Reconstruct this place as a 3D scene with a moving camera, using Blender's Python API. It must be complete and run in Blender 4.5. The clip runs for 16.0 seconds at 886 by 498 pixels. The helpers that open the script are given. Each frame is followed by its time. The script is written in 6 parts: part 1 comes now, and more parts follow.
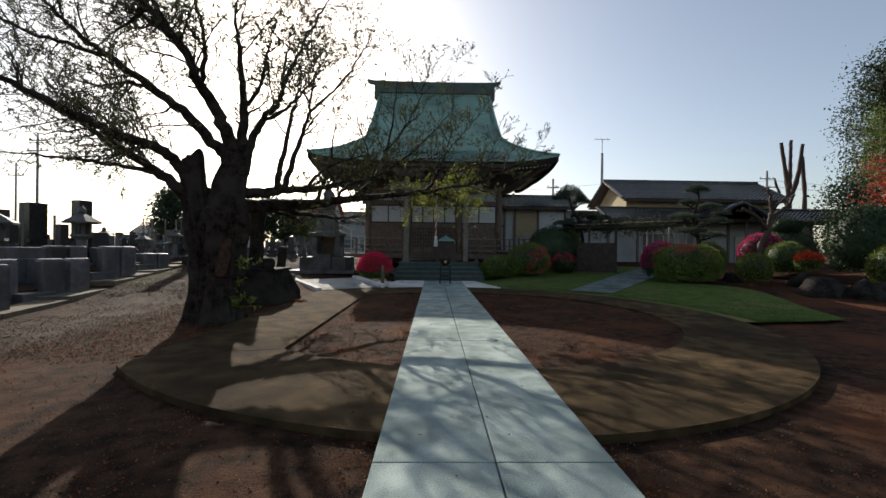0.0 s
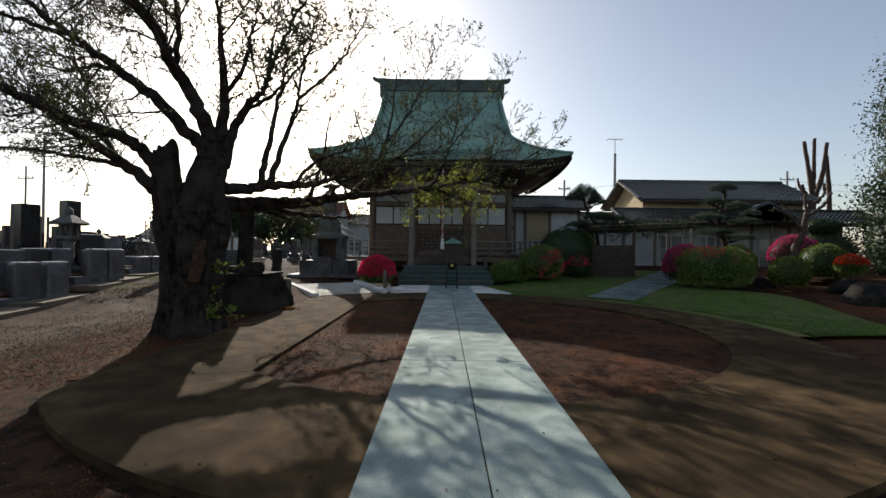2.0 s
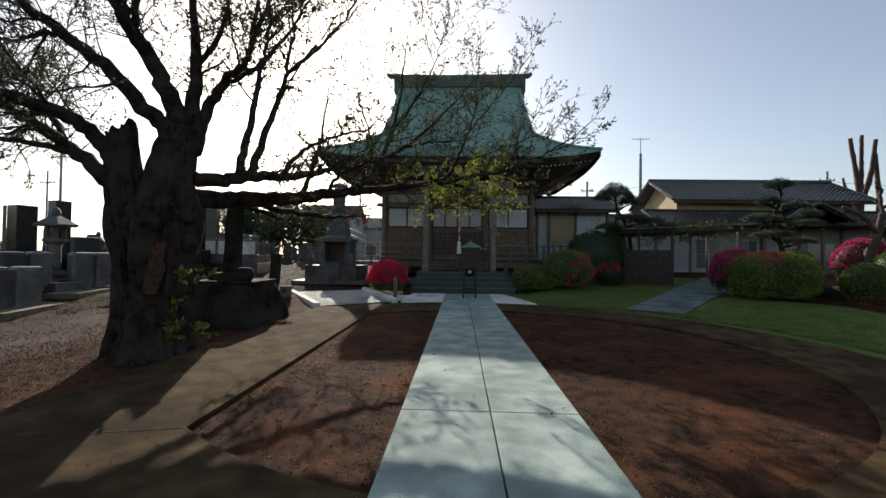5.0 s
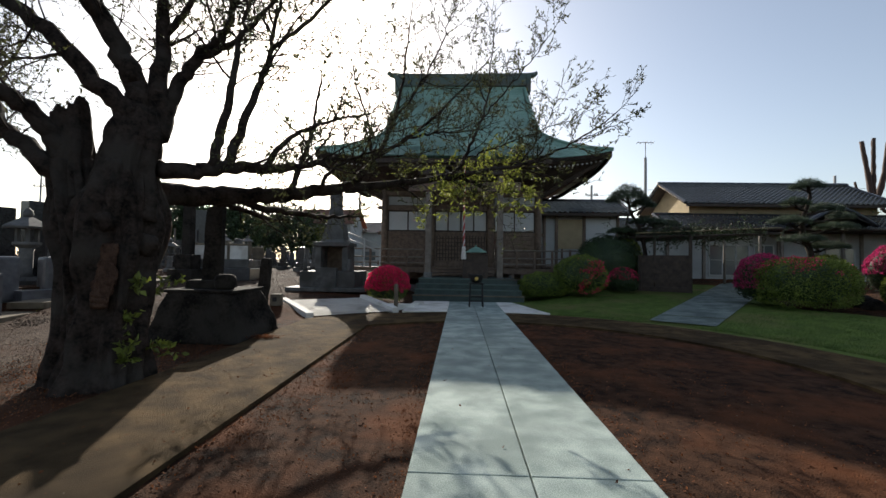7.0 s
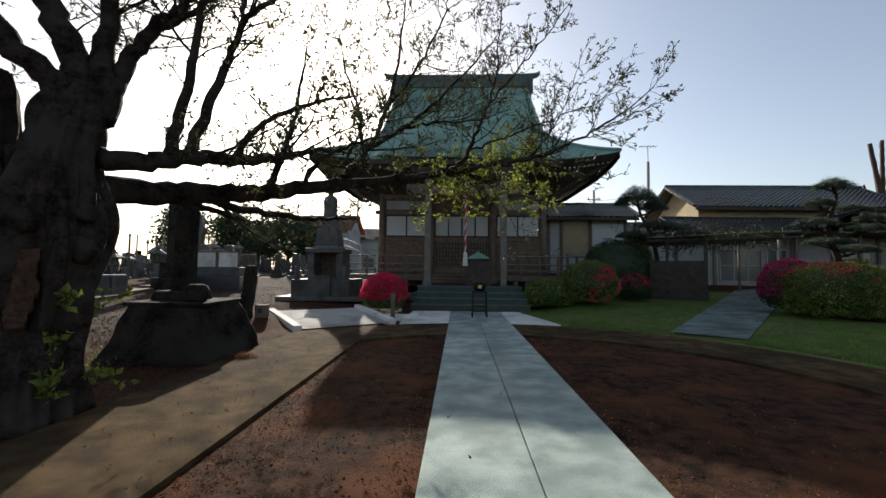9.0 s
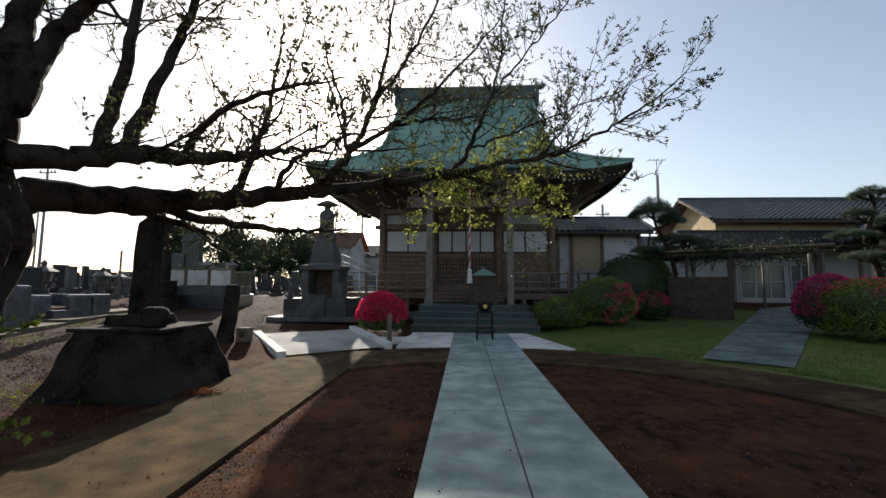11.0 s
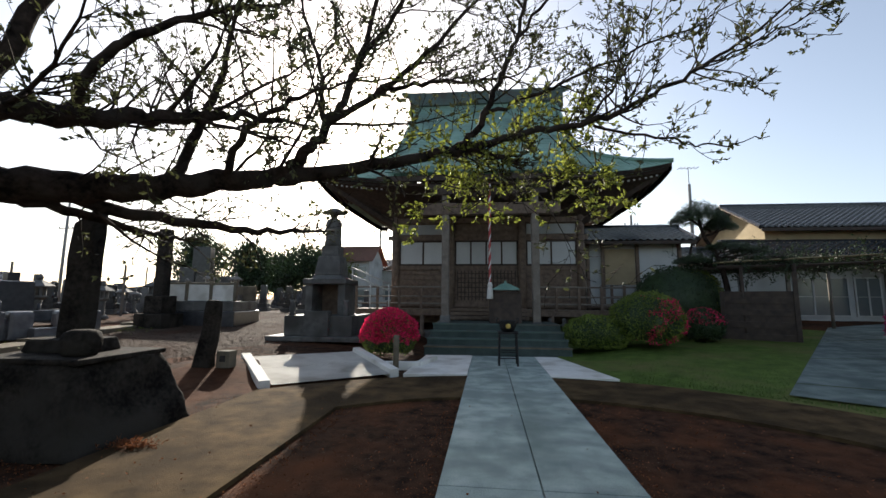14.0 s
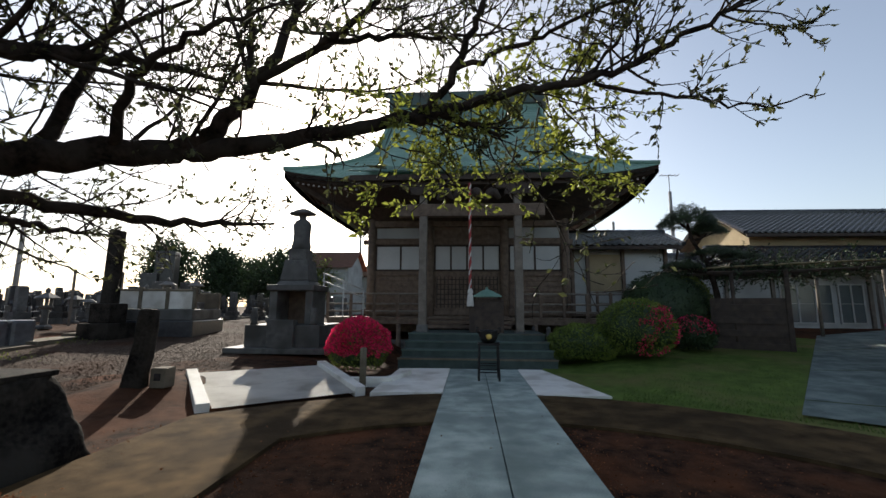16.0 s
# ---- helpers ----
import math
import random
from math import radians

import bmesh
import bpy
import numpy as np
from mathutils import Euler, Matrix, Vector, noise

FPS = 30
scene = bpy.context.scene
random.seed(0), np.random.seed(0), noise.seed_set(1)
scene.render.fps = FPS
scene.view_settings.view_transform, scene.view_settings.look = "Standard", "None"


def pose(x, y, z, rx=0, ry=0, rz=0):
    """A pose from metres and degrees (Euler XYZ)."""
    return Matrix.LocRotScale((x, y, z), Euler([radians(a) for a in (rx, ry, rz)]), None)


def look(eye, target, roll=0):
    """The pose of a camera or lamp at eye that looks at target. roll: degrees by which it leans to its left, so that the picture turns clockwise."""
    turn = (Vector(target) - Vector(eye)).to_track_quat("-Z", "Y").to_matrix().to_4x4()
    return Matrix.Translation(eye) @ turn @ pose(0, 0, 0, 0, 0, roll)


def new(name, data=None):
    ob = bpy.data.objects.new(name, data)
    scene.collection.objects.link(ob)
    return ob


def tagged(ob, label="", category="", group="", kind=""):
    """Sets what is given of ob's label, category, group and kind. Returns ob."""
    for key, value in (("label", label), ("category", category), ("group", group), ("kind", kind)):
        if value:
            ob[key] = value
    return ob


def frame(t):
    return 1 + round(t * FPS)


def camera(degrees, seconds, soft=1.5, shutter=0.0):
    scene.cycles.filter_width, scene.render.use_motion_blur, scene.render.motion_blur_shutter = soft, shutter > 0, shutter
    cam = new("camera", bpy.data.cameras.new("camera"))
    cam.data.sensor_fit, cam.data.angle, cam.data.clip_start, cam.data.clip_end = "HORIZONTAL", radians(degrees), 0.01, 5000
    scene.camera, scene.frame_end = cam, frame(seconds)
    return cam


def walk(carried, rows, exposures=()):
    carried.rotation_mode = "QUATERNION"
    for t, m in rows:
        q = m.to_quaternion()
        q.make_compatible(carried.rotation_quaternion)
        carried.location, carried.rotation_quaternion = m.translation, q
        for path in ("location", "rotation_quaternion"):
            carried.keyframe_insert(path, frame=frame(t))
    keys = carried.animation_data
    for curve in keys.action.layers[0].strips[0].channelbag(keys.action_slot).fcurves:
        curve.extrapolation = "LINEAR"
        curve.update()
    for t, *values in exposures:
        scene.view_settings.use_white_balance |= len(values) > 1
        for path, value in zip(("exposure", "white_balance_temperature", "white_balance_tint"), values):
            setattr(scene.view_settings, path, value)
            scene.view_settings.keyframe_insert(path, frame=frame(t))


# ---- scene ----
cam = camera(94.6, 16.0)
METRES, EYE, TILT, LEAN, TURN = 8.2, 1.5, 0.0, 0.0, -1.3
ROWS = [
    (0.0, 0.0, 0.0, 0.0, 0.0, -0.02, -0.65),
    (0.5, 0.0017, 0.0318, -0.0021, 0.37, 0.2, -0.65),
    (1.0, 0.0021, 0.0632, -0.0024, 0.52, 0.27, -0.7),
    (1.5, 0.0079, 0.097, -0.0026, 0.73, 0.33, -0.69),
    (2.0, 0.0134, 0.1295, -0.0014, 1.29, 0.41, -0.67),
    (2.5, 0.0105, 0.1628, -0.0052, 1.59, 0.41, -0.72),
    (3.0, 0.0092, 0.1965, -0.0038, 1.67, 0.26, -0.76),
    (3.5, 0.0141, 0.2292, -0.0007, 1.69, 0.25, -0.72),
    (4.0, 0.0142, 0.2601, 0.0003, 2.67, 0.41, -0.71),
    (6.5, -0.0105, 0.4192, 0.0002, 3.92, 1.7, -0.87),
    (7.0, -0.0182, 0.4503, 0.0004, 3.62, 1.75, -0.9),
    (7.5, -0.0203, 0.4797, 0.0014, 3.66, 1.85, -0.77),
    (8.0, -0.0225, 0.5075, 0.0016, 3.79, 2.16, -0.7),
    (8.5, -0.0286, 0.5377, 0.0013, 3.87, 2.43, -0.7),
    (9.0, -0.0295, 0.5672, 0.0011, 3.56, 2.69, -0.64),
    (9.5, -0.025, 0.5969, 0.0027, 3.4, 3.07, -0.49),
    (12.0, -0.0212, 0.7505, 0.0054, 6.4, 5.97, -0.42),
    (12.5, -0.0245, 0.7812, 0.0051, 7.3, 6.21, -0.5),
    (13.0, -0.0272, 0.8127, 0.0061, 7.36, 6.83, -0.56),
    (13.5, -0.0221, 0.8459, 0.0061, 7.36, 6.97, -0.49),
    (14.0, -0.0191, 0.8761, 0.007, 7.42, 7.12, -0.44),
    (14.5, -0.0197, 0.9058, 0.0066, 7.43, 7.39, -0.51),
    (15.0, -0.02, 0.9333, 0.0076, 6.01, 8.04, -0.44),
    (15.5, -0.0161, 0.9637, 0.0084, 5.1, 8.16, -0.43),
    (16.0, -0.0102, 0.9917, 0.0091, 5.08, 8.13, -0.35),
]
walk(cam, [(t, pose(0, 0, EYE, TILT, LEAN, TURN) @ pose(METRES * x, METRES * y, METRES * z, 90 + pitch, roll, yaw)) for t, x, y, z, yaw, pitch, roll in ROWS],
     exposures=[(0.0, 0.32), (4.0, 0.34), (7.0, 0.56), (9.0, 0.48), (9.5, 0.66), (12.0, 0.6), (13.0, 0.86), (14.5, 0.8), (15.5, 0.56), (16.0, 0.6)])

# ---- light ----
SUN_UP, SUN_SIDE = 24.3, -21.0          # elevation, and bearing from straight ahead (negative: to the left)
world = bpy.data.worlds.new("sky")
scene.world = world
world.use_nodes = True
wn = world.node_tree
sky = wn.nodes.new("ShaderNodeTexSky")
sky.sky_type = "NISHITA"
sky.sun_disc = False
sky.sun_elevation, sky.sun_rotation = radians(SUN_UP), radians(SUN_SIDE)
sky.air_density, sky.dust_density, sky.ozone_density = 1.0, 1.55, 1.2
wn.nodes["Background"].inputs["Strength"].default_value = 0.114
pale = wn.nodes.new("ShaderNodeHueSaturation")      # thin spring haze
pale.inputs["Saturation"].default_value = 0.76
wn.links.new(sky.outputs[0], pale.inputs["Color"])
wn.links.new(pale.outputs[0], wn.nodes["Background"].inputs["Color"])
sun_data = bpy.data.lights.new("sun", "SUN")
sun_data.energy, sun_data.angle, sun_data.color = 5.0, radians(0.55), (1.0, 0.93, 0.82)
sun = new("sun", sun_data)
sun_way = Vector((math.sin(radians(SUN_SIDE)) * math.cos(radians(SUN_UP)), math.cos(radians(SUN_SIDE)) * math.cos(radians(SUN_UP)), math.sin(radians(SUN_UP))))
sun.matrix_world = look(sun_way * 60, (0, 0, 0))

# ---- materials ----
def material(name, dark, light, size=8.0, rough=0.8, bump=0.2, metal=0.0, spread=0.5, fine=60.0, stain=None, stain_size=0.6, piece=0.0, leaf=0.0, spec=0.5, coords="Object"):
    """Two colours mixed by coarse and fine noise, with relief; stain: a third colour in large blotches; piece: how far each object differs; leaf: light let through."""
    m = bpy.data.materials.new(name)
    m.use_nodes = True
    n, l = m.node_tree.nodes, m.node_tree.links
    b = n["Principled BSDF"]
    place = n.new("ShaderNodeTexCoord")
    a = n.new("ShaderNodeTexNoise")
    a.inputs["Scale"].default_value, a.inputs["Detail"].default_value = size, 6
    f = n.new("ShaderNodeTexNoise")
    f.inputs["Scale"].default_value, f.inputs["Detail"].default_value = fine, 7
    l.new(place.outputs[coords], a.inputs["Vector"])
    l.new(place.outputs[coords], f.inputs["Vector"])
    mid = n.new("ShaderNodeMix")
    mid.inputs[0].default_value = 0.4
    l.new(a.outputs[0], mid.inputs[2])
    l.new(f.outputs[0], mid.inputs[3])
    ramp = n.new("ShaderNodeValToRGB")
    ramp.color_ramp.elements[0].position, ramp.color_ramp.elements[1].position = 0.5 - spread / 3, 0.5 + spread / 3
    ramp.color_ramp.elements[0].color, ramp.color_ramp.elements[1].color = (*dark, 1), (*light, 1)
    l.new(mid.outputs[0], ramp.inputs[0])
    colour = ramp.outputs[0]
    if stain:
        s = n.new("ShaderNodeTexNoise")
        s.inputs["Scale"].default_value, s.inputs["Detail"].default_value = stain_size, 5
        l.new(place.outputs[coords], s.inputs["Vector"])
        sr = n.new("ShaderNodeValToRGB")
        sr.color_ramp.elements[0].position, sr.color_ramp.elements[1].position = 0.48, 0.66
        l.new(s.outputs[0], sr.inputs[0])
        sm = n.new("ShaderNodeMixRGB")
        sm.inputs[2].default_value = (*stain, 1)
        l.new(sr.outputs[0], sm.inputs[0])
        l.new(colour, sm.inputs[1])
        colour = sm.outputs[0]
    if piece:
        info = n.new("ShaderNodeObjectInfo")
        hs = n.new("ShaderNodeHueSaturation")
        mr = n.new("ShaderNodeMapRange")
        mr.inputs[3].default_value, mr.inputs[4].default_value = 1 - piece, 1 + piece
        l.new(info.outputs["Random"], mr.inputs[0])
        l.new(mr.outputs[0], hs.inputs["Value"])
        l.new(colour, hs.inputs["Color"])
        colour = hs.outputs[0]
    if leaf:
        isl = n.new("ShaderNodeNewGeometry")
        hs = n.new("ShaderNodeHueSaturation")
        mr = n.new("ShaderNodeMapRange")
        mr.inputs[3].default_value, mr.inputs[4].default_value = 0.55, 1.45
        l.new(isl.outputs["Random Per Island"], mr.inputs[0])
        l.new(mr.outputs[0], hs.inputs["Value"])
        l.new(colour, hs.inputs["Color"])
        colour = hs.outputs[0]
    l.new(colour, b.inputs["Base Color"])
    b.inputs["Roughness"].default_value, b.inputs["Metallic"].default_value = rough, metal
    b.inputs["Specular IOR Level"].default_value = spec
    if bump:
        bp = n.new("ShaderNodeBump")
        bp.inputs["Strength"].default_value, bp.inputs["Distance"].default_value = bump, 0.03
        l.new(mid.outputs[0], bp.inputs["Height"])
        l.new(bp.outputs[0], b.inputs["Normal"])
    if leaf:
        tr = n.new("ShaderNodeBsdfTranslucent")
        l.new(colour, tr.inputs["Color"])
        mx = n.new("ShaderNodeMixShader")
        mx.inputs[0].default_value = leaf
        l.new(b.outputs[0], mx.inputs[1])
        l.new(tr.outputs[0], mx.inputs[2])
        l.new(mx.outputs[0], n["Material Output"].inputs["Surface"])
    return m


# Dark tone and red blotches also imitate shaded and sunlit soil by colour.
EARTH = material("earth", (0.011, 0.007, 0.005), (0.076, 0.039, 0.022), 5.0, 0.95, 1.0, fine=70, stain=(0.095, 0.038, 0.018), stain_size=0.45, spec=0.06, spread=0.34)
REDSOIL = material("red_soil", (0.010, 0.006, 0.0045), (0.074, 0.036, 0.020), 6.0, 0.95, 1.0, fine=70, stain=(0.098, 0.038, 0.017), stain_size=0.9, spec=0.06, spread=0.36)
GRAVEL = material("gravel", (0.014, 0.010, 0.0075), (0.118, 0.082, 0.059), 30.0, 0.92, 1.0, fine=95, stain=(0.055, 0.028, 0.016), stain_size=0.5, spec=0.08, spread=0.4)
RINGCON = material("ring_concrete", (0.027, 0.019, 0.0105), (0.128, 0.084, 0.041), 3.0, 0.95, 0.9, fine=160, stain=(0.036, 0.025, 0.014), stain_size=0.6, spec=0.06, spread=0.42)
PATHCON = material("path_concrete", (0.178, 0.23, 0.211), (0.415, 0.48, 0.442), 2.6, 0.85, 0.6, fine=90, stain=(0.19, 0.236, 0.218), stain_size=1.1, piece=0.06, spread=0.36, spec=0.2)
PALECON = material("pale_concrete", (0.62, 0.60, 0.55), (0.82, 0.80, 0.74), 3.0, 0.85, 0.2, fine=60, piece=0.05, stain=(0.5, 0.47, 0.41), stain_size=1.5, spec=0.2)
KERBCON = material("kerb_concrete", (0.10, 0.084, 0.062), (0.21, 0.178, 0.132), 3.0, 0.9, 0.4, piece=0.08, spec=0.15)
GRASS = material("grass", (0.045, 0.076, 0.014), (0.135, 0.19, 0.039), 3.0, 0.9, 0.8, fine=90, stain=(0.15, 0.14, 0.05), stain_size=0.5, spec=0.12)
BLADE = material("grass_blade", (0.05, 0.095, 0.015), (0.13, 0.20, 0.04), 2.0, 0.7, 0, leaf=0.35)
BARK = material("cherry_bark", (0.006, 0.005, 0.004), (0.055, 0.039, 0.031), 7.0, 0.92, 1.0, fine=26, stain=(0.05, 0.042, 0.035), stain_size=2.0, spread=0.4, spec=0.12)
BAREWOOD = material("bare_wood", (0.034, 0.020, 0.016), (0.095, 0.058, 0.043), 9.0, 0.85, 0.6)
SCARWOOD = material("scarred_wood", (0.03, 0.017, 0.012), (0.105, 0.06, 0.04), 9.0, 0.85, 0.9, spec=0.1)
# One cherry's leaves in two tones: sunlit bright, backlit dull, light put into colour.
LEAFSUN = material("leaf_sun_tone", (0.13, 0.16, 0.025), (0.28, 0.30, 0.055), 2.0, 0.5, 0, leaf=0.55)
LEAFDIM = material("leaf_shade_tone", (0.045, 0.05, 0.02), (0.11, 0.115, 0.04), 2.0, 0.55, 0, leaf=0.35)
AZALEA = material("azalea_leaf", (0.085, 0.125, 0.02), (0.22, 0.28, 0.052), 2.0, 0.6, 0, leaf=0.32)
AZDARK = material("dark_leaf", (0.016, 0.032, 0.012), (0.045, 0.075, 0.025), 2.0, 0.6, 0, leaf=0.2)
YELLEAF = material("yellow_green_leaf", (0.10, 0.13, 0.02), (0.20, 0.23, 0.04), 2.0, 0.6, 0, leaf=0.35)
FLOWER = material("red_flower", (0.70, 0.02, 0.09), (0.92, 0.06, 0.20), 3.0, 0.6, 0, leaf=0.4)
PINKFL = material("magenta_flower", (0.40, 0.015, 0.12), (0.65, 0.06, 0.20), 3.0, 0.6, 0, leaf=0.4)
CORALFL = material("coral_flower", (0.62, 0.03, 0.015), (0.85, 0.09, 0.04), 3.0, 0.6, 0, leaf=0.4)
MAPLE = material("maple_leaf", (0.20, 0.02, 0.012), (0.38, 0.06, 0.03), 2.0, 0.6, 0, leaf=0.4)
NEEDLE = material("pine_needle", (0.018, 0.035, 0.014), (0.06, 0.09, 0.03), 2.0, 0.6, 0, leaf=0.15)
COPPER = material("copper_roof", (0.155, 0.285, 0.225), (0.265, 0.43, 0.35), 1.2, 0.5, 0.15, fine=14, stain=(0.125, 0.215, 0.175), stain_size=0.5)
RIDGECOP = material("dark_copper", (0.055, 0.09, 0.08), (0.10, 0.15, 0.13), 2.0, 0.6, 0.2, fine=20, stain=(0.07, 0.065, 0.05), stain_size=1.0)
TILE = material("roof_tile", (0.014, 0.015, 0.019), (0.05, 0.053, 0.062), 4.0, 0.24, 0.2, fine=30, spec=0.6, piece=0.35)
WOOD = material("weathered_wood", (0.085, 0.058, 0.042), (0.215, 0.152, 0.108), 6.0, 0.8, 0.4, fine=40)
GREYWOOD = material("grey_pillar_wood", (0.13, 0.108, 0.087), (0.245, 0.208, 0.168), 6.0, 0.85, 0.4, fine=40)
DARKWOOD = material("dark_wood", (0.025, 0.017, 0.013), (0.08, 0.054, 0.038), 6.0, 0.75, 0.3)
WHITE = material("white_paint", (0.42, 0.42, 0.40), (0.52, 0.52, 0.50), 2.0, 0.6, 0.05, stain=(0.36, 0.35, 0.32), stain_size=0.7)
PLASTER = material("plaster", (0.36, 0.37, 0.36), (0.50, 0.51, 0.49), 2.0, 0.9, 0.1, stain=(0.30, 0.30, 0.28), stain_size=0.5)
CREAM = material("cream_plaster", (0.30, 0.235, 0.14), (0.42, 0.33, 0.20), 2.0, 0.9, 0.1)
SHOJI = material("paper_screen", (0.42, 0.425, 0.41), (0.54, 0.545, 0.53), 1.0, 0.5, 0.02)
GREENSTEP = material("green_stone_step", (0.022, 0.038, 0.034), (0.058, 0.086, 0.077), 3.0, 0.7, 0.3, fine=50)
GRANITE = material("granite", (0.07, 0.067, 0.062), (0.17, 0.163, 0.15), 6.0, 0.7, 0.3, fine=110, piece=0.3, stain=(0.05, 0.047, 0.04), stain_size=1.5)
POLISHED = material("polished_stone", (0.018, 0.018, 0.021), (0.06, 0.06, 0.064), 6.0, 0.28, 0.03, fine=150, piece=0.5)
PLOTSTONE = material("plot_stone", (0.075, 0.075, 0.082), (0.17, 0.17, 0.178), 6.0, 0.3, 0.05, fine=120, piece=0.25, stain=(0.06, 0.058, 0.058), stain_size=1.2)
BLACKSTONE = material("black_stone", (0.010, 0.010, 0.011), (0.035, 0.035, 0.036), 8.0, 0.22, 0.03, piece=0.4)
ROCK = material("rock", (0.007, 0.006, 0.0055), (0.046, 0.039, 0.032), 3.0, 0.92, 1.0, fine=20, stain=(0.04, 0.035, 0.029), stain_size=1.7, spec=0.08, spread=0.4)
IRON = material("black_iron", (0.010, 0.010, 0.011), (0.035, 0.033, 0.032), 10.0, 0.5, 0.2, metal=0.6)
GOLD = material("gold", (0.5, 0.33, 0.08), (0.75, 0.55, 0.18), 10.0, 0.35, 0.1, metal=1.0)
ROPERED = material("red_rope", (0.35, 0.04, 0.04), (0.5, 0.09, 0.08), 10.0, 0.8, 0.3)
ROPEWHITE = material("white_rope", (0.6, 0.57, 0.52), (0.75, 0.72, 0.66), 10.0, 0.8, 0.3)
CONCPOLE = material("pole_concrete", (0.22, 0.21, 0.20), (0.34, 0.33, 0.31), 5.0, 0.9, 0.2)
REDTILE = material("red_brown_tile", (0.16, 0.07, 0.045), (0.28, 0.13, 0.085), 4.0, 0.7, 0.3)
BAMBOO = material("dry_bamboo", (0.22, 0.17, 0.09), (0.38, 0.30, 0.16), 8.0, 0.6, 0.2)
CABLE = material("cable", (0.015, 0.015, 0.016), (0.03, 0.03, 0.03), 8.0, 0.6, 0)
GLASS = material("window_glass", (0.10, 0.12, 0.12), (0.16, 0.18, 0.18), 1.0, 0.08, 0.0, spec=0.8)
MAGENTA = material("magenta_banner", (0.25, 0.02, 0.10), (0.36, 0.04, 0.16), 2.0, 0.7, 0.05)


# ---- builders ----
def thing(name, at, label, category, group="", kind="", turn=0):
    ob = new(name)
    ob.matrix_basis = pose(*at, 0, 0, turn)
    return tagged(ob, label, category, group, kind)


def part(name, bm, mat, parent, label="", smooth=False):
    me = bpy.data.meshes.new(name)
    if smooth:
        for f in bm.faces:
            f.smooth = True
    bm.to_mesh(me)
    bm.free()
    me.materials.append(mat)
    ob = new(name, me)
    ob.parent = parent
    if label:
        ob["label"] = label
    return ob


def piece(name, mesh, parent, m, label=""):
    ob = new(name, mesh)
    ob.parent = parent
    ob.matrix_basis = m
    if label:
        ob["label"] = label
    return ob


def structure(name, bm, mat, label="", category="", smooth=False):
    ob = part(name, bm, mat, None, "", smooth)
    return tagged(ob, label, category, "", "structure")


def nb():
    return bmesh.new()


def box(bm, x0, x1, y0, y1, z0, z1, bev=0.0, m=None, top=None):
    """A box; top: (x scale, y scale) of its upper face."""
    r = bmesh.ops.create_cube(bm, size=1.0)
    vs = r["verts"]
    cx, cy = (x0 + x1) / 2, (y0 + y1) / 2
    for v in vs:
        up = v.co.z > 0
        sx, sy = top if (top and up) else (1, 1)
        v.co = Vector((cx + v.co.x * (x1 - x0) * sx, cy + v.co.y * (y1 - y0) * sy, z1 if up else z0))
    if bev:
        es = list({e for v in vs for e in v.link_edges})
        r2 = bmesh.ops.bevel(bm, geom=es, offset=bev, segments=2, affect="EDGES", profile=0.6)
        vs = list({v for f in r2["faces"] for v in f.verts} | {v for v in vs if v.is_valid})
    if m is not None:
        bmesh.ops.transform(bm, matrix=m, verts=[v for v in vs if v.is_valid])
    return vs


def tube(bm, pts, radii, seg=8, cap=True):
    """A tapered round tube along the points."""
    pts = [Vector(p) for p in pts]
    rings = []
    side = None
    for i, p in enumerate(pts):
        d = (pts[min(i + 1, len(pts) - 1)] - pts[max(i - 1, 0)])
        d = d.normalized() if d.length > 1e-6 else Vector((0, 0, 1))
        if side is None:
            side = d.orthogonal().normalized()
        side = (side - d * side.dot(d))
        side = side.normalized() if side.length > 1e-6 else d.orthogonal().normalized()
        up = d.cross(side)
        r = radii[i] if hasattr(radii, "__len__") else radii
        rings.append([bm.verts.new(p + (side * math.cos(a) + up * math.sin(a)) * r) for a in [2 * math.pi * k / seg for k in range(seg)]])
    for a, b in zip(rings, rings[1:]):
        for k in range(seg):
            bm.faces.new((a[k], a[(k + 1) % seg], b[(k + 1) % seg], b[k]))
    if cap:
        bm.faces.new(rings[0][::-1])
        bm.faces.new(rings[-1])
    return rings


def lathe(bm, prof, seg=16, at=(0, 0, 0), turn=0.0):
    """A turned solid from (radius, height) pairs; few segments give square or hexagonal work."""
    rings = []
    for r, z in prof:
        rings.append([bm.verts.new((at[0] + r * math.cos(turn + 2 * math.pi * k / seg), at[1] + r * math.sin(turn + 2 * math.pi * k / seg), at[2] + z)) for k in range(seg)])
    for a, b in zip(rings, rings[1:]):
        for k in range(seg):
            bm.faces.new((a[k], a[(k + 1) % seg], b[(k + 1) % seg], b[k]))
    bm.faces.new(rings[0][::-1])
    bm.faces.new(rings[-1])


def prism(bm, outline, z0, z1):
    """An upright prism over a flat outline, anticlockwise."""
    lo = [bm.verts.new((x, y, z0)) for x, y in outline]
    hi = [bm.verts.new((x, y, z1)) for x, y in outline]
    n = len(outline)
    for i in range(n):
        bm.faces.new((lo[i], lo[(i + 1) % n], hi[(i + 1) % n], hi[i]))
    bm.faces.new(hi)
    bm.faces.new(lo[::-1])


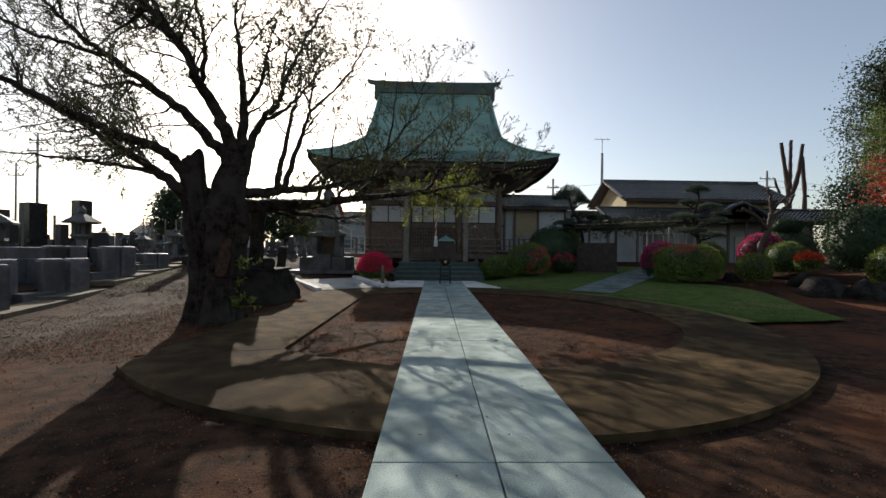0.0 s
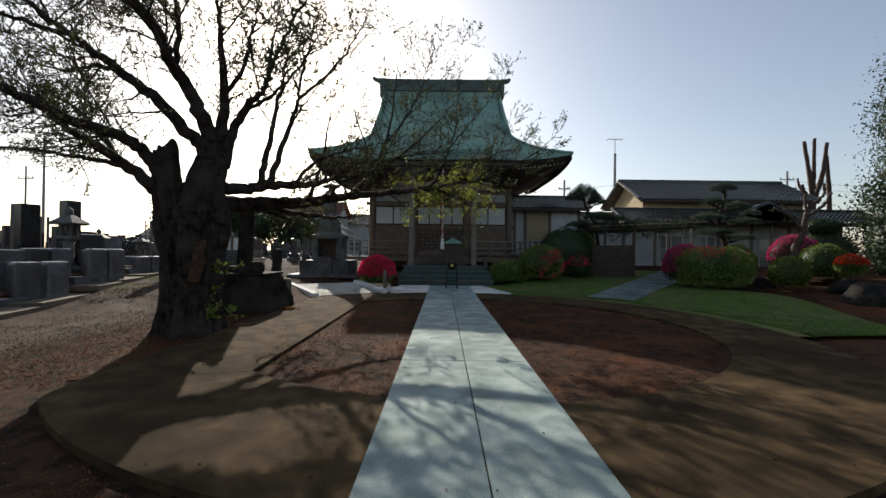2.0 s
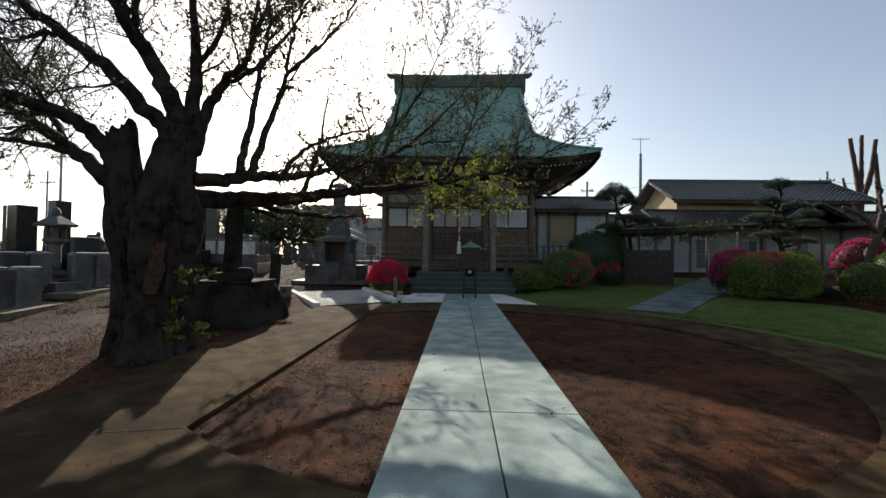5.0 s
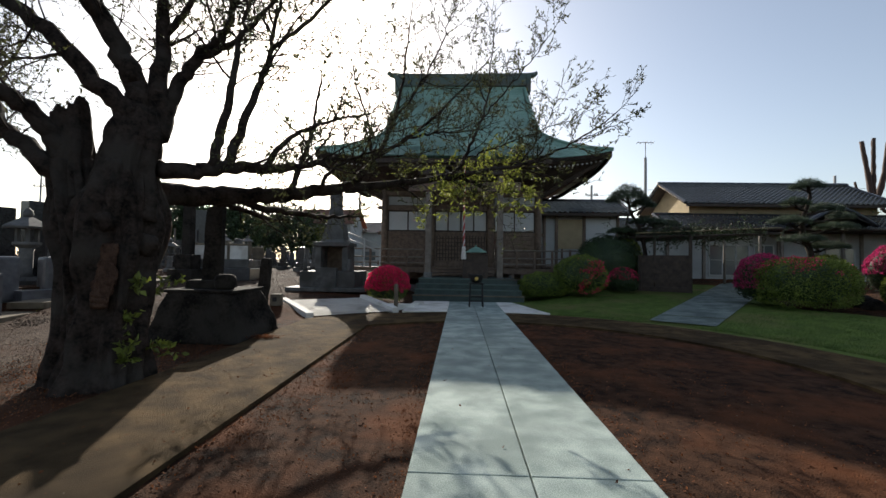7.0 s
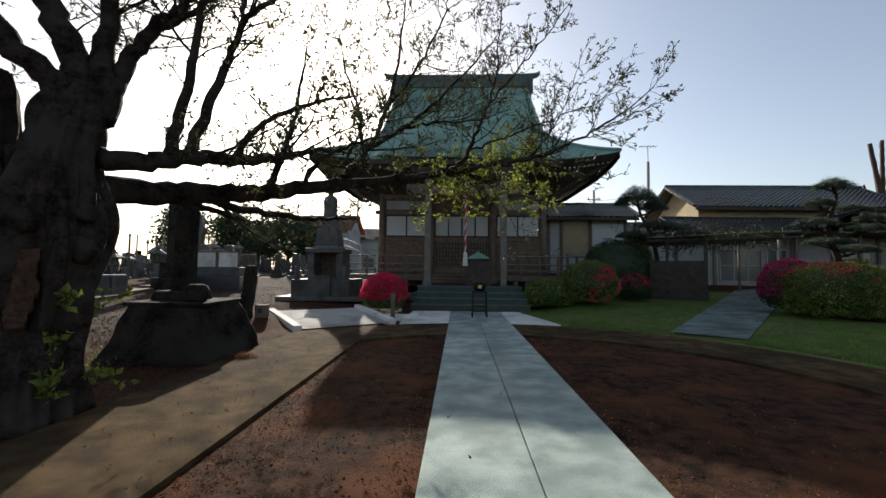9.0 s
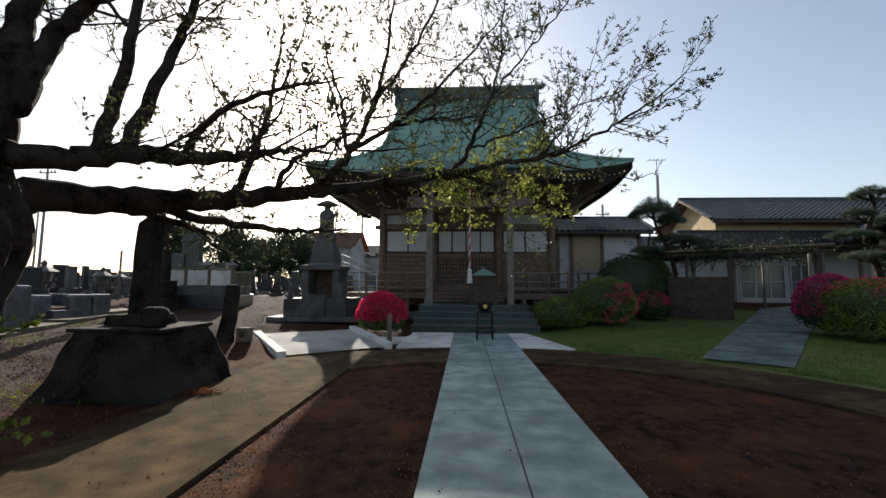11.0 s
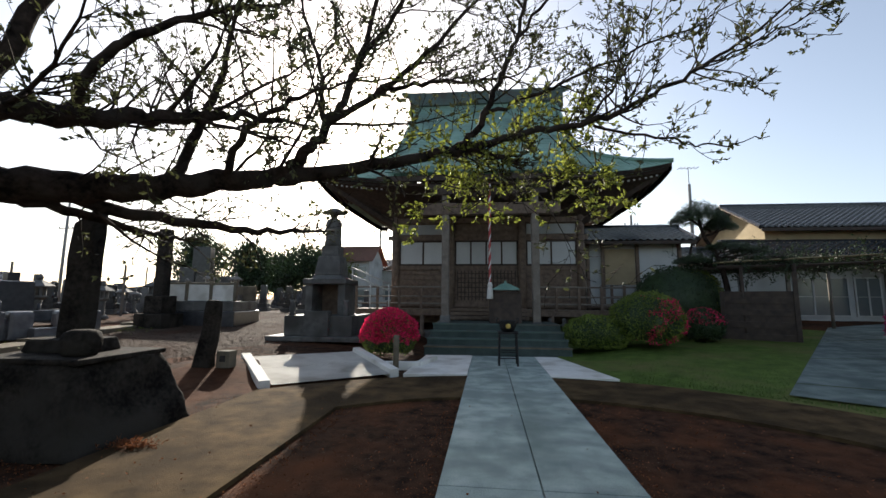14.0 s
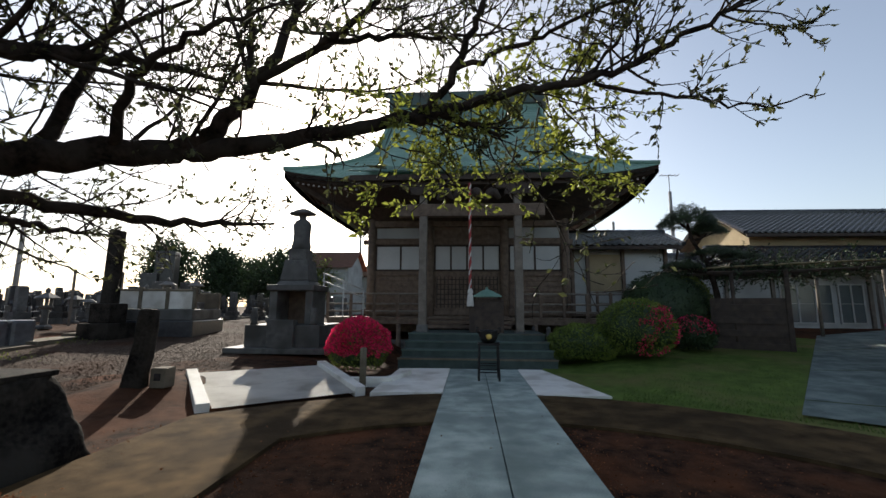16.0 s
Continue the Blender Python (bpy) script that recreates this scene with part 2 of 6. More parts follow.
def spline(ctrl, n):
    """Points and radii along a smooth line through (x, y, z, r) controls."""
    c = [np.array(p, float) for p in ctrl]
    c = [2 * c[0] - c[1]] + c + [2 * c[-1] - c[-2]]
    out = []
    for i in range(1, len(c) - 2):
        for k in range(n):
            t = k / n
            a, b, d, e = c[i - 1], c[i], c[i + 1], c[i + 2]
            out.append(0.5 * ((2 * b) + (d - a) * t + (2 * a - 5 * b + 4 * d - e) * t * t + (3 * b - a - 3 * d + e) * t ** 3))
    out.append(c[-2])
    return [Vector(p[:3]) for p in out], [max(0.003, float(p[3])) for p in out]


def leaf_mesh(name, places, size, mat, parent, rnd, label="", long=1.6, fold=0.25):
    """Many small folded leaves, one mesh; places: (point, outward direction or None)."""
    vs, fs = [], []
    for p, d in places:
        a = Vector((rnd.gauss(0, 1), rnd.gauss(0, 1), rnd.gauss(0, 1)))
        if d is not None:
            a = a * 0.7 + Vector(d) * 1.0
        a.normalize()
        s = a.cross(Vector((rnd.gauss(0, 1), rnd.gauss(0, 1), rnd.gauss(0, 1))))
        if s.length < 1e-3:
            s = a.orthogonal()
        s.normalize()
        n = a.cross(s)
        k = size * rnd.uniform(0.6, 1.3)
        p = Vector(p)
        i = len(vs)
        vs += [p, p + a * k * long * 0.45 + s * k * 0.5 + n * k * fold, p + a * k * long, p + a * k * long * 0.45 - s * k * 0.5 + n * k * fold]
        fs += [(i, i + 1, i + 2), (i, i + 2, i + 3)]
    me = bpy.data.meshes.new(name)
    me.from_pydata([tuple(v) for v in vs], [], fs)
    me.materials.append(mat)
    ob = new(name, me)
    ob.parent = parent
    if label:
        ob["label"] = label
    return ob


# ---- ground ----
RC, R_OUT, R_IN, X_TREE, X_BED = (0.65, 9.65), 6.4, 4.55, -3.95, -2.2


def ease(v, a, b):
    t = min(1.0, max(0.0, (v - a) / (b - a)))
    return t * t * (3 - 2 * t)


def rise(x, y):
    """How far the ground climbs beyond the ring, towards house and shrine."""
    d = math.hypot(x - RC[0], y - RC[1]) - R_OUT
    side = ease(abs(x - 0.4), 2.3, 3.6) if y < 24 else 1.0
    mound = 0.22 * math.exp(-((x + 5.7) / 1.0) ** 2 - ((y - 15.5) / 1.3) ** 2)
    return min(0.8, 0.05 * max(0.0, d)) * ease(y, 10.5, 14.5) * side + mound


def widening(lo, hi, n, half):
    """Even steps in the middle, growing towards the horizon."""
    mid = [lo + (hi - lo) * i / n for i in range(n + 1)]
    return [-half, -half / 4, lo - 20] + mid + [hi + 20, half / 4, half]


bm = nb()
xs, ys = widening(-30, 30, 150, 1500), widening(-10, 50, 150, 1500)
grid = [[bm.verts.new((x, y, -0.075 + rise(x, y) + (0.02 * noise.noise(Vector((x * 0.9, y * 0.9, 0))) + 0.008 * noise.noise(Vector((x * 4, y * 4, 5)))))) for x in xs] for y in ys]
for j in range(len(ys) - 1):
    for i in range(len(xs) - 1):
        bm.faces.new((grid[j][i], grid[j][i + 1], grid[j + 1][i + 1], grid[j + 1][i]))
structure("ground", bm, EARTH, "dark reddish bare earth with leaf litter", "ground", True)


def arc(r, x_cut, n=96):
    """Outline of a circle round the bed's centre, cut straight at x_cut on the tree's side."""
    h = math.sqrt(r * r - (RC[0] - x_cut) ** 2)
    a0 = math.atan2(-h, x_cut - RC[0])
    a1 = math.atan2(h, x_cut - RC[0])
    squeeze = 0.955 if r > 5 else 1.0
    line = [(r * math.cos(a0 + (a1 - a0) * k / n), RC[1] + r * math.sin(a0 + (a1 - a0) * k / n)) for k in range(n + 1)]
    return [(RC[0] + x * (squeeze if x > 0 else 1.0), y) for x, y in line]


def band(outer, inner, z0, z1):
    bm = nb()
    n = len(outer)
    rows = [[bm.verts.new((x, y, z)) for x, y in line] for line, z in ((inner, z0), (inner, z1), (outer, z1), (outer, z0))]
    for a, b in zip(rows, rows[1:]):
        for k in range(n):
            bm.faces.new((a[k], a[(k + 1) % n], b[(k + 1) % n], b[k]))
    return bm


ring = structure("ring_pavement", band(arc(R_OUT, X_TREE), arc(R_IN, X_BED), -0.15, 0.0), RINGCON, "brown-grey concrete ring pavement round the earth bed", "pavement")
bm = nb()
box(bm, -1.9, 0, -0.009, 0.009, -0.02, 0.003, 0, Matrix.Translation((-2.21, 6.08, 0)) @ Matrix.Rotation(radians(13), 4, "Z"))
part("joint", bm, EARTH, ring, "dark soil-filled joint")
bm = nb()
prism(bm, arc(R_IN + 0.01, X_BED - 0.01), -0.2, -0.045)
structure("earth_bed", bm, REDSOIL, "round bed of bare red-brown soil", "ground")

path = new("path")
tagged(path, "pale concrete walkway slabs leading to the temple steps", "path", "", "structure")
slab_cuts = [-4.0, -0.9, 2.83, 6.6, 10.8, 14.6, 18.95]
for a, b in zip(slab_cuts, slab_cuts[1:]):
    for x0, x1 in ((-0.41, 0.444), (0.456, 1.29)):
        bm = nb()
        box(bm, x0, x1, a + 0.006, b - 0.006, -0.16, 0.022, 0.008)
        part("slab", bm, PATHCON, path)

# lawn and its footpath, on the slope
bm = nb()
prev = None
for a in range(-9, 83):
    reach = 8.8 + 2.6 * ease(a, -6, 30) + 6.5 * ease(a, 34, 52) if a > -4 else 6.5 + 2.3 * ease(a, -9, -3)
    line = []
    for k in range(25):
        r = R_OUT + 0.015 + (reach - R_OUT) * k / 24
        x, y = RC[0] + (r - 0.045 * R_OUT * (1 - k / 24)) * math.cos(radians(a)), RC[1] + r * math.sin(radians(a))
        line.append(bm.verts.new((x, y, rise(x, y) - 0.02 + 0.02 * min(1, k / 3) + 0.012 * noise.noise(Vector((x * 1.5, y * 1.5, 2))))))
    if prev:
        for k in range(24):
            bm.faces.new((prev[k], prev[k + 1], line[k + 1], line[k])[::-1])
    prev = line
structure("lawn", bm, GRASS, "short green lawn sloping up beside the pavement", "lawn", True)
footpath = thing("lawn_path", (0, 0, 0), "grey concrete footpath climbing across the lawn", "path", kind="structure")
cuts = [0.0, 0.14, 0.55, 1.0, 1.6]
for a, b in zip(cuts, cuts[1:]):
    bm = nb()
    rows = []
    for k in range(7):
        t = a + 0.003 + (b - a - 0.006) * k / 6
        l, r = Vector((4.95, 14.75)).lerp(Vector((9.75, 20.6)), t), Vector((6.1, 13.8)).lerp(Vector((12.4, 21.0)), t)
        rows.append([bm.verts.new((q.x, q.y, rise(q.x, q.y) + 0.03)) for q in [l.lerp(r, s / 4) for s in range(5)]])
    for u, v in zip(rows, rows[1:]):
        for s in range(4):
            bm.faces.new((u[s], u[s + 1], v[s + 1], v[s]))
    bmesh.ops.solidify(bm, geom=bm.faces[:], thickness=0.1)
    part("slab", bm, PATHCON, footpath)

# gravel yard and the cemetery's kerb
bm = nb()
prev = None
for j in range(121):
    y = 2.5 + 47.5 * j / 120
    x0 = -8.3 - 4.3 * ease(y, 4, 21) - max(0, y - 21) * 0.17
    x1 = -6.5 + 1.6 * ease(y, 15.5, 19) + 1.2 * ease(y, 24, 30) + 1.3 * (1 - ease(y, 10, 14)) + 0.4 * noise.noise(Vector((0, y * 0.8, 0)))
    line = [bm.verts.new((x0 + (x1 - x0) * k / 16, y, 0)) for k in range(17)]
    for k, v in enumerate(line):
        fade = 0.06 * ease(k, 9, 16) + 0.07 * (1 - ease(y, 2.5, 7.5))
        v.co.z = rise(v.co.x, v.co.y) - 0.05 - fade + 0.016 * noise.noise(Vector((v.co.x * 2, v.co.y * 2, 1)))
    if prev:
        for k in range(16):
            bm.faces.new((prev[k], prev[k + 1], line[k + 1], line[k]))
    prev = line
structure("gravel_yard", bm, GRAVEL, "loose grey-brown gravel yard between trees and graves", "gravel", True)
kerb = thing("kerb", (0, 0, 0), "low tan concrete kerb strip along the graveyard", "kerb", kind="structure")
line = [(-8.0, 4.0), (-8.9, 8.5), (-10.35, 13.3), (-11.4, 16.8), (-12.6, 21.0), (-14.5, 30.0), (-16, 44)]
for (ax, ay), (bx, by) in zip(line, line[1:]):
    n = max(1, round(math.hypot(bx - ax, by - ay) / 2.4))
    ang = math.atan2(by - ay, bx - ax)
    for k in range(n):
        cx, cy = ax + (bx - ax) * (k + 0.5) / n, ay + (by - ay) * (k + 0.5) / n
        h = math.hypot(bx - ax, by - ay) / n / 2 - 0.006
        bm = nb()
        box(bm, -h, h, -0.38, 0.38, -0.1, 0.06, 0.012, Matrix.Translation((cx - 0.3, cy, rise(cx, cy))) @ Matrix.Rotation(ang, 4, "Z"))
        part("kerb_stone", bm, KERBCON, kerb)

# landing before the steps
pads = thing("landing", (0, 0, 0), "pale concrete pads before the temple steps", "paving", kind="structure")
for pts in ([(1.30, 15.98), (2.62, 15.9), (1.9, 19.0), (1.30, 19.0)], [(-1.75, 15.86), (-0.42, 16.0), (-0.42, 19.0), (-1.72, 18.9)]):
    bm = nb()
    prism(bm, pts, -0.1, 0.02)
    part("pad", bm, PALECON, pads)
slab = thing("pale_slab", (0, 0, 0), "whitish raised concrete slab beside the flowering bush", "paving", kind="structure")
corner = [Vector(q) for q in ((-3.9, 14.5, 0.0), (-2.0, 15.95, 0.0), (-3.5, 17.9, 0.2), (-5.55, 16.55, 0.2))]
for k in range(2):
    a, b = k / 2 + 0.001, (k + 1) / 2 - 0.001
    bm = nb()
    bm.faces.new([bm.verts.new(q) for q in (corner[0].lerp(corner[3], a), corner[1].lerp(corner[2], a), corner[1].lerp(corner[2], b), corner[0].lerp(corner[3], b))])
    bmesh.ops.solidify(bm, geom=bm.faces[:], thickness=0.3)
    part("slab", bm, PALECON, slab)
for a, b, w in ((corner[0] + Vector((-0.1, -0.08, 0.04)), corner[3] + Vector((-0.1, -0.06, 0.04)), 0.2), (corner[1] + Vector((0.05, 0.0, 0.05)), corner[2] + Vector((0.05, 0.05, 0.05)), 0.2), (Vector((-1.62, 17.0, 0.06)), Vector((-2.5, 16.75, 0.08)), 0.16), (Vector((-1.62, 17.0, 0.06)), Vector((-1.35, 18.0, 0.06)), 0.16)):
    d = b - a
    bm = nb()
    box(bm, -w / 2, w / 2, 0, d.length, -0.2, 0.05, 0.015, Matrix.Translation(a) @ Matrix.Rotation(math.atan2(-d.x, d.y), 4, "Z") @ Matrix.Rotation(math.asin(d.z / d.length), 4, "X"))
    part("kerb_bar", bm, PALECON, slab)
bm = nb()
lathe(bm, [(0.065, -0.05), (0.065, 0.74), (0.055, 0.77), (0.0, 0.78)], 14)
post = thing("marker_post", (-2.02, 16.35, 0.0), "short round pale concrete marker post", "post")
part("shaft", bm, KERBCON, post, smooth=True)

# ---- the temple hall ----
hall = thing("temple_hall", (0, 0, 0), "old wooden temple hall with a sweeping green copper roof", "temple")
CX = -0.05
EAVE_Y, KINK_Y, RIDGE_Y = 23.1, 25.7, 29.6
EAVE_Z, KINK_Z, RIDGE_Z = 6.45, 8.55, 12.75
HALF_E, HALF_K = 7.15, 4.15


def slope(s):
    """Distance from the ridge line and height, for s from the eave (0) to the ridge (1)."""
    if s < 0.4:
        t = s / 0.4
        return EAVE_Y + (KINK_Y - EAVE_Y) * t, EAVE_Z + (KINK_Z - EAVE_Z) * (0.72 * t + 0.28 * t * t)
    t = (s - 0.4) / 0.6
    return KINK_Y + (RIDGE_Y - KINK_Y) * t, KINK_Z + (RIDGE_Z - KINK_Z) * (0.86 * t + 0.14 * t * t)


def half(s):
    if s < 0.4:
        t = s / 0.4
        return HALF_E + (HALF_K - HALF_E) * (1 - (1 - t) ** 1.25)
    return HALF_K - 0.25 * (s - 0.4) / 0.6


def roof_point(u, s, lift=0.0):
    y, z = slope(s)
    z += 0.42 * abs(u) ** 4 * max(0.0, 1 - s / 0.4) ** 1.5 + lift
    return Vector((CX + u * half(s), y, z))


def roof_course(i, rows, back):
    """One overlapping course of sheet copper, with its lower lip."""
    bm = nb()
    cols = 36
    lo = [roof_point(-1 + 2 * k / cols, i / rows, 0.03) for k in range(cols + 1)]
    hi = [roof_point(-1 + 2 * k / cols, (i + 1) / rows, 0.0) for k in range(cols + 1)]
    dn = [p - Vector((0, 0, 0.05)) for p in lo]
    for p in lo + hi + dn:
        if back:
            p.y = 2 * RIDGE_Y - p.y
    L, H, D = [[bm.verts.new(p) for p in line] for line in (lo, hi, dn)]
    for k in range(cols):
        bm.faces.new((L[k], L[k + 1], H[k + 1], H[k]))
        bm.faces.new((D[k], D[k + 1], L[k + 1], L[k]))
    return bm


def roof_side(sign):
    bm = nb()
    rows, cols = 18, 36
    depth = RIDGE_Y - EAVE_Y
    prev = None
    for i in range(rows + 1):
        s = 0.4 * i / rows
        y, z = slope(s)
        d = RIDGE_Y - y
        line = []
        for k in range(cols + 1):
            u = -1 + 2 * k / cols
            zz = z + 0.42 * abs(u) ** 4 * max(0.0, 1 - s / 0.4) ** 1.5
            line.append(bm.verts.new((CX + sign * half(s), RIDGE_Y + u * d, zz)))
        if prev:
            for k in range(cols):
                bm.faces.new((prev[k], prev[k + 1], line[k + 1], line[k]))
        prev = line
    return bm


bm = nb()
box(bm, CX - 3.9, CX + 3.9, RIDGE_Y - 0.3, RIDGE_Y + 0.3, RIDGE_Z - 0.5, RIDGE_Z - 0.16)
roof = part("roof", bm, COPPER, hall, "green weathered copper roof in overlapping courses")
for i in range(46):
    part("course", roof_course(i, 46, False), COPPER, roof)
for i in range(0, 46, 2):
    part("back_course", roof_course(i // 2, 23, True), COPPER, roof)
part("side_slope", roof_side(1), COPPER, roof)
part("side_slope", roof_side(-1), COPPER, roof)
for sg in (-1, 1):
    bm = nb()
    x = CX + sg * (HALF_K - 0.35)
    a, b, c = bm.verts.new((x, KINK_Y, KINK_Z)), bm.verts.new((x, 2 * RIDGE_Y - KINK_Y, KINK_Z)), bm.verts.new((x, RIDGE_Y, RIDGE_Z))
    bm.faces.new((a, b, c))
    bmesh.ops.solidify(bm, geom=bm.faces[:], thickness=0.1)
    part("gable", bm, WOOD, roof)
# ridge with its end ornaments
bm = nb()
box(bm, CX - 4.1, CX + 4.1, RIDGE_Y - 0.42, RIDGE_Y + 0.42, RIDGE_Z - 0.15, RIDGE_Z + 0.22, 0.04)
box(bm, CX - 4.15, CX + 4.15, RIDGE_Y - 0.32, RIDGE_Y + 0.32, RIDGE_Z + 0.2, RIDGE_Z + 0.52, 0.03)
part("ridge", bm, RIDGECOP, roof)
bm = nb()
pts, rad = spline([(CX - 4.85, RIDGE_Y, RIDGE_Z + 0.85, 0.12), (CX - 4.0, RIDGE_Y, RIDGE_Z + 0.66, 0.2), (CX, RIDGE_Y, RIDGE_Z + 0.6, 0.22), (CX + 4.0, RIDGE_Y, RIDGE_Z + 0.66, 0.2), (CX + 4.75, RIDGE_Y, RIDGE_Z + 0.85, 0.12)], 6)
tube(bm, pts, rad, 8)
part("ridge_cap", bm, RIDGECOP, roof, smooth=True)
for sg in (-1, 1):
    bm = nb()
    box(bm, CX + sg * 4.15 - 0.14, CX + sg * 4.15 + 0.14, RIDGE_Y - 0.5, RIDGE_Y + 0.5, RIDGE_Z - 0.55, RIDGE_Z + 0.5, 0.05)
    part("ridge_end", bm, RIDGECOP, roof)
    # rakes along the gable edge
    bm = nb()
    pts = [roof_point(sg, 0.4 + 0.6 * k / 10, 0.06) for k in range(11)]
    tube(bm, pts, 0.11, 8)
    part("rake", bm, COPPER, roof, smooth=True)
    bm = nb()
    pts = [roof_point(sg, 0.4 * k / 10, 0.05) for k in range(11)]
    tube(bm, pts, 0.09, 8)
    part("hip", bm, COPPER, roof, smooth=True)
# eaves: fascia, soffit and rafters with whitened tips
def eave_line(k, n, drop, inn):
    u = -1 + 2 * k / n
    p = roof_point(u, 0.0, -drop)
    return Vector((CX + u * (HALF_E - inn), EAVE_Y + inn, p.z))
bm = nb()
n = 40
for drop0, drop1, inn in ((0.0, 0.16, 0.03), (0.16, 0.3, 0.12)):
    a = [bm.verts.new(eave_line(k, n, drop0, inn)) for k in range(n + 1)]
    b = [bm.verts.new(eave_line(k, n, drop1, inn + 0.02)) for k in range(n + 1)]
    for k in range(n):
        bm.faces.new((a[k], a[k + 1], b[k + 1], b[k]))
bmesh.ops.solidify(bm, geom=bm.faces[:], thickness=0.05)
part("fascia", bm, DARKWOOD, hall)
for sg in (-1, 1):
    bm = nb()
    pts = []
    for k in range(n + 1):
        u = -1 + 2 * k / n
        z = roof_point(u, 0.0, -0.02).z
        pts.append(Vector((CX + sg * (HALF_E - 0.04), RIDGE_Y + u * (RIDGE_Y - EAVE_Y - 0.04), z)))
    a, b = [bm.verts.new(p) for p in pts], [bm.verts.new(p - Vector((0, 0, 0.28))) for p in pts]
    for k in range(n):
        bm.faces.new((a[k], a[k + 1], b[k + 1], b[k]))
    bmesh.ops.solidify(bm, geom=bm.faces[:], thickness=0.05)
    part("side_fascia", bm, DARKWOOD, hall)
bm = nb()
W0, W1 = 24.9, 2 * RIDGE_Y - 24.9           # front and back wall planes
ring_o = [eave_line(k, n, 0.26, 0.15) for k in range(n + 1)]
ring_b = [Vector((p.x, 2 * RIDGE_Y - p.y, p.z)) for p in reversed(ring_o)]
outer = ring_o + ring_b
inner = []
for p in outer:
    inner.append(Vector((max(CX - 3.95, min(CX + 3.95, (p.x - CX) * 0.6 + CX)), W0 if p.y < RIDGE_Y else W1, 5.0)))
o, i2 = [bm.verts.new(p) for p in outer], [bm.verts.new(p) for p in inner]
for k in range(len(outer)):
    j = (k + 1) % len(outer)
    bm.faces.new((o[k], o[j], i2[j], i2[k]))
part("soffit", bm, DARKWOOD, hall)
bm = nb()
box(bm, -0.045, 0.045, 0, 2.0, -0.11, 0.0)
rafter = bpy.data.meshes.new("rafter")
bm.to_mesh(rafter)
bm.free()
rafter.materials.append(DARKWOOD)
bm = nb()
box(bm, -0.04, 0.04, -0.012, -0.001, -0.1, -0.01)
tip = bpy.data.meshes.new("rafter_tip")
bm.to_mesh(tip)
bm.free()
tip.materials.append(PLASTER)
rafters = 62
for k in range(rafters + 1):
    u = -0.97 + 1.94 * k / rafters
    p = roof_point(u, 0.0, -0.33)
    r = piece("rafter", rafter, hall, pose(CX + u * (HALF_E - 0.3), EAVE_Y + 0.3, p.z, -10, 0, 0))
    piece("tip", tip, r, pose(0, 0, 0), "white-painted rafter tip")
for sg in (-1, 1):
    bm = nb()
    tube(bm, [(CX + sg * 3.9, W0, 4.75), (CX + sg * (HALF_E - 0.45), EAVE_Y + 0.45, 6.45)], 0.14, 6)
    part("hip_rafter", bm, DARKWOOD, hall)

# walls on a podium, posts, beams, screens
bm = nb()
box(bm, CX - 4.0, CX + 4.0, W0, W1, 0.6, 5.4)
part("wall", bm, WOOD, hall, "dark weathered timber wall")
bm = nb()
box(bm, CX - 5.0, CX + 5.0, W0 - 1.3, W1 + 1.3, -0.15, 0.35, 0.02)
part("podium", bm, GRANITE, hall, "low grey stone podium")
for x in (-4.0, -1.55, 1.5, 3.95):
    bm = nb()
    lathe(bm, [(0.17, 0.3), (0.17, 5.6)], 14, (x, W0 - 0.06, 0))
    part("wall_post", bm, WOOD, hall, smooth=True)
for z0, z1, pr in ((1.28, 1.5, 0.12), (2.86, 3.02, 0.08), (4.16, 4.36, 0.1), (4.9, 5.25, 0.16)):
    bm = nb()
    box(bm, CX - 4.3, CX + 4.3, W0 - pr, W0 - 0.004, z0, z1, 0.01)
    part("beam", bm, WOOD, hall)


def framed(x0, x1, z0, z1, y, parent, n, rows, mat, pane, label):
    """A window: dark backing board, bars and panes, each a mesh."""
    bm = nb()
    box(bm, x0 - 0.03, x1 + 0.03, y + 0.015, y + 0.03, z0 - 0.03, z1 + 0.03)
    win = part("window", bm, DARKWOOD, parent)
    w, h = (x1 - x0) / n, (z1 - z0) / rows
    for k in range(n + 1):
        bm = nb()
        box(bm, x0 + w * k - 0.035, x0 + w * k + 0.035, y - 0.03, y + 0.014, z0 - 0.035, z1 + 0.035)
        part("stile", bm, mat, win)
    for r in range(rows + 1):
        t = 0.035 if r in (0, rows) else 0.012
        bm = nb()
        box(bm, x0, x1, y - 0.027, y + 0.012, z0 + h * r - t, z0 + h * r + t)
        part("rail", bm, mat, win)
    for k in range(n):
        for r in range(rows):
            bm = nb()
            box(bm, x0 + w * k + 0.02, x0 + w * (k + 1) - 0.02, y - 0.008, y + 0.008, z0 + h * r + 0.013, z0 + h * (r + 1) - 0.013)
            part("pane", bm, pane, win, label)
    return win


def screen_window(x0, x1, z0, z1, y, parent, n, rows=2):
    return framed(x0, x1, z0, z1, y, parent, n, rows, DARKWOOD, SHOJI, "white paper pane")


screen_window(-3.8, -1.75, 3.08, 4.1, W0 - 0.05, hall, 2, 1)
screen_window(-1.35, 1.3, 3.08, 4.1, W0 - 0.05, hall, 4, 1)
screen_window(1.7, 3.75, 3.08, 4.1, W0 - 0.05, hall, 2, 1)
for x0, x1 in ((-3.8, -1.75), (-1.35, 1.3), (1.7, 3.75)):
    for k in range(6):
        bm = nb()
        z = 1.6 + k * 0.21
        box(bm, x0, x1, W0 - 0.04, W0 - 0.004, z, z + 0.16, 0.008)
        part("weatherboard", bm, WOOD, hall)
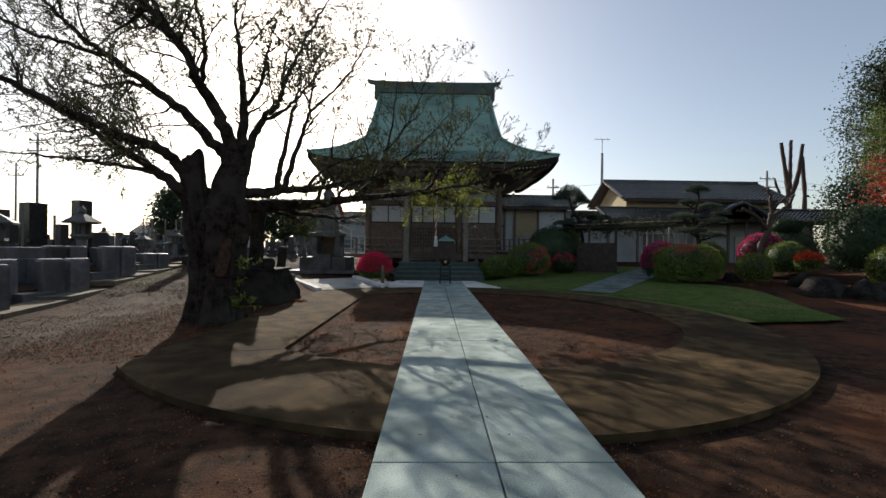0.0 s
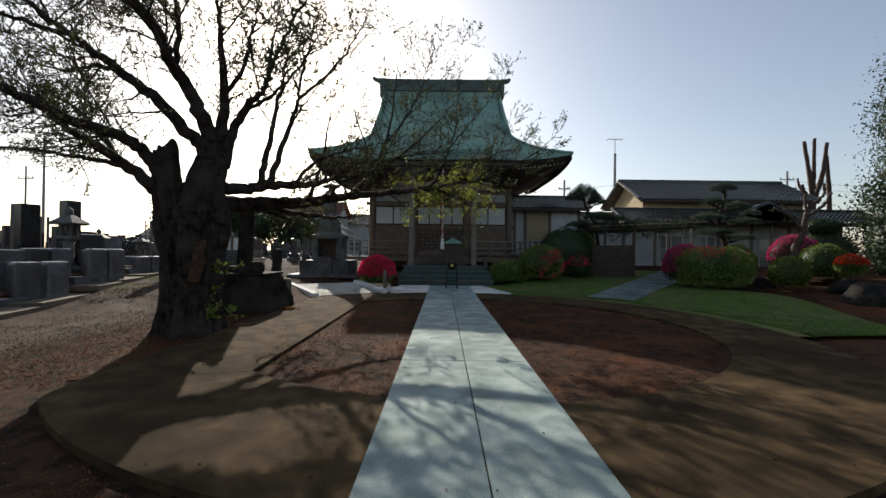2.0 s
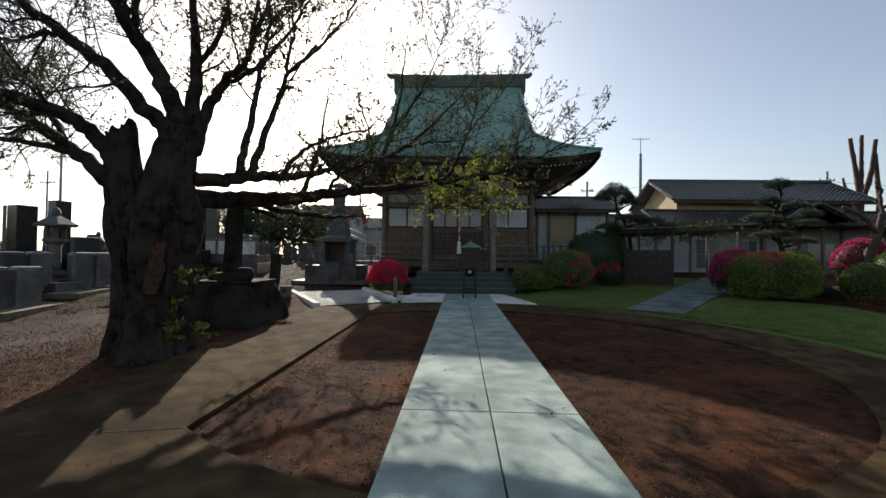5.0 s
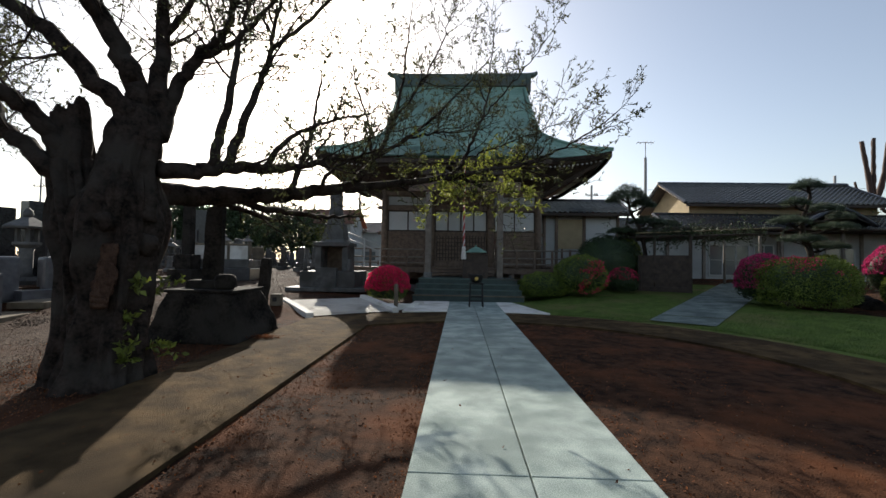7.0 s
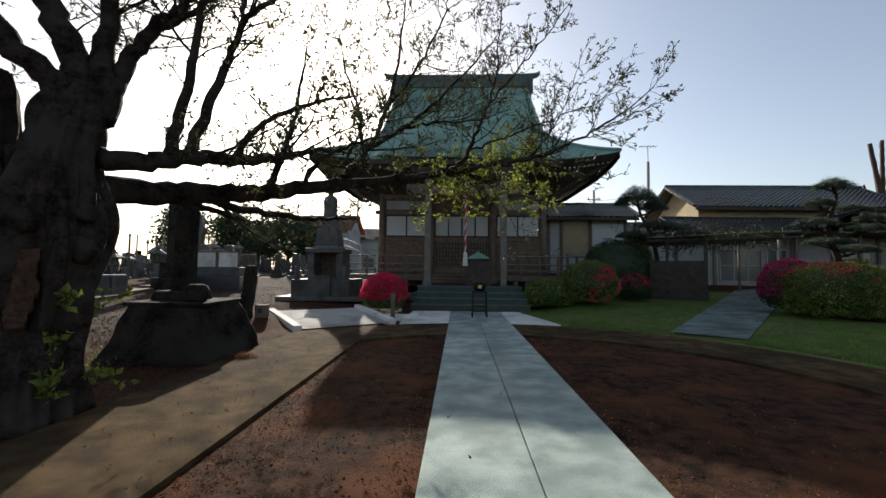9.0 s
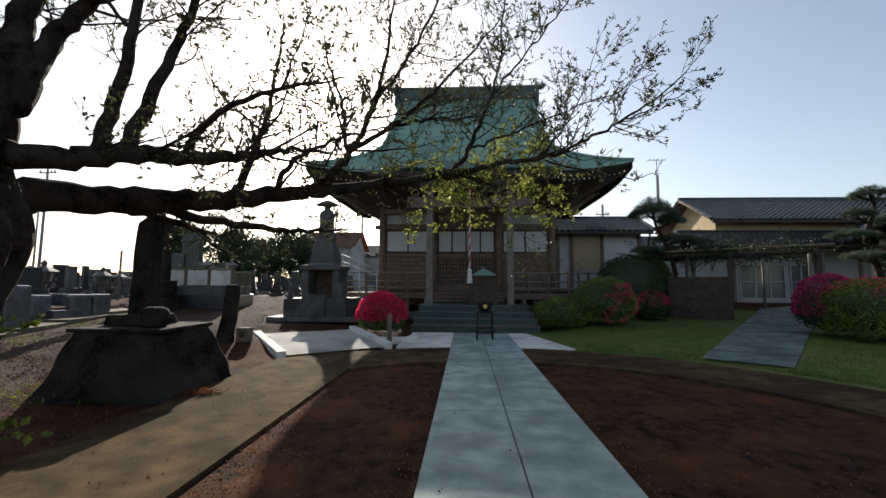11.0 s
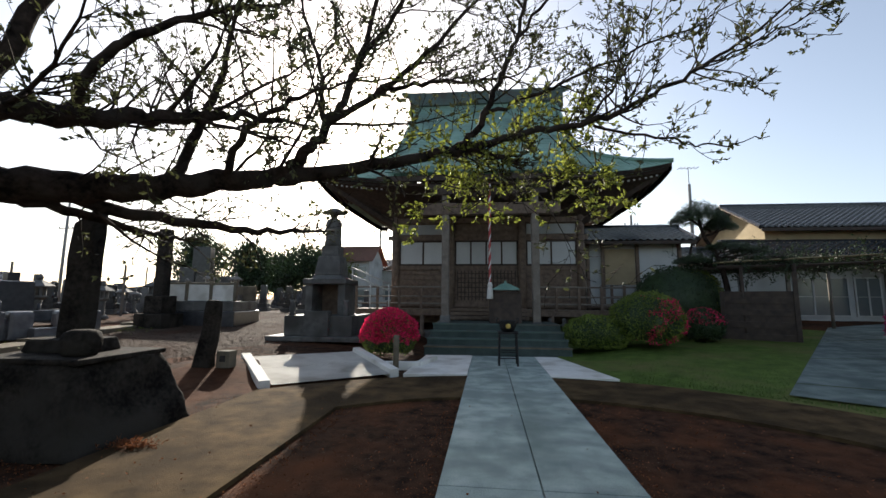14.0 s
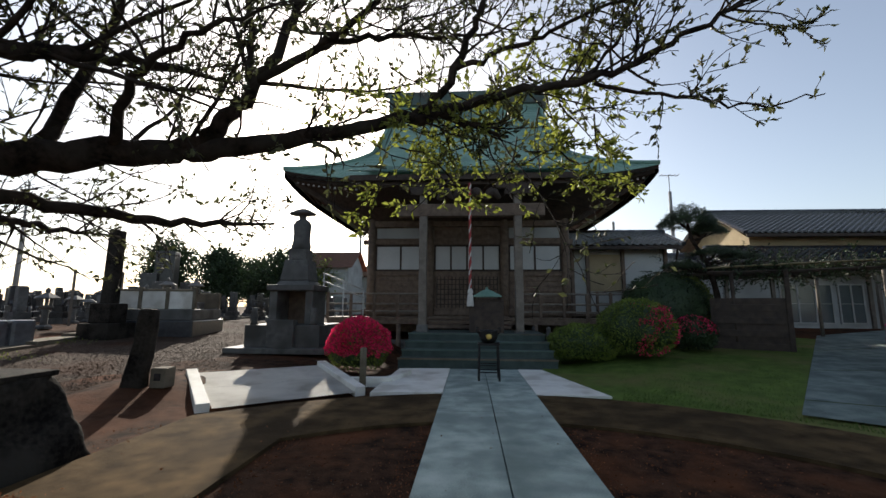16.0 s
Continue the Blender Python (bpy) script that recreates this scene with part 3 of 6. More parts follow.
# upper white plaster strip above the screens
for x0, x1 in ((1.7, 3.75), (-3.8, -1.75)):
    bm = nb()
    box(bm, x0, x1, W0 - 0.03, W0 - 0.004, 4.42, 4.85)
    part("plaster_strip", bm, PLASTER, hall)

# veranda with rail on posts
VY = 23.55
for k in range(44):
    x = CX - 5.3 + 10.6 * k / 44
    bm = nb()
    box(bm, x + 0.004, x + 10.6 / 44 - 0.004, VY, W0, 1.12, 1.2)
    part("veranda_board", bm, WOOD, hall)
bm = nb()
box(bm, CX - 5.3, CX + 5.3, VY + 0.02, VY + 0.16, 0.95, 1.115, 0.01)
part("veranda_beam", bm, WOOD, hall)
for k in range(9):
    x = CX - 5.1 + 10.2 * k / 8
    if abs(x) < 1.4:
        continue
    bm = nb()
    lathe(bm, [(0.13, -0.1), (0.13, 0.3), (0.09, 0.34), (0.09, 0.96)], 12, (x, VY + 0.1, 0))
    part("veranda_post", bm, WOOD, hall, smooth=True)
for x0, x1 in ((CX - 5.3, -1.75), (1.85, CX + 5.3)):
    for z in (1.42, 1.7, 2.08):
        bm = nb()
        tube(bm, [(x0, VY + 0.08, z), (x1, VY + 0.08, z)], 0.035, 8)
        part("rail", bm, GREYWOOD, hall)
    m = 4
    for k in range(m + 1):
        x = x0 + (x1 - x0) * k / m
        bm = nb()
        box(bm, x - 0.05, x + 0.05, VY + 0.03, VY + 0.13, 1.1, 2.15 if k in (0, m) else 2.06, 0.01)
        part("baluster", bm, WOOD, hall)

# porch roof over the steps
KY, KX = 20.9, 3.95
bm = nb()
rows, cols = 16, 24
prev = None
for i in range(rows + 1):
    t = i / rows
    y = KY + (24.3 - KY) * t
    z = 6.0 + 1.35 * (0.6 * t + 0.4 * t * t)
    lo = []
    for k in range(cols + 1):
        u = -1 + 2 * k / cols
        lo.append(bm.verts.new((CX + u * KX, y, z + 0.06 * abs(u) ** 3)))
    if prev:
        for k in range(cols):
            bm.faces.new((prev[k], prev[k + 1], lo[k + 1], lo[k]))
    prev = lo
bmesh.ops.solidify(bm, geom=bm.faces[:], thickness=0.16)
porch_roof = part("porch_roof", bm, COPPER, hall, "green copper porch roof")
bm = nb()
box(bm, CX - KX + 0.1, CX + KX - 0.1, KY + 0.12, KY + 0.22, 5.72, 5.92, 0.02)
box(bm, CX - KX + 0.3, CX + KX - 0.3, KY + 0.3, KY + 3.4, 5.6, 5.7)
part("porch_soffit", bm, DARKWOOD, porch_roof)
for k in range(31):
    u = -1 + 2 * k / 30
    piece("rafter", rafter, porch_roof, pose(CX + u * (KX - 0.25), KY + 0.28, 5.72, 6, 0, 0))
for x, bz in ((-1.42, 0.98), (1.64, 0.8)):
    bm = nb()
    box(bm, x - 0.125, x + 0.125, 21.08, 21.34, bz, 5.3, 0.03)
    pil = part("pillar", bm, GREYWOOD, hall, "greyed square porch pillar")
    bm = nb()
    box(bm, x - 0.19, x + 0.19, 21.02, 21.4, 0.6, bz + 0.06, 0.03, top=(0.85, 0.85))
    part("pillar_base", bm, GRANITE, pil)
    bm = nb()
    box(bm, x - 0.42, x + 0.42, 21.0, 21.42, 5.2, 5.4, 0.03)
    box(bm, x - 0.7, x + 0.7, 21.08, 21.34, 5.4, 5.6, 0.03)
    part("bracket", bm, DARKWOOD, pil)
bm = nb()
box(bm, -2.3, 2.5, 21.06, 21.36, 4.5, 4.92, 0.04)
part("porch_beam", bm, WOOD, hall)
bm = nb()
for k in range(4):
    pts, rad = spline([(-0.9 + k * 0.5, 21.0, 5.0, 0.1), (-0.7 + k * 0.5, 20.9, 5.25, 0.16), (-0.45 + k * 0.5, 21.0, 5.05, 0.08)], 5)
    tube(bm, pts, rad, 8)
part("beam_carving", bm, DARKWOOD, hall, smooth=True)
# timber steps inside the porch
for k in range(3):
    bm = nb()
    box(bm, -1.35, 1.5, 22.3 + 0.35 * k, 23.6, 0.86 + 0.14 * k, 0.98 + 0.14 * k, 0.015)
    part("timber_step", bm, WOOD, hall)
bm = nb()
box(bm, -1.3, 1.25, W0 - 0.1, W0 - 0.03, 1.5, 2.86)
doors = part("front_door", bm, WOOD, hall, "closed lattice temple door")
for k in range(17):
    bm = nb()
    x = -1.25 + 2.45 * k / 16
    box(bm, x - 0.02, x + 0.02, W0 - 0.13, W0 - 0.1, 1.55, 2.82)
    part("lattice_bar", bm, DARKWOOD, doors)
for k in range(6):
    bm = nb()
    z = 1.7 + 0.2 * k
    box(bm, -1.25, 1.2, W0 - 0.14, W0 - 0.132, z - 0.018, z + 0.018)
    part("lattice_rail", bm, DARKWOOD, doors)

# stone steps
steps = thing("stone_steps", (0, 0, 0), "four wide dark green-grey stone steps", "steps", kind="structure")
for k in range(4):
    bm = nb()
    e = 0.04 * k
    box(bm, -1.85 + e, 2.4 - e, 19.35 + 0.36 * k, 22.4 if k == 3 else 19.35 + 0.36 * (k + 1) + 0.05, -0.1, 0.2 * (k + 1) + 0.02, 0.018)
    st = part("step", bm, GREENSTEP, steps)
    bm = nb()
    box(bm, -1.87 + e, 2.42 - e, 19.33 + 0.36 * k, 19.40 + 0.36 * k, 0.2 * (k + 1) - 0.02, 0.2 * (k + 1) + 0.026, 0.008)
    part("nosing", bm, KERBCON if k == 0 else RIDGECOP, st, "paler strip along the step edge")

# bell rope
rope = thing("bell_rope", (0.1, 20.75, 1.75), "twisted red and white bell rope with pale tassel", "rope")
for k, mat in ((0, ROPERED), (1, ROPEWHITE), (2, ROPERED)):
    bm = nb()
    pts = [(0.022 * math.cos(j * 0.7 + k * 2.09), 0.022 * math.sin(j * 0.7 + k * 2.09), 0.35 + 3.4 * j / 70) for j in range(71)]
    tube(bm, pts, 0.024, 6)
    part("strand", bm, mat, rope, smooth=True)
bm = nb()
lathe(bm, [(0.03, 0.42), (0.07, 0.36), (0.09, 0.28), (0.06, 0.24), (0.085, 0.2), (0.11, -0.12), (0.1, -0.14)], 12)
part("tassel", bm, ROPEWHITE, rope, smooth=True)

# roofed offering box on the top step
box_t = thing("offering_box", (0.62, 21.1, 0.82), "dark wooden offering box under a small metal roof", "offering box")
bm = nb()
box(bm, -0.55, 0.5, -0.28, 0.28, 0.0, 1.0, 0.02)
part("chest", bm, DARKWOOD, box_t)
for x in (-0.38, 0.38):
    bm = nb()
    box(bm, x - 0.03, x + 0.03, -0.03, 0.03, 0.68, 1.1)
    part("post", bm, DARKWOOD, box_t)
bm = nb()
lathe(bm, [(0.62, 1.08), (0.62, 1.11), (0.4, 1.2), (0.22, 1.28), (0.06, 1.32), (0.05, 1.4)], 4, (0, 0, 0), math.pi / 4)
part("roof", bm, COPPER, box_t, "green sheet copper roof")

# incense stand
stand = thing("incense_stand", (0.50, 17.4, 0.022), "black iron incense burner on a four-legged stand", "incense burner")
for x in (-0.2, 0.2):
    for y in (-0.18, 0.18):
        bm = nb()
        tube(bm, [(x * 1.1, y * 1.1, 0), (x, y, 0.75)], [0.024, 0.022], 8)
        part("leg", bm, IRON, stand)
for z in (0.18, 0.32):
    for y in (-0.185, 0.185):
        bm = nb()
        tube(bm, [(-0.21, y, z), (0.21, y, z)], 0.014, 6)
        part("crossbar", bm, IRON, stand)
bm = nb()
box(bm, -0.24, 0.24, -0.22, 0.22, 0.74, 0.79, 0.008)
part("tray", bm, IRON, stand)
bm = nb()
lathe(bm, [(0.12, 0.79), (0.17, 0.84), (0.21, 0.93), (0.19, 1.02), (0.22, 1.06), (0.2, 1.06), (0.17, 1.0)], 18)
bowl = part("bowl", bm, IRON, stand, smooth=True)
for x in (-0.22, 0.22):
    bm = nb()
    tube(bm, [(x * 0.9, 0, 0.97), (x * 1.2, 0, 1.02), (x * 1.15, 0, 1.12), (x * 0.95, 0, 1.1)], 0.018, 6)
    part("ear", bm, IRON, bowl, smooth=True)
bm = nb()
lathe(bm, [(0.06, 0), (0.06, 0.012), (0.035, 0.02)], 16)
bmesh.ops.transform(bm, matrix=pose(0, -0.2, 0.93, 90, 0, 0), verts=bm.verts[:])
part("crest", bm, GOLD, bowl, "round gilt crest")

# small stone figures in a row under the veranda's edge
for k, (x, z) in enumerate(((2.37, 1.30), (2.92, 1.30), (3.38, 1.30), (3.86, 1.31), (4.72, 1.25))):
    bm = nb()
    lathe(bm, [(0.11, 0.0), (0.12, 0.05), (0.1, 0.2), (0.11, 0.32), (0.06, 0.38), (0.075, 0.43), (0.08, 0.48), (0.05, 0.54), (0.0, 0.56)], 12)
    fig = part("stone_figure", bm, GRANITE, None, smooth=True)
    fig.matrix_basis = pose(x, 23.38, 0.35, 0, 0, 20 * k)
    tagged(fig, "small grey stone figure beneath the veranda edge", "statue", "stone figures")
# stair rail at the hall's flank
flank = thing("stair_handrail", (0, 0, 0), "pale sloping double handrail beside the temple hall", "handrail")
a, b = Vector((-5.58, 23.6, 2.86)), Vector((-3.92, 23.6, 2.21))
for drop in (0.0, 0.3):
    bm = nb()
    tube(bm, [a - Vector((0, 0, drop)), b - Vector((0, 0, drop))], 0.032, 8)
    part("rail", bm, WHITE, flank, smooth=True)
for t in (0.03, 0.5, 0.97):
    q = a.lerp(b, t)
    bm = nb()
    tube(bm, [(q.x, q.y, -0.1), tuple(q)], 0.028, 8)
    part("post", bm, WHITE, flank, smooth=True)

# ---- side wing and dwelling ----
def tiled_slope(parent, x0, x1, ya, za, yb, zb, pitch=0.29, course=0.26):
    """Wavy courses of tile between an eave (ya, za) and a top (yb, zb), each course a piece."""
    n = max(1, int((x1 - x0) / pitch * 4))
    m = max(1, round(math.hypot(yb - ya, zb - za) / course))
    for j in range(m):
        bm = nb()
        rows = []
        for t, up in ((j / m, 0.085), ((j + 1) / m, 0.012)):
            y, z = ya + (yb - ya) * t, za + (zb - za) * t
            rows.append([bm.verts.new((x0 + (x1 - x0) * k / n, y, z + up + 0.085 * (0.5 + 0.5 * math.cos(2 * math.pi * (x0 + (x1 - x0) * k / n) / pitch)))) for k in range(n + 1)])
        low = [bm.verts.new(v.co - Vector((0, 0, 0.09))) for v in rows[0]]
        for k in range(n):
            bm.faces.new((rows[0][k], rows[0][k + 1], rows[1][k + 1], rows[1][k]))
            bm.faces.new((low[k], low[k + 1], rows[0][k + 1], rows[0][k]))
        part("tile_course", bm, TILE, parent, smooth=False)


def gable_roof(parent, x0, x1, yf, ym, yb, ze, zr, under=DARKWOOD):
    bm = nb()
    tube(bm, [(x0 - 0.05, ym, zr + 0.12), (x1 + 0.05, ym, zr + 0.12)], 0.14, 8)
    r = part("roof", bm, TILE, parent, "dark blue-grey wavy roof tiles", True)
    bm = nb()
    box(bm, x0, x1, ym - 0.13, ym + 0.13, zr - 0.1, zr + 0.1)
    part("ridge", bm, TILE, r)
    tiled_slope(r, x0, x1, yf, ze, ym, zr)
    tiled_slope(r, x0, x1, yb, ze, ym, zr)
    for y in (yf, yb):
        bm = nb()
        box(bm, x0 + 0.05, x1 - 0.05, min(y, y + (0.06 if y < ym else -0.06)), max(y, y + (0.06 if y < ym else -0.06)), ze - 0.16, ze - 0.01, 0.01)
        part("eave_board", bm, under, r)
    bm = nb()
    vs = [bm.verts.new(p) for p in ((x0 + 0.1, yf, ze - 0.03), (x1 - 0.1, yf, ze - 0.03), (x1 - 0.1, ym, zr - 0.03), (x0 + 0.1, ym, zr - 0.03), (x1 - 0.1, yb, ze - 0.03), (x0 + 0.1, yb, ze - 0.03))]
    bm.faces.new(vs[:4])
    bm.faces.new((vs[3], vs[2], vs[4], vs[5]))
    part("underside", bm, under, r)
    for x in (x0, x1):
        bm = nb()
        tube(bm, [(x, yf, ze + 0.06), (x, ym, zr + 0.08), (x, yb, ze + 0.06)], 0.1, 6)
        part("verge_tile", bm, TILE, r)
    return r


wing = thing("corridor_wing", (0, 0, 0), "tiled corridor wing with white sliding panels", "building")
bm = nb()
box(bm, 4.2, 8.6, 26.3, 29.0, 0.5, 4.2)
part("wall", bm, PLASTER, wing)
gable_roof(wing, 4.2, 9.0, 25.6, 27.4, 29.2, 4.2, 4.95)
for x in (4.55, 5.2, 6.7, 8.5):
    bm = nb()
    box(bm, x - 0.07, x + 0.07, 26.18, 26.3, 0.4, 4.15, 0.01)
    part("post", bm, WOOD, wing)
bm = nb()
box(bm, 5.3, 6.6, 26.24, 26.297, 2.3, 3.9)
part("amber_panel", bm, CREAM, wing, "amber sliding panel")
bm = nb()
box(bm, 6.8, 8.4, 26.24, 26.297, 2.3, 3.9)
part("sliding_panel", bm, SHOJI, wing)
bm = nb()
box(bm, 4.2, 8.6, 26.2, 26.297, 0.3, 1.3)
part("skirting", bm, DARKWOOD, wing)
bm = nb()
box(bm, 4.2, 8.6, 25.3, 26.18, 1.25, 1.35, 0.01)
part("deck", bm, WOOD, wing)
for z in (1.75, 2.15):
    bm = nb()
    tube(bm, [(5.3, 25.4, z), (8.5, 25.4, z)], 0.04, 6)
    part("rail", bm, GREYWOOD, wing)
for x in (5.3, 6.4, 7.5, 8.5):
    bm = nb()
    box(bm, x - 0.05, x + 0.05, 25.35, 25.45, -0.1, 2.25, 0.01)
    part("rail_post", bm, WOOD, wing)
bm = nb()
tube(bm, [(8.9, 25.7, 4.2), (8.9, 25.9, 4.1), (8.9, 26.1, 3.7), (8.9, 26.15, 0)], 0.05, 8)
part("downpipe", bm, DARKWOOD, wing, smooth=True)

house = thing("dwelling", (0, 0, 0), "two-tier tiled priest's house with pale walls", "house")
bm = nb()
box(bm, 12.2, 27.0, 28.6, 34.0, -0.1, 4.3)
part("wall", bm, PLASTER, house, "pale grey plaster wall")
bm = nb()
vs = [bm.verts.new(p) for p in ((13.6, 28.65, 5.0), (13.6, 33.6, 5.0), (13.6, 31.1, 6.55), (24.3, 28.65, 5.0), (24.3, 33.6, 5.0), (24.3, 31.1, 6.55))]
bm.faces.new(vs[:3])
bm.faces.new(vs[3:])
bm.faces.new((vs[0], vs[3], vs[5], vs[2]))
bm.faces.new((vs[1], vs[4], vs[5], vs[2]))
box(bm, 13.6, 24.3, 28.64, 33.6, 4.31, 5.0)
part("gable_wall", bm, CREAM, house, "cream plastered gable")
bm = nb()
box(bm, 13.55, 24.35, 28.55, 28.636, 4.3, 5.02)
part("boarded_band", bm, CREAM, house, "dull cream wall under the upper eave")
gable_roof(house, 13.0, 24.9, 27.9, 31.1, 34.3, 5.1, 6.72)
bm = nb()
tube(bm, [(11.5, 28.6, 4.55), (28.5, 28.6, 4.55)], 0.09, 6)
low = part("lower_roof", bm, TILE, house, "lower tiled pent roof")
tiled_slope(low, 11.5, 28.5, 26.9, 3.62, 28.7, 4.45)
bm = nb()
box(bm, 11.55, 28.45, 26.92, 28.6, 3.48, 3.56, 0.01)
part("soffit", bm, DARKWOOD, low)
bm = nb()
tube(bm, [(11.5, 26.9, 3.7), (11.5, 28.7, 4.55)], 0.1, 6)
part("verge_tile", bm, TILE, low)
bm = nb()
tube(bm, [(11.5, 26.83, 3.58), (28.5, 26.83, 3.58)], 0.06, 8)
part("gutter", bm, DARKWOOD, low)


def casement(x0, x1, z0, z1, y, parent, n=2):
    return framed(x0, x1, z0, z1, y, parent, n, 2, WHITE, GLASS, "dark glass pane")


casement(14.7, 17.0, 0.95, 2.75, 28.55, house, 3)
casement(17.3, 18.4, 0.95, 2.75, 28.55, house, 2)
casement(21.4, 23.0, 0.3, 2.6, 28.55, house, 2)
for x in (12.3, 14.4, 18.7, 20.9, 23.4, 26.9):
    bm = nb()
    box(bm, x - 0.08, x + 0.08, 28.5, 28.597, -0.1, 3.5, 0.01)
    part("post", bm, GREYWOOD, house)
for x in (17.9, 21.2):
    bm = nb()
    box(bm, x - 0.07, x + 0.07, 27.2, 27.34, -0.1, 3.5, 0.01)
    part("porch_post", bm, GREYWOOD, house)
# entrance gable in the lower roof
bm = nb()
for sg in (-1, 1):
    pts, rad = spline([(20.2, 26.3, 4.75, 0.12), (20.2 + sg * 0.9, 26.3, 4.35, 0.12), (20.2 + sg * 1.9, 26.3, 3.75, 0.12)], 6)
    tube(bm, pts, rad, 8)
rg = part("entrance_gable", bm, TILE, house, smooth=True)
bm = nb()
for sg in (-1, 1):
    for j in range(8):
        y0, y1 = 26.2 + 0.3 * j, 26.5 + 0.3 * j
        q = [bm.verts.new(p) for p in ((20.2, y0, 4.75), (20.2 + sg * 1.9, y0, 3.75), (20.2 + sg * 1.9, y1, 3.78), (20.2, y1, 4.78))]
        bm.faces.new(q)
part("entrance_slope", bm, TILE, rg)
bm = nb()
bm.faces.new([bm.verts.new(q) for q in ((18.4, 26.5, 3.75), (22.0, 26.5, 3.75), (20.2, 26.5, 4.66))])
bmesh.ops.solidify(bm, geom=bm.faces[:], thickness=0.06)
part("entrance_pediment", bm, WOOD, rg)
bm = nb()
box(bm, 12.15, 27.05, 28.48, 28.6, -0.1, 0.45, 0.01)
part("plinth", bm, GRANITE, house)
# low side roof joining wing and dwelling
link = thing("link_building", (0, 0, 0), "low tiled passage between wing and dwelling", "building")
bm = nb()
box(bm, 9.2, 12.1, 28.5, 31.5, -0.1, 3.4)
part("wall", bm, PLASTER, link)
gable_roof(link, 8.9, 12.2, 27.7, 30.0, 32.3, 3.4, 4.2)

# ---- the cherry tree ----
def grow(wood, leaves, ctrl, rnd, twigs, twig_len, leaf_rate, level=0, lift=0.25, n=7, wander=0.032):
    """A limb through the controls with side shoots; fills wood tubes and leaf places."""
    pts, rad = spline(ctrl, n)
    for i in range(1, len(pts) - 1):
        k = wander * (0.4 + 1.5 * min(0.12, rad[i]))
        pts[i] = pts[i] + Vector((rnd.gauss(0, k), rnd.gauss(0, k), rnd.gauss(0, k)))
    seg = 10 if rad[0] > 0.12 else (6 if rad[0] > 0.03 else 4)
    wood.append((pts, rad, seg))
    length = sum((b - a).length for a, b in zip(pts, pts[1:]))
    count = max(1, int(twigs * length))
    for _ in range(count):
        f = rnd.uniform(0.18, 1.0) ** 0.8
        i = min(len(pts) - 2, int(f * (len(pts) - 1)))
        d = (pts[i + 1] - pts[i]).normalized()
        side = Vector((rnd.gauss(0, 1), rnd.gauss(0, 1), rnd.gauss(0, 0.8) + lift))
        side = (side - d * side.dot(d)).normalized()
        shoot(wood, leaves, pts[i], (d * 0.55 + side * 0.8).normalized(), twig_len * rnd.uniform(0.5, 1.2) * (1.15 - 0.5 * f), min(rad[i] * 0.5, 0.0105), rnd, leaf_rate, level + 1, lift)


def side_branches(wood, leaves, ctrl, rnd, per_metre, leafy, lift):
    """Secondary branches, a metre or two long, that fill the crown between the limbs."""
    pts, rad = spline(ctrl, 7)
    length = sum((b - a).length for a, b in zip(pts, pts[1:]))
    for _ in range(int(length * per_metre)):
        i = rnd.randint(len(pts) // 4, len(pts) - 2)
        d = (pts[i + 1] - pts[i]).normalized()
        side = Vector((rnd.gauss(0, 1), rnd.gauss(0, 1), rnd.gauss(0, 0.8) + lift))
        side = (side - d * side.dot(d)).normalized()
        way = (d * 0.6 + side * 0.8).normalized()
        reach = rnd.uniform(0.9, 1.9)
        mid = pts[i] + way * reach * 0.5 + Vector((rnd.gauss(0, 0.06), rnd.gauss(0, 0.06), 0.04))
        end = pts[i] + way * reach + Vector((rnd.gauss(0, 0.12), rnd.gauss(0, 0.12), 0.2 * lift + 0.1))
        r = min(rad[i] * 0.45, 0.02)
        grow(wood, leaves, [(*pts[i], r), (*mid, r * 0.65), (*end, 0.003)], rnd, 7.0, 0.6, leafy, 1, lift, 4)


def shoot(wood, leaves, p, d, length, r, rnd, leaf_rate, level, lift):
    pts, rad = [p], [r]
    n = 5
    for k in range(n):
        d = (d + Vector((rnd.gauss(0, 0.16), rnd.gauss(0, 0.16), rnd.gauss(0, 0.14) + lift * 0.18))).normalized()
        p = p + d * (length / n)
        pts.append(p)
        rad.append(max(0.003, r * (1 - 0.82 * (k + 1) / n)))
    wood.append((pts, rad, 4 if r > 0.006 else 3))
    for k in range(1, n + 1):
        if rnd.random() < leaf_rate:
            for _ in range(rnd.randint(1, 3)):
                q = pts[k - 1].lerp(pts[k], rnd.random())
                leaves.append((q, (pts[k] - pts[k - 1]).normalized()))
    if level < 3 and length > 0.22:
        for _ in range(3 if level == 1 else 2):
            i = rnd.randint(1, n - 1)
            dd = (pts[i + 1] - pts[i]).normalized()
            s = Vector((rnd.gauss(0, 1), rnd.gauss(0, 1), rnd.gauss(0, 1) + lift))
            s = (s - dd * s.dot(dd)).normalized()
            shoot(wood, leaves, pts[i], (dd * 0.7 + s * 0.6).normalized(), length * rnd.uniform(0.35, 0.62), rad[i] * 0.7, rnd, leaf_rate, level + 1, lift)


def wood_part(name, wood, mat, parent, label="", gnarl=0.0):
    bm = nb()
    for pts, rad, seg in wood:
        tube(bm, pts, rad, seg, cap=rad[0] > 0.02)
    if gnarl:
        for v in bm.verts:
            v.co += Vector((noise.noise(v.co * 5), noise.noise(v.co * 5 + Vector((9, 0, 0))), 0)) * gnarl
    return part(name, bm, mat, parent, label, True)


rnd = random.Random(7)
TREE = (-4.62, 8.75, -0.08)
cherry = thing("cherry_tree", TREE, "old cherry tree, thick split trunk, sparse spring leaves", "tree")


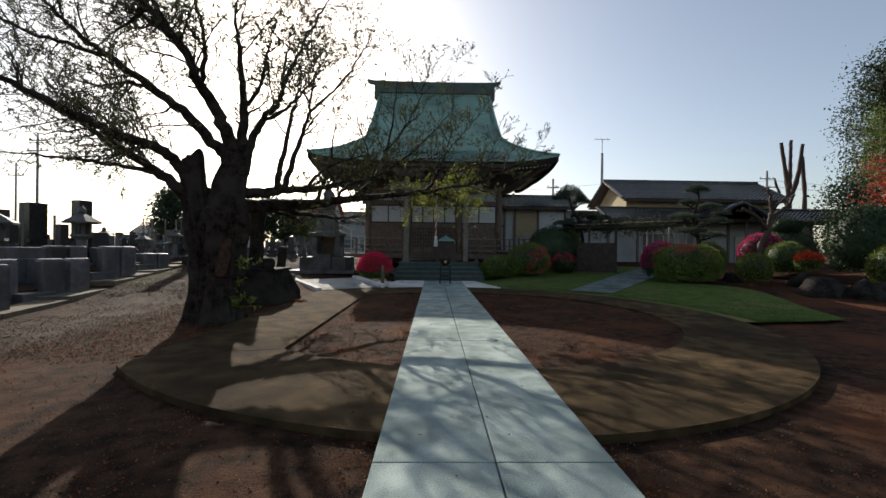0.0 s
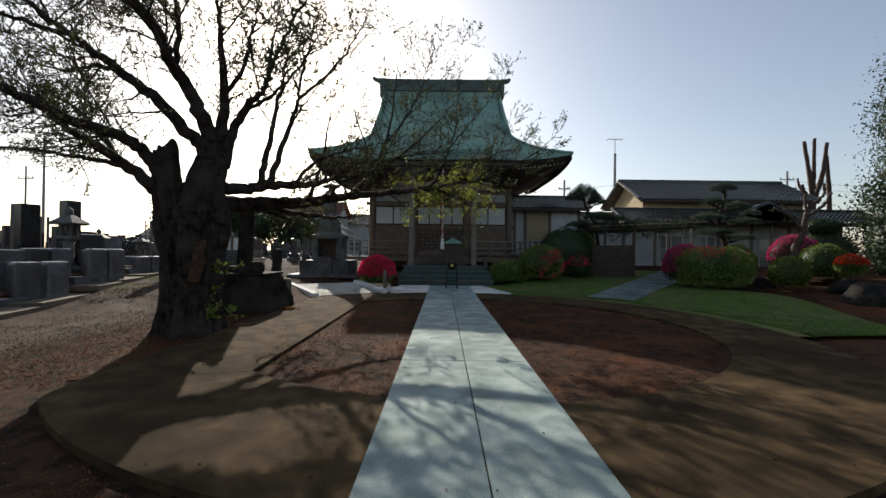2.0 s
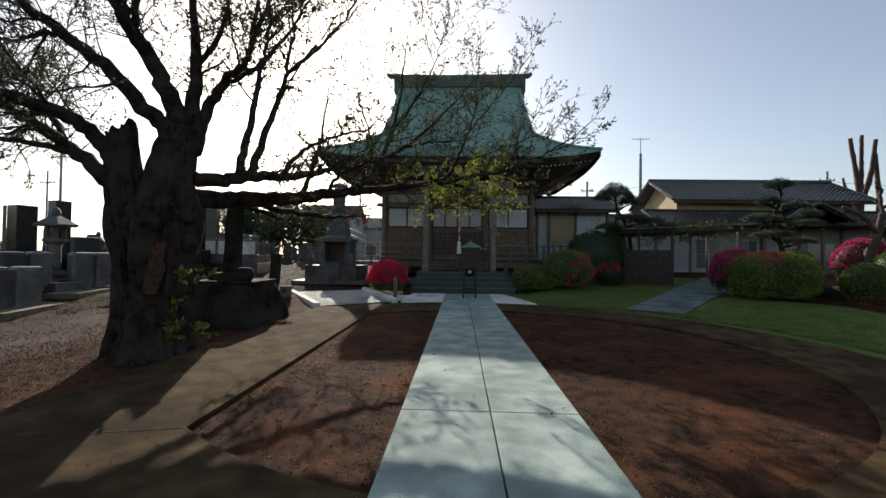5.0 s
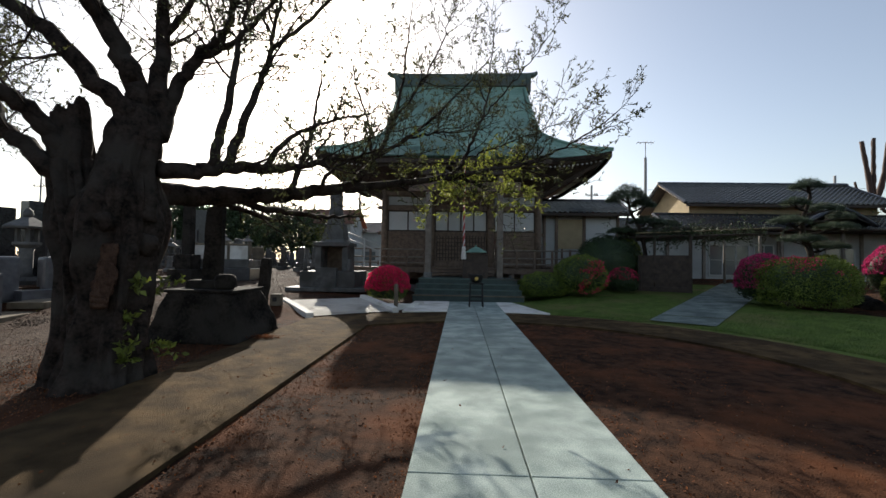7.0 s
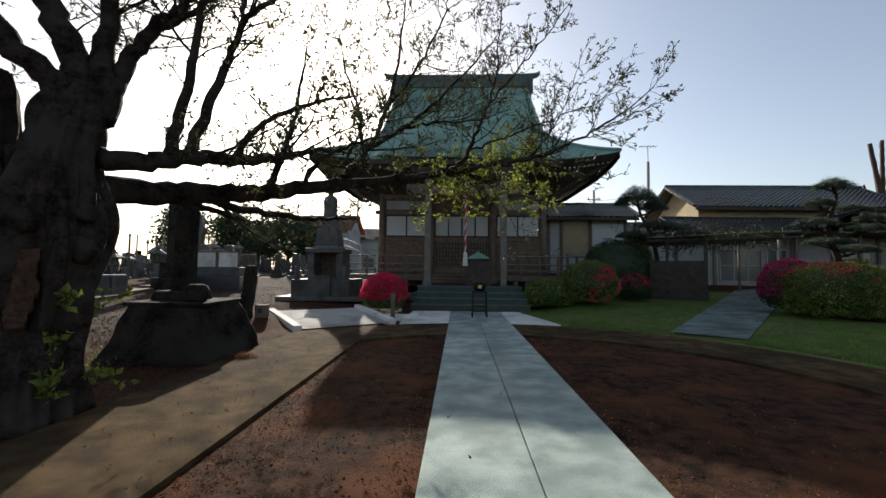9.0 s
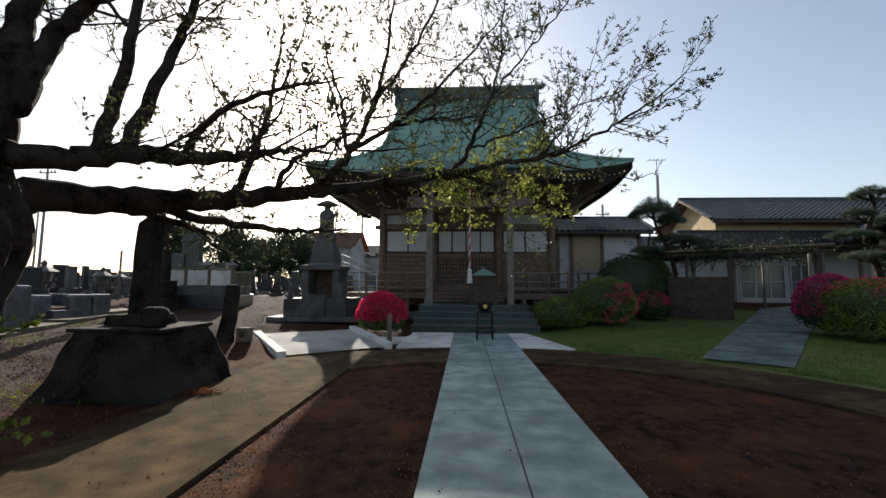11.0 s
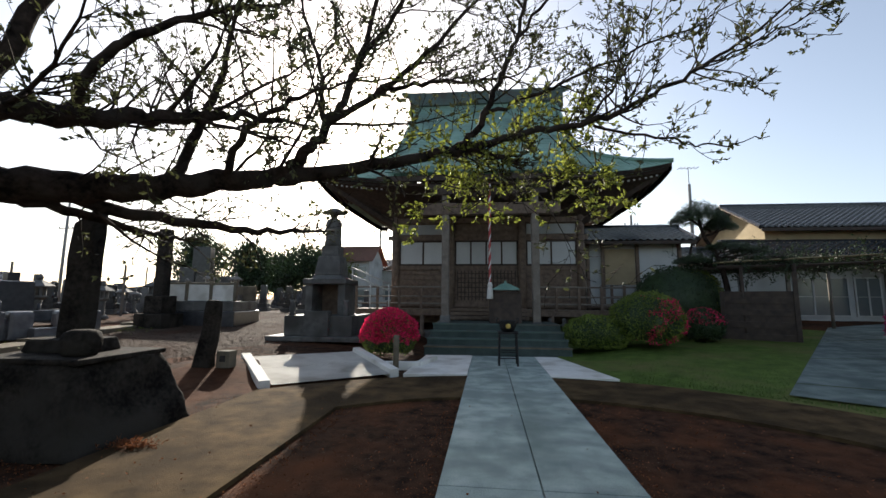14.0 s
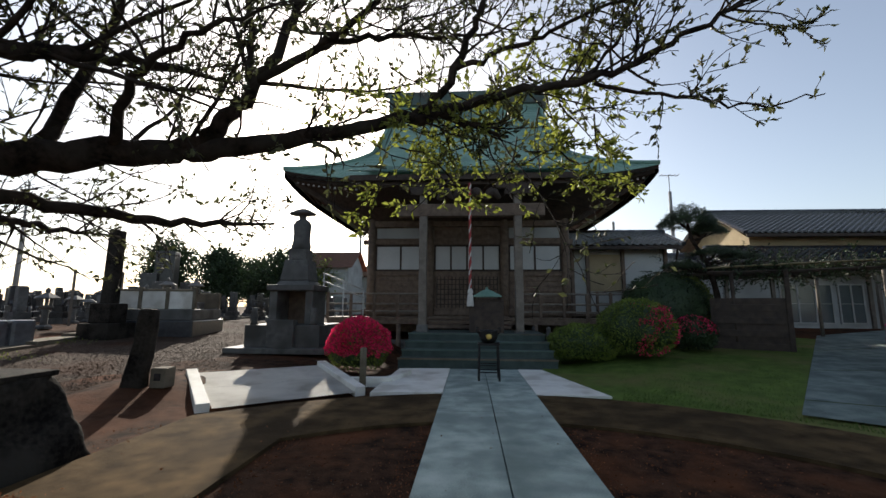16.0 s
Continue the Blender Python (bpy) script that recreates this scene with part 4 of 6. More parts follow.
def rel(ctrl):
    return [(x - TREE[0], y - TREE[1], z - TREE[2], r) for x, y, z, r in ctrl]


# trunk with ridged bark
def trunk_mesh(ctrl, seg, ridge, seed, flare=0.0):
    bm = nb()
    pts, rad = spline(rel(ctrl), 10)
    rings = tube(bm, pts, rad, seg)
    for j, ring in enumerate(rings):
        c = pts[j]
        for k, v in enumerate(ring):
            a = 2 * math.pi * k / seg
            d = v.co - c
            z = c.z
            f = 1 + ridge * noise.noise(Vector((math.cos(a) * 2.4, math.sin(a) * 2.4, z * 0.7 + seed))) + ridge * 0.7 * noise.noise(Vector((math.cos(a) * 6, math.sin(a) * 6, z * 1.8 + seed)))
            f += flare * max(0.0, 1 - z / 0.55) ** 2 * (0.55 + 0.45 * math.cos(5 * a + seed))
            v.co = c + d * f
    return bm


part("trunk", trunk_mesh([(-4.48, 8.70, -0.15, 0.43), (-4.46, 8.70, 0.4, 0.38), (-4.44, 8.72, 1.0, 0.36), (-4.42, 8.74, 1.6, 0.39), (-4.42, 8.75, 2.1, 0.40), (-4.38, 8.75, 2.7, 0.29)], 96, 0.42, 1.0, 0.3), BARK, cherry, "dark furrowed split trunk", True)
part("second_stem", trunk_mesh([(-4.90, 8.76, -0.15, 0.33), (-4.87, 8.76, 0.4, 0.29), (-4.84, 8.76, 1.1, 0.28), (-4.86, 8.75, 1.8, 0.29), (-4.95, 8.72, 2.4, 0.25), (-5.0, 8.7, 2.7, 0.22)], 72, 0.5, 3.0, 0.3), BARK, cherry, "", True)
stub = trunk_mesh([(-4.95, 8.72, 2.2, 0.25), (-5.04, 8.7, 2.6, 0.22), (-5.07, 8.7, 3.0, 0.19), (-5.06, 8.7, 3.3, 0.17), (-5.06, 8.7, 3.42, 0.14)], 36, 0.6, 5.0)
top = max(v.co.z for v in stub.verts)
for v in stub.verts:
    if v.co.z > top - 0.3:
        v.co.z += 0.3 * noise.noise(Vector((v.co.x * 4, v.co.y * 4, 1.0))) * (1 - (top - v.co.z) / 0.3)
part("broken_stub", stub, BARK, cherry, "broken-off rotten stub", True)
part("upper_trunk", trunk_mesh([(-4.42, 8.75, 2.0, 0.37), (-4.36, 8.76, 2.6, 0.31), (-4.3, 8.8, 3.05, 0.28), (-4.28, 8.85, 3.42, 0.17)], 60, 0.4, 8.0), BARK, cherry, "", True)
for k, (a, z, r) in enumerate(((-1.2, 2.05, 0.16), (-2.4, 1.0, 0.14), (0.1, 1.75, 0.15), (-0.6, 0.65, 0.12), (-1.9, 2.3, 0.12))):
    bm = nb()
    bmesh.ops.create_icosphere(bm, subdivisions=3, radius=r)
    for v in bm.verts:
        v.co *= 1 + 0.45 * noise.noise(v.co * 9 + Vector((k, 0, 0)))
    bmesh.ops.translate(bm, verts=bm.verts[:], vec=(0.2 + 0.33 * math.cos(a), 0.33 * math.sin(a), z))
    part("burl", bm, BARK, cherry, "knobbly burl", True)
bm = nb()
bmesh.ops.create_grid(bm, x_segments=14, y_segments=28, size=0.5)
for v in bm.verts:
    u, w = v.co.x * 2, v.co.y * 2
    edge = 0.62 + 0.3 * noise.noise(Vector((w * 1.7, 2.0, 0))) - 0.25 * abs(w)
    v.co = Vector((0.36 + 0.24 * u * edge + 0.05 * w, -0.42 + 0.16 * (u * edge) ** 2 + 0.05 * noise.noise(Vector((u * 2, w * 5, 0))), 1.38 + 0.36 * w))
bmesh.ops.solidify(bm, geom=bm.faces[:], thickness=0.06)
part("scar", bm, SCARWOOD, cherry, "pale bark-stripped scar", True)

BOUGHS = {
    "left_low": [(-5.0, 8.6, 2.4, 0.13), (-5.2, 8.5, 2.65, 0.115), (-6.0, 8.6, 3.2, 0.09), (-6.8, 8.7, 3.64, 0.065), (-7.45, 8.85, 4.06, 0.045), (-8.0, 9.0, 4.32, 0.035), (-9.4, 9.3, 5.0, 0.01)],
    "left_mid": [(-5.05, 8.65, 2.75, 0.13), (-5.16, 8.48, 3.03, 0.115), (-5.4, 8.17, 3.39, 0.10), (-5.78, 7.5, 3.52, 0.08), (-6.0, 7.06, 3.67, 0.065), (-6.6, 6.5, 4.0, 0.045), (-7.4, 6.0, 4.35, 0.012)],
    "left_drop": [(-5.6, 8.55, 2.95, 0.055), (-6.3, 8.4, 3.1, 0.04), (-7.2, 8.2, 3.2, 0.026), (-8.6, 8.0, 3.3, 0.006)],
    "left_far": [(-5.9, 8.6, 3.15, 0.06), (-6.9, 9.3, 3.9, 0.045), (-8.0, 9.9, 4.6, 0.03), (-9.6, 10.4, 5.3, 0.008)],
    "left_high": [(-4.3, 8.7, 3.3, 0.13), (-4.6, 8.45, 3.68, 0.11), (-5.11, 8.37, 4.23, 0.095), (-6.12, 8.33, 4.98, 0.07), (-7.02, 8.28, 5.63, 0.045), (-7.65, 8.22, 6.23, 0.028), (-8.6, 8.1, 7.0, 0.008)],
    "left_high_side": [(-5.6, 8.35, 4.6, 0.055), (-6.4, 8.7, 4.9, 0.04), (-7.4, 9.1, 5.0, 0.025), (-8.8, 9.5, 5.4, 0.007)],
    "left_high_spray": [(-6.6, 8.3, 5.3, 0.045), (-7.6, 8.0, 5.5, 0.03), (-8.6, 7.7, 5.9, 0.018), (-9.6, 7.5, 6.5, 0.006)],
    "leader": [(-4.33, 8.8, 3.1, 0.19), (-4.4, 8.95, 3.65, 0.155), (-4.58, 8.85, 4.17, 0.13), (-4.93, 8.57, 4.98, 0.10), (-5.07, 8.43, 5.45, 0.085), (-5.53, 8.13, 6.06, 0.055), (-5.8, 7.98, 6.21, 0.045), (-6.6, 7.5, 7.1, 0.010)],
    "leader_up": [(-4.85, 8.6, 4.8, 0.06), (-4.75, 8.5, 5.6, 0.045), (-4.85, 8.4, 6.4, 0.03), (-4.9, 8.3, 7.4, 0.008)],
    "leader_left": [(-5.1, 8.4, 5.5, 0.06), (-5.8, 8.6, 6.1, 0.045), (-6.6, 8.8, 6.6, 0.03), (-7.6, 9.0, 7.3, 0.008)],
    "leader_near": [(-4.7, 8.75, 4.5, 0.055), (-4.9, 7.9, 5.3, 0.042), (-5.2, 7.1, 5.9, 0.028), (-5.4, 6.3, 6.6, 0.008)],
    "up": [(-4.2, 8.95, 3.1, 0.15), (-4.21, 9.08, 3.83, 0.115), (-4.23, 9.12, 4.65, 0.085), (-4.37, 9.25, 5.76, 0.055), (-4.57, 9.45, 6.55, 0.035), (-4.71, 9.73, 7.6, 0.010)],
    "up_side": [(-4.23, 9.1, 4.5, 0.05), (-3.9, 9.2, 5.1, 0.04), (-3.85, 9.4, 5.9, 0.026), (-3.6, 9.6, 7.0, 0.008)],
    "right_up": [(-4.15, 9.0, 3.1, 0.12), (-4.1, 9.2, 3.75, 0.095), (-3.9, 9.4, 4.42, 0.075), (-3.62, 9.6, 4.93, 0.055), (-3.58, 9.7, 5.6, 0.035), (-3.45, 9.8, 6.6, 0.010)],
    "right_fan": [(-3.95, 9.35, 4.3, 0.045), (-3.3, 9.5, 4.8, 0.034), (-2.8, 9.6, 5.5, 0.022), (-2.4, 9.8, 6.5, 0.006)],
    "main_limb": [(-4.4, 8.85, 2.3, 0.2), (-4.45, 9.5, 2.42, 0.175), (-4.1, 10.2, 2.52, 0.155), (-3.28, 10.69, 2.62, 0.13), (-2.55, 11.05, 2.77, 0.105), (-1.97, 11.25, 2.87, 0.085), (-1.0, 11.2, 2.95, 0.06), (-0.2, 11.1, 3.03, 0.042), (0.4, 11.2, 2.9, 0.012)],
    "upper_limb": [(-4.35, 8.85, 2.7, 0.13), (-3.93, 9.1, 2.68, 0.115), (-3.4, 9.4, 2.8, 0.095), (-2.9, 9.75, 2.87, 0.075), (-2.53, 10.1, 3.02, 0.055), (-2.28, 10.5, 3.2, 0.035), (-1.7, 11.0, 3.3, 0.008)],
    "upper_rise": [(-3.58, 9.3, 2.8, 0.075), (-3.45, 9.35, 3.5, 0.06), (-3.24, 9.25, 4.4, 0.04), (-3.03, 9.1, 4.94, 0.026), (-2.9, 9.0, 5.8, 0.007)],
    "upper_rise_back": [(-3.45, 9.45, 2.85, 0.075), (-3.23, 9.6, 3.7, 0.058), (-3.0, 9.68, 4.5, 0.04), (-2.9, 9.7, 5.19, 0.026), (-2.7, 9.8, 6.2, 0.007)],
    "upper_spray": [(-3.0, 9.7, 2.9, 0.045), (-2.6, 9.6, 3.3, 0.034), (-2.0, 9.7, 3.6, 0.022), (-1.3, 9.9, 3.8, 0.006)],
    "fork": [(-2.2, 11.2, 2.86, 0.085), (-1.9, 11.2, 3.11, 0.068), (-1.67, 11.2, 3.42, 0.052), (-1.42, 11.2, 3.9, 0.04), (-1.2, 11.2, 4.7, 0.028), (-1.0, 11.1, 6.3, 0.007)],
    "fork_right": [(-1.67, 11.2, 3.42, 0.04), (-1.0, 11.2, 3.85, 0.03), (-0.3, 11.1, 4.4, 0.02), (0.6, 11.0, 5.4, 0.005)],
    "fork_fan": [(-1.35, 11.2, 4.1, 0.03), (-0.8, 11.1, 4.8, 0.022), (-0.4, 11.0, 5.6, 0.014), (-0.1, 10.9, 6.5, 0.004)],
    "fork_spray": [(-1.2, 11.2, 3.7, 0.03), (-0.6, 11.4, 3.95, 0.022), (0.1, 11.6, 4.05, 0.014), (0.8, 11.7, 4.3, 0.004)],
    "fork_left": [(-1.7, 11.2, 3.4, 0.036), (-1.85, 11.3, 4.1, 0.026), (-2.1, 11.4, 4.9, 0.016), (-2.3, 11.5, 5.8, 0.005)],
    "limb_rise": [(-3.1, 10.8, 2.65, 0.06), (-2.9, 10.9, 3.3, 0.046), (-2.75, 11.0, 4.1, 0.03), (-2.6, 11.0, 5.3, 0.007)],
    "limb_spray": [(-2.7, 11.0, 2.75, 0.045), (-2.2, 10.6, 3.1, 0.032), (-1.6, 10.4, 3.3, 0.02), (-0.9, 10.3, 3.4, 0.005)],
    "tip_high": [(-0.35, 11.12, 3.0, 0.04), (-0.05, 11.0, 3.28, 0.034), (0.16, 10.95, 3.72, 0.026), (0.34, 10.85, 4.15, 0.018), (0.42, 10.75, 4.8, 0.012), (0.5, 10.7, 6.0, 0.004)],
    "tip_rise": [(0.3, 10.88, 4.05, 0.018), (0.8, 10.7, 4.6, 0.012), (1.3, 10.6, 5.2, 0.008), (1.7, 10.5, 5.9, 0.004)],
    "tip_back": [(0.9, 10.95, 3.2, 0.018), (1.3, 11.1, 3.7, 0.013), (1.6, 11.2, 4.3, 0.009), (1.8, 11.2, 5.0, 0.004)],
    "tip_cross": [(0.0, 10.98, 3.35, 0.024), (0.45, 11.0, 3.52, 0.019), (0.93, 10.9, 3.7, 0.014), (1.65, 10.8, 3.92, 0.009), (2.3, 10.7, 4.2, 0.004)],
    "tip_right": [(-0.3, 11.1, 3.02, 0.04), (0.5, 11.0, 3.17, 0.032), (1.0, 10.95, 3.22, 0.026), (1.38, 10.9, 3.36, 0.022), (1.9, 10.8, 3.62, 0.016), (2.5, 10.8, 4.03, 0.010), (2.96, 10.81, 4.51, 0.004)],
    "tip_fork": [(1.9, 10.8, 3.6, 0.012), (2.4, 10.6, 3.8, 0.008), (2.89, 10.5, 3.98, 0.004)],
    "tip_low": [(1.0, 10.95, 3.18, 0.015), (1.55, 10.8, 2.98, 0.011), (1.9, 10.75, 2.87, 0.008), (2.35, 10.71, 2.93, 0.004)],
    "under_limb": [(-3.9, 10.35, 2.5, 0.075), (-3.35, 11.0, 2.38, 0.058), (-2.7, 11.7, 2.36, 0.04), (-2.0, 12.33, 2.46, 0.010)],
    "under_left": [(-4.2, 10.1, 2.46, 0.062), (-3.85, 10.9, 2.33, 0.045), (-3.8, 11.5, 2.28, 0.03), (-3.8, 12.4, 2.33, 0.007)],
    "crown_left": [(-3.6, 9.65, 5.2, 0.045), (-3.1, 9.6, 6.2, 0.032), (-2.6, 9.7, 7.2, 0.02), (-2.2, 9.8, 8.2, 0.006)],
    "crown_mid": [(-2.95, 9.68, 4.7, 0.036), (-2.3, 10.0, 5.5, 0.026), (-1.8, 10.2, 6.4, 0.016), (-1.5, 10.3, 7.3, 0.005)],
    "crown_near": [(-5.2, 8.35, 5.6, 0.05), (-5.6, 7.6, 6.5, 0.036), (-6.2, 6.9, 7.2, 0.022), (-6.9, 6.2, 7.7, 0.006)],
    "high_back": [(-5.3, 8.3, 5.7, 0.05), (-6.2, 9.4, 6.5, 0.04), (-7.2, 10.4, 7.0, 0.024), (-8.2, 11.4, 7.4, 0.006)],
}
TIPS = ("tip_right", "tip_high", "tip_low", "tip_cross", "tip_fork", "tip_rise", "tip_back")
UNDER = ("under_limb", "under_left", "left_drop")
for nm, ctrl in BOUGHS.items():
    wood, leaves = [], []
    if nm in TIPS:
        rate, long_, leafy, lift = (5.0, 0.45, 0.5, 0.3) if nm in ("tip_low", "tip_fork") else (8.0, 0.7, 0.5, 0.3)
    elif nm in UNDER:
        rate, long_, leafy, lift = 9.0, 0.8, 0.3, 0.1
    elif nm in ("main_limb", "fork", "fork_right", "fork_left", "limb_rise", "limb_spray", "upper_spray"):
        rate, long_, leafy, lift = 4.5, 1.0, 0.45, 0.3
    else:
        rate, long_, leafy, lift = 7.0, 1.2, 0.58, 0.25
    grow(wood, leaves, rel(ctrl), rnd, rate, long_, leafy, 0, lift)
    if nm not in TIPS and nm not in UNDER:
        side_branches(wood, leaves, rel(ctrl), rnd, 1.1 if leafy < 0.5 else 2.1, leafy, lift)
    limb = wood_part("limb", wood, BARK, cherry)
    leaf_mesh("leaves", leaves, 0.024 if nm in TIPS else 0.025, LEAFDIM, limb, rnd, "small spring leaves in backlit dull green", 2.0)
# the leafy hanging end over the walkway
wood, leaves = [], []
for k in range(64):
    f = rnd.random()
    p = Vector((-0.8 + 2.0 * f - TREE[0], 11.05 + 0.6 * rnd.random() - TREE[1], 3.12 + 0.32 * rnd.gauss(0, 1) - TREE[2]))
    shoot(wood, leaves, p, Vector((rnd.gauss(0.2, 0.6), rnd.gauss(0.1, 0.6), rnd.gauss(-0.12, 0.45))).normalized(), rnd.uniform(0.35, 0.7), 0.008, rnd, 0.85, 1, -0.05)
limb = wood_part("leafy_end", wood, BARK, cherry)
# brighter leaf colour stands for sun on this end of the bough
leaf_mesh("leaves", leaves, 0.027, LEAFSUN, limb, rnd, "leaf clusters in sunlit yellow-green", 2.0)
# shoots at the foot
wood, leaves = [], []
for k in range(8):
    a = rnd.uniform(-0.9, 0.9)
    shoot(wood, leaves, Vector((0.5 * math.cos(a), 0.45 * math.sin(a), rnd.uniform(0.2, 1.2))), Vector((math.cos(a), math.sin(a), 0.4)).normalized(), rnd.uniform(0.25, 0.45), 0.007, rnd, 0.9, 2, 0.2)
limb = wood_part("basal_shoots", wood, BARK, cherry)
leaf_mesh("leaves", leaves, 0.06, YELLEAF, limb, rnd)

# ---- pedestal with stele, leaning stone, small stone ----
ped = thing("stone_pedestal", (-4.95, 11.75, -0.08), "battered dark rock pedestal with flat capstone", "pedestal")
bm = nb()
box(bm, -0.95, 0.95, -0.8, 0.8, 0, 0.92, 0.05, top=(0.68, 0.72))
bmesh.ops.subdivide_edges(bm, edges=bm.edges[:], cuts=9, use_grid_fill=True)
for v in bm.verts:
    v.co += Vector((noise.noise(v.co * 2.2), noise.noise(v.co * 2.2 + Vector((5, 5, 5))), 0.3 * noise.noise(v.co * 3))) * 0.11 + Vector((noise.noise(v.co * 9), noise.noise(v.co * 9 + Vector((2, 2, 2))), 0)) * 0.035
part("rubble_base", bm, ROCK, ped, smooth=True)
bm = nb()
box(bm, -0.69, 0.69, -0.6, 0.6, 0.92, 0.98, 0.02)
part("capstone", bm, ROCK, ped)
stele = thing("memorial_stele", (-5.1, 11.85, 0.90), "tall dark slate memorial stele with slanted top", "memorial stone")
bm = nb()
box(bm, -0.4, 0.4, -0.28, 0.28, 0.0, 0.16, 0.03, top=(0.9, 0.9))
part("base", bm, ROCK, stele)
bm = nb()
box(bm, -0.18, 0.19, -0.08, 0.08, 0.15, 1.82, 0.02)
bmesh.ops.subdivide_edges(bm, edges=bm.edges[:], cuts=4, use_grid_fill=True)
for v in bm.verts:
    t = (v.co.z - 0.15) / 1.7
    v.co.x = v.co.x * (1 - 0.12 * t) + 0.05 * t
    if t > 0.7:
        v.co.z -= (0.24 - v.co.x) * 0.7 * (t - 0.7) / 0.3
    v.co += Vector((noise.noise(v.co * 3), noise.noise(v.co * 3 + Vector((3, 0, 0))), 0)) * 0.02
part("slab", bm, ROCK, stele, smooth=False)
urn = thing("small_stone_block", (-4.62, 11.5, 0.90), "squat rounded stone block on the capstone", "stone")
bm = nb()
lathe(bm, [(0.15, 0), (0.19, 0.05), (0.2, 0.18), (0.17, 0.26), (0.1, 0.29)], 12)
part("block", bm, ROCK, urn, smooth=True)
lean = thing("leaning_stone", (-5.64, 15.02, rise(-5.64, 15.02) - 0.08), "tall leaning weathered grey marker stone", "stone")
bm = nb()
box(bm, -0.17, 0.17, -0.13, 0.13, -0.1, 1.32, 0.06, top=(0.75, 0.8))
bmesh.ops.subdivide_edges(bm, edges=bm.edges[:], cuts=4, use_grid_fill=True)
for v in bm.verts:
    v.co.x += 0.13 * v.co.z
    v.co += Vector((noise.noise(v.co * 3), noise.noise(v.co * 3 + Vector((3, 0, 0))), 0.5 * noise.noise(v.co * 4))) * 0.05
part("stone", bm, ROCK, lean, smooth=True)
blk = thing("stone_box", (-5.25, 15.16, rise(-5.25, 15.16) - 0.08), "small pale square stone box with hole", "stone")
bm = nb()
box(bm, -0.14, 0.14, -0.13, 0.13, 0, 0.34, 0.03)
part("block", bm, KERBCON, blk)
# Black plate on the face stands for the shaded hole; nothing is cut.
bm = nb()
box(bm, -0.06, 0.06, -0.136, -0.128, 0.13, 0.25)
part("recess", bm, BLACKSTONE, blk)

# ---- monk statue on its shrine base ----
shrine = thing("stone_shrine", (-5.35, 20.9, rise(-5.35, 20.9) - 0.08), "grey stone shrine plinth with open niche under statue", "shrine")
for nm, a in (("bottom_step", (-1.6, 1.6, -1.3, 1.3, 0, 0.16)), ("plinth", (-1.12, 1.12, -1.05, 1.05, 0.16, 0.8)), ("slab", (-0.75, 0.75, -0.65, 0.65, 1.82, 2.0)), ("tier", (-0.56, 0.56, -0.5, 0.5, 2.0, 2.14)), ("tier", (-0.46, 0.46, -0.42, 0.42, 2.14, 2.8)), ("lotus_base", (-0.29, 0.29, -0.27, 0.27, 2.8, 3.15))):
    bm = nb()
    box(bm, *a, 0.03, top=(0.8, 0.8) if nm == "tier" else None)
    part(nm, bm, GRANITE, shrine)
for x in (-0.56, 0.56):
    bm = nb()
    box(bm, x - 0.12, x + 0.12, -0.55, 0.55, 0.8, 1.82, 0.02)
    part("side_wall", bm, GRANITE, shrine)
bm = nb()
box(bm, -0.44, 0.44, 0.3, 0.5, 0.8, 1.82)
part("niche_back", bm, WOOD, shrine, "red-brown niche back")
bm = nb()
box(bm, -0.4, 0.4, -1.2, -0.9, 0.16, 0.95, 0.02)
part("offering_block", bm, GRANITE, shrine)
for x in (-0.95, 0.85):
    bm = nb()
    lathe(bm, [(0.12, 0.85), (0.08, 0.95), (0.11, 1.1), (0.07, 1.25), (0.1, 1.35)], 12, (x, -0.85, -0.05))
    part("flower_vase", bm, GRANITE, shrine, smooth=True)
bm = nb()
lathe(bm, [(0.30, 0.0), (0.33, 0.1), (0.29, 0.35), (0.29, 0.75), (0.31, 1.0), (0.25, 1.15), (0.11, 1.24), (0.13, 1.32), (0.15, 1.42), (0.45, 1.43), (0.46, 1.47), (0.22, 1.62), (0.05, 1.68)], 18)
bmesh.ops.scale(bm, vec=(0.95, 0.95, 0.82), verts=bm.verts[:])
for v in bm.verts:
    v.co.y *= 0.75
statue = part("monk_statue", bm, GRANITE, None, smooth=True)
statue.matrix_basis = pose(-5.35, 20.9, rise(-5.35, 20.9) + 3.06)
tagged(statue, "grey stone figure in robe and wide pilgrim hat", "statue")


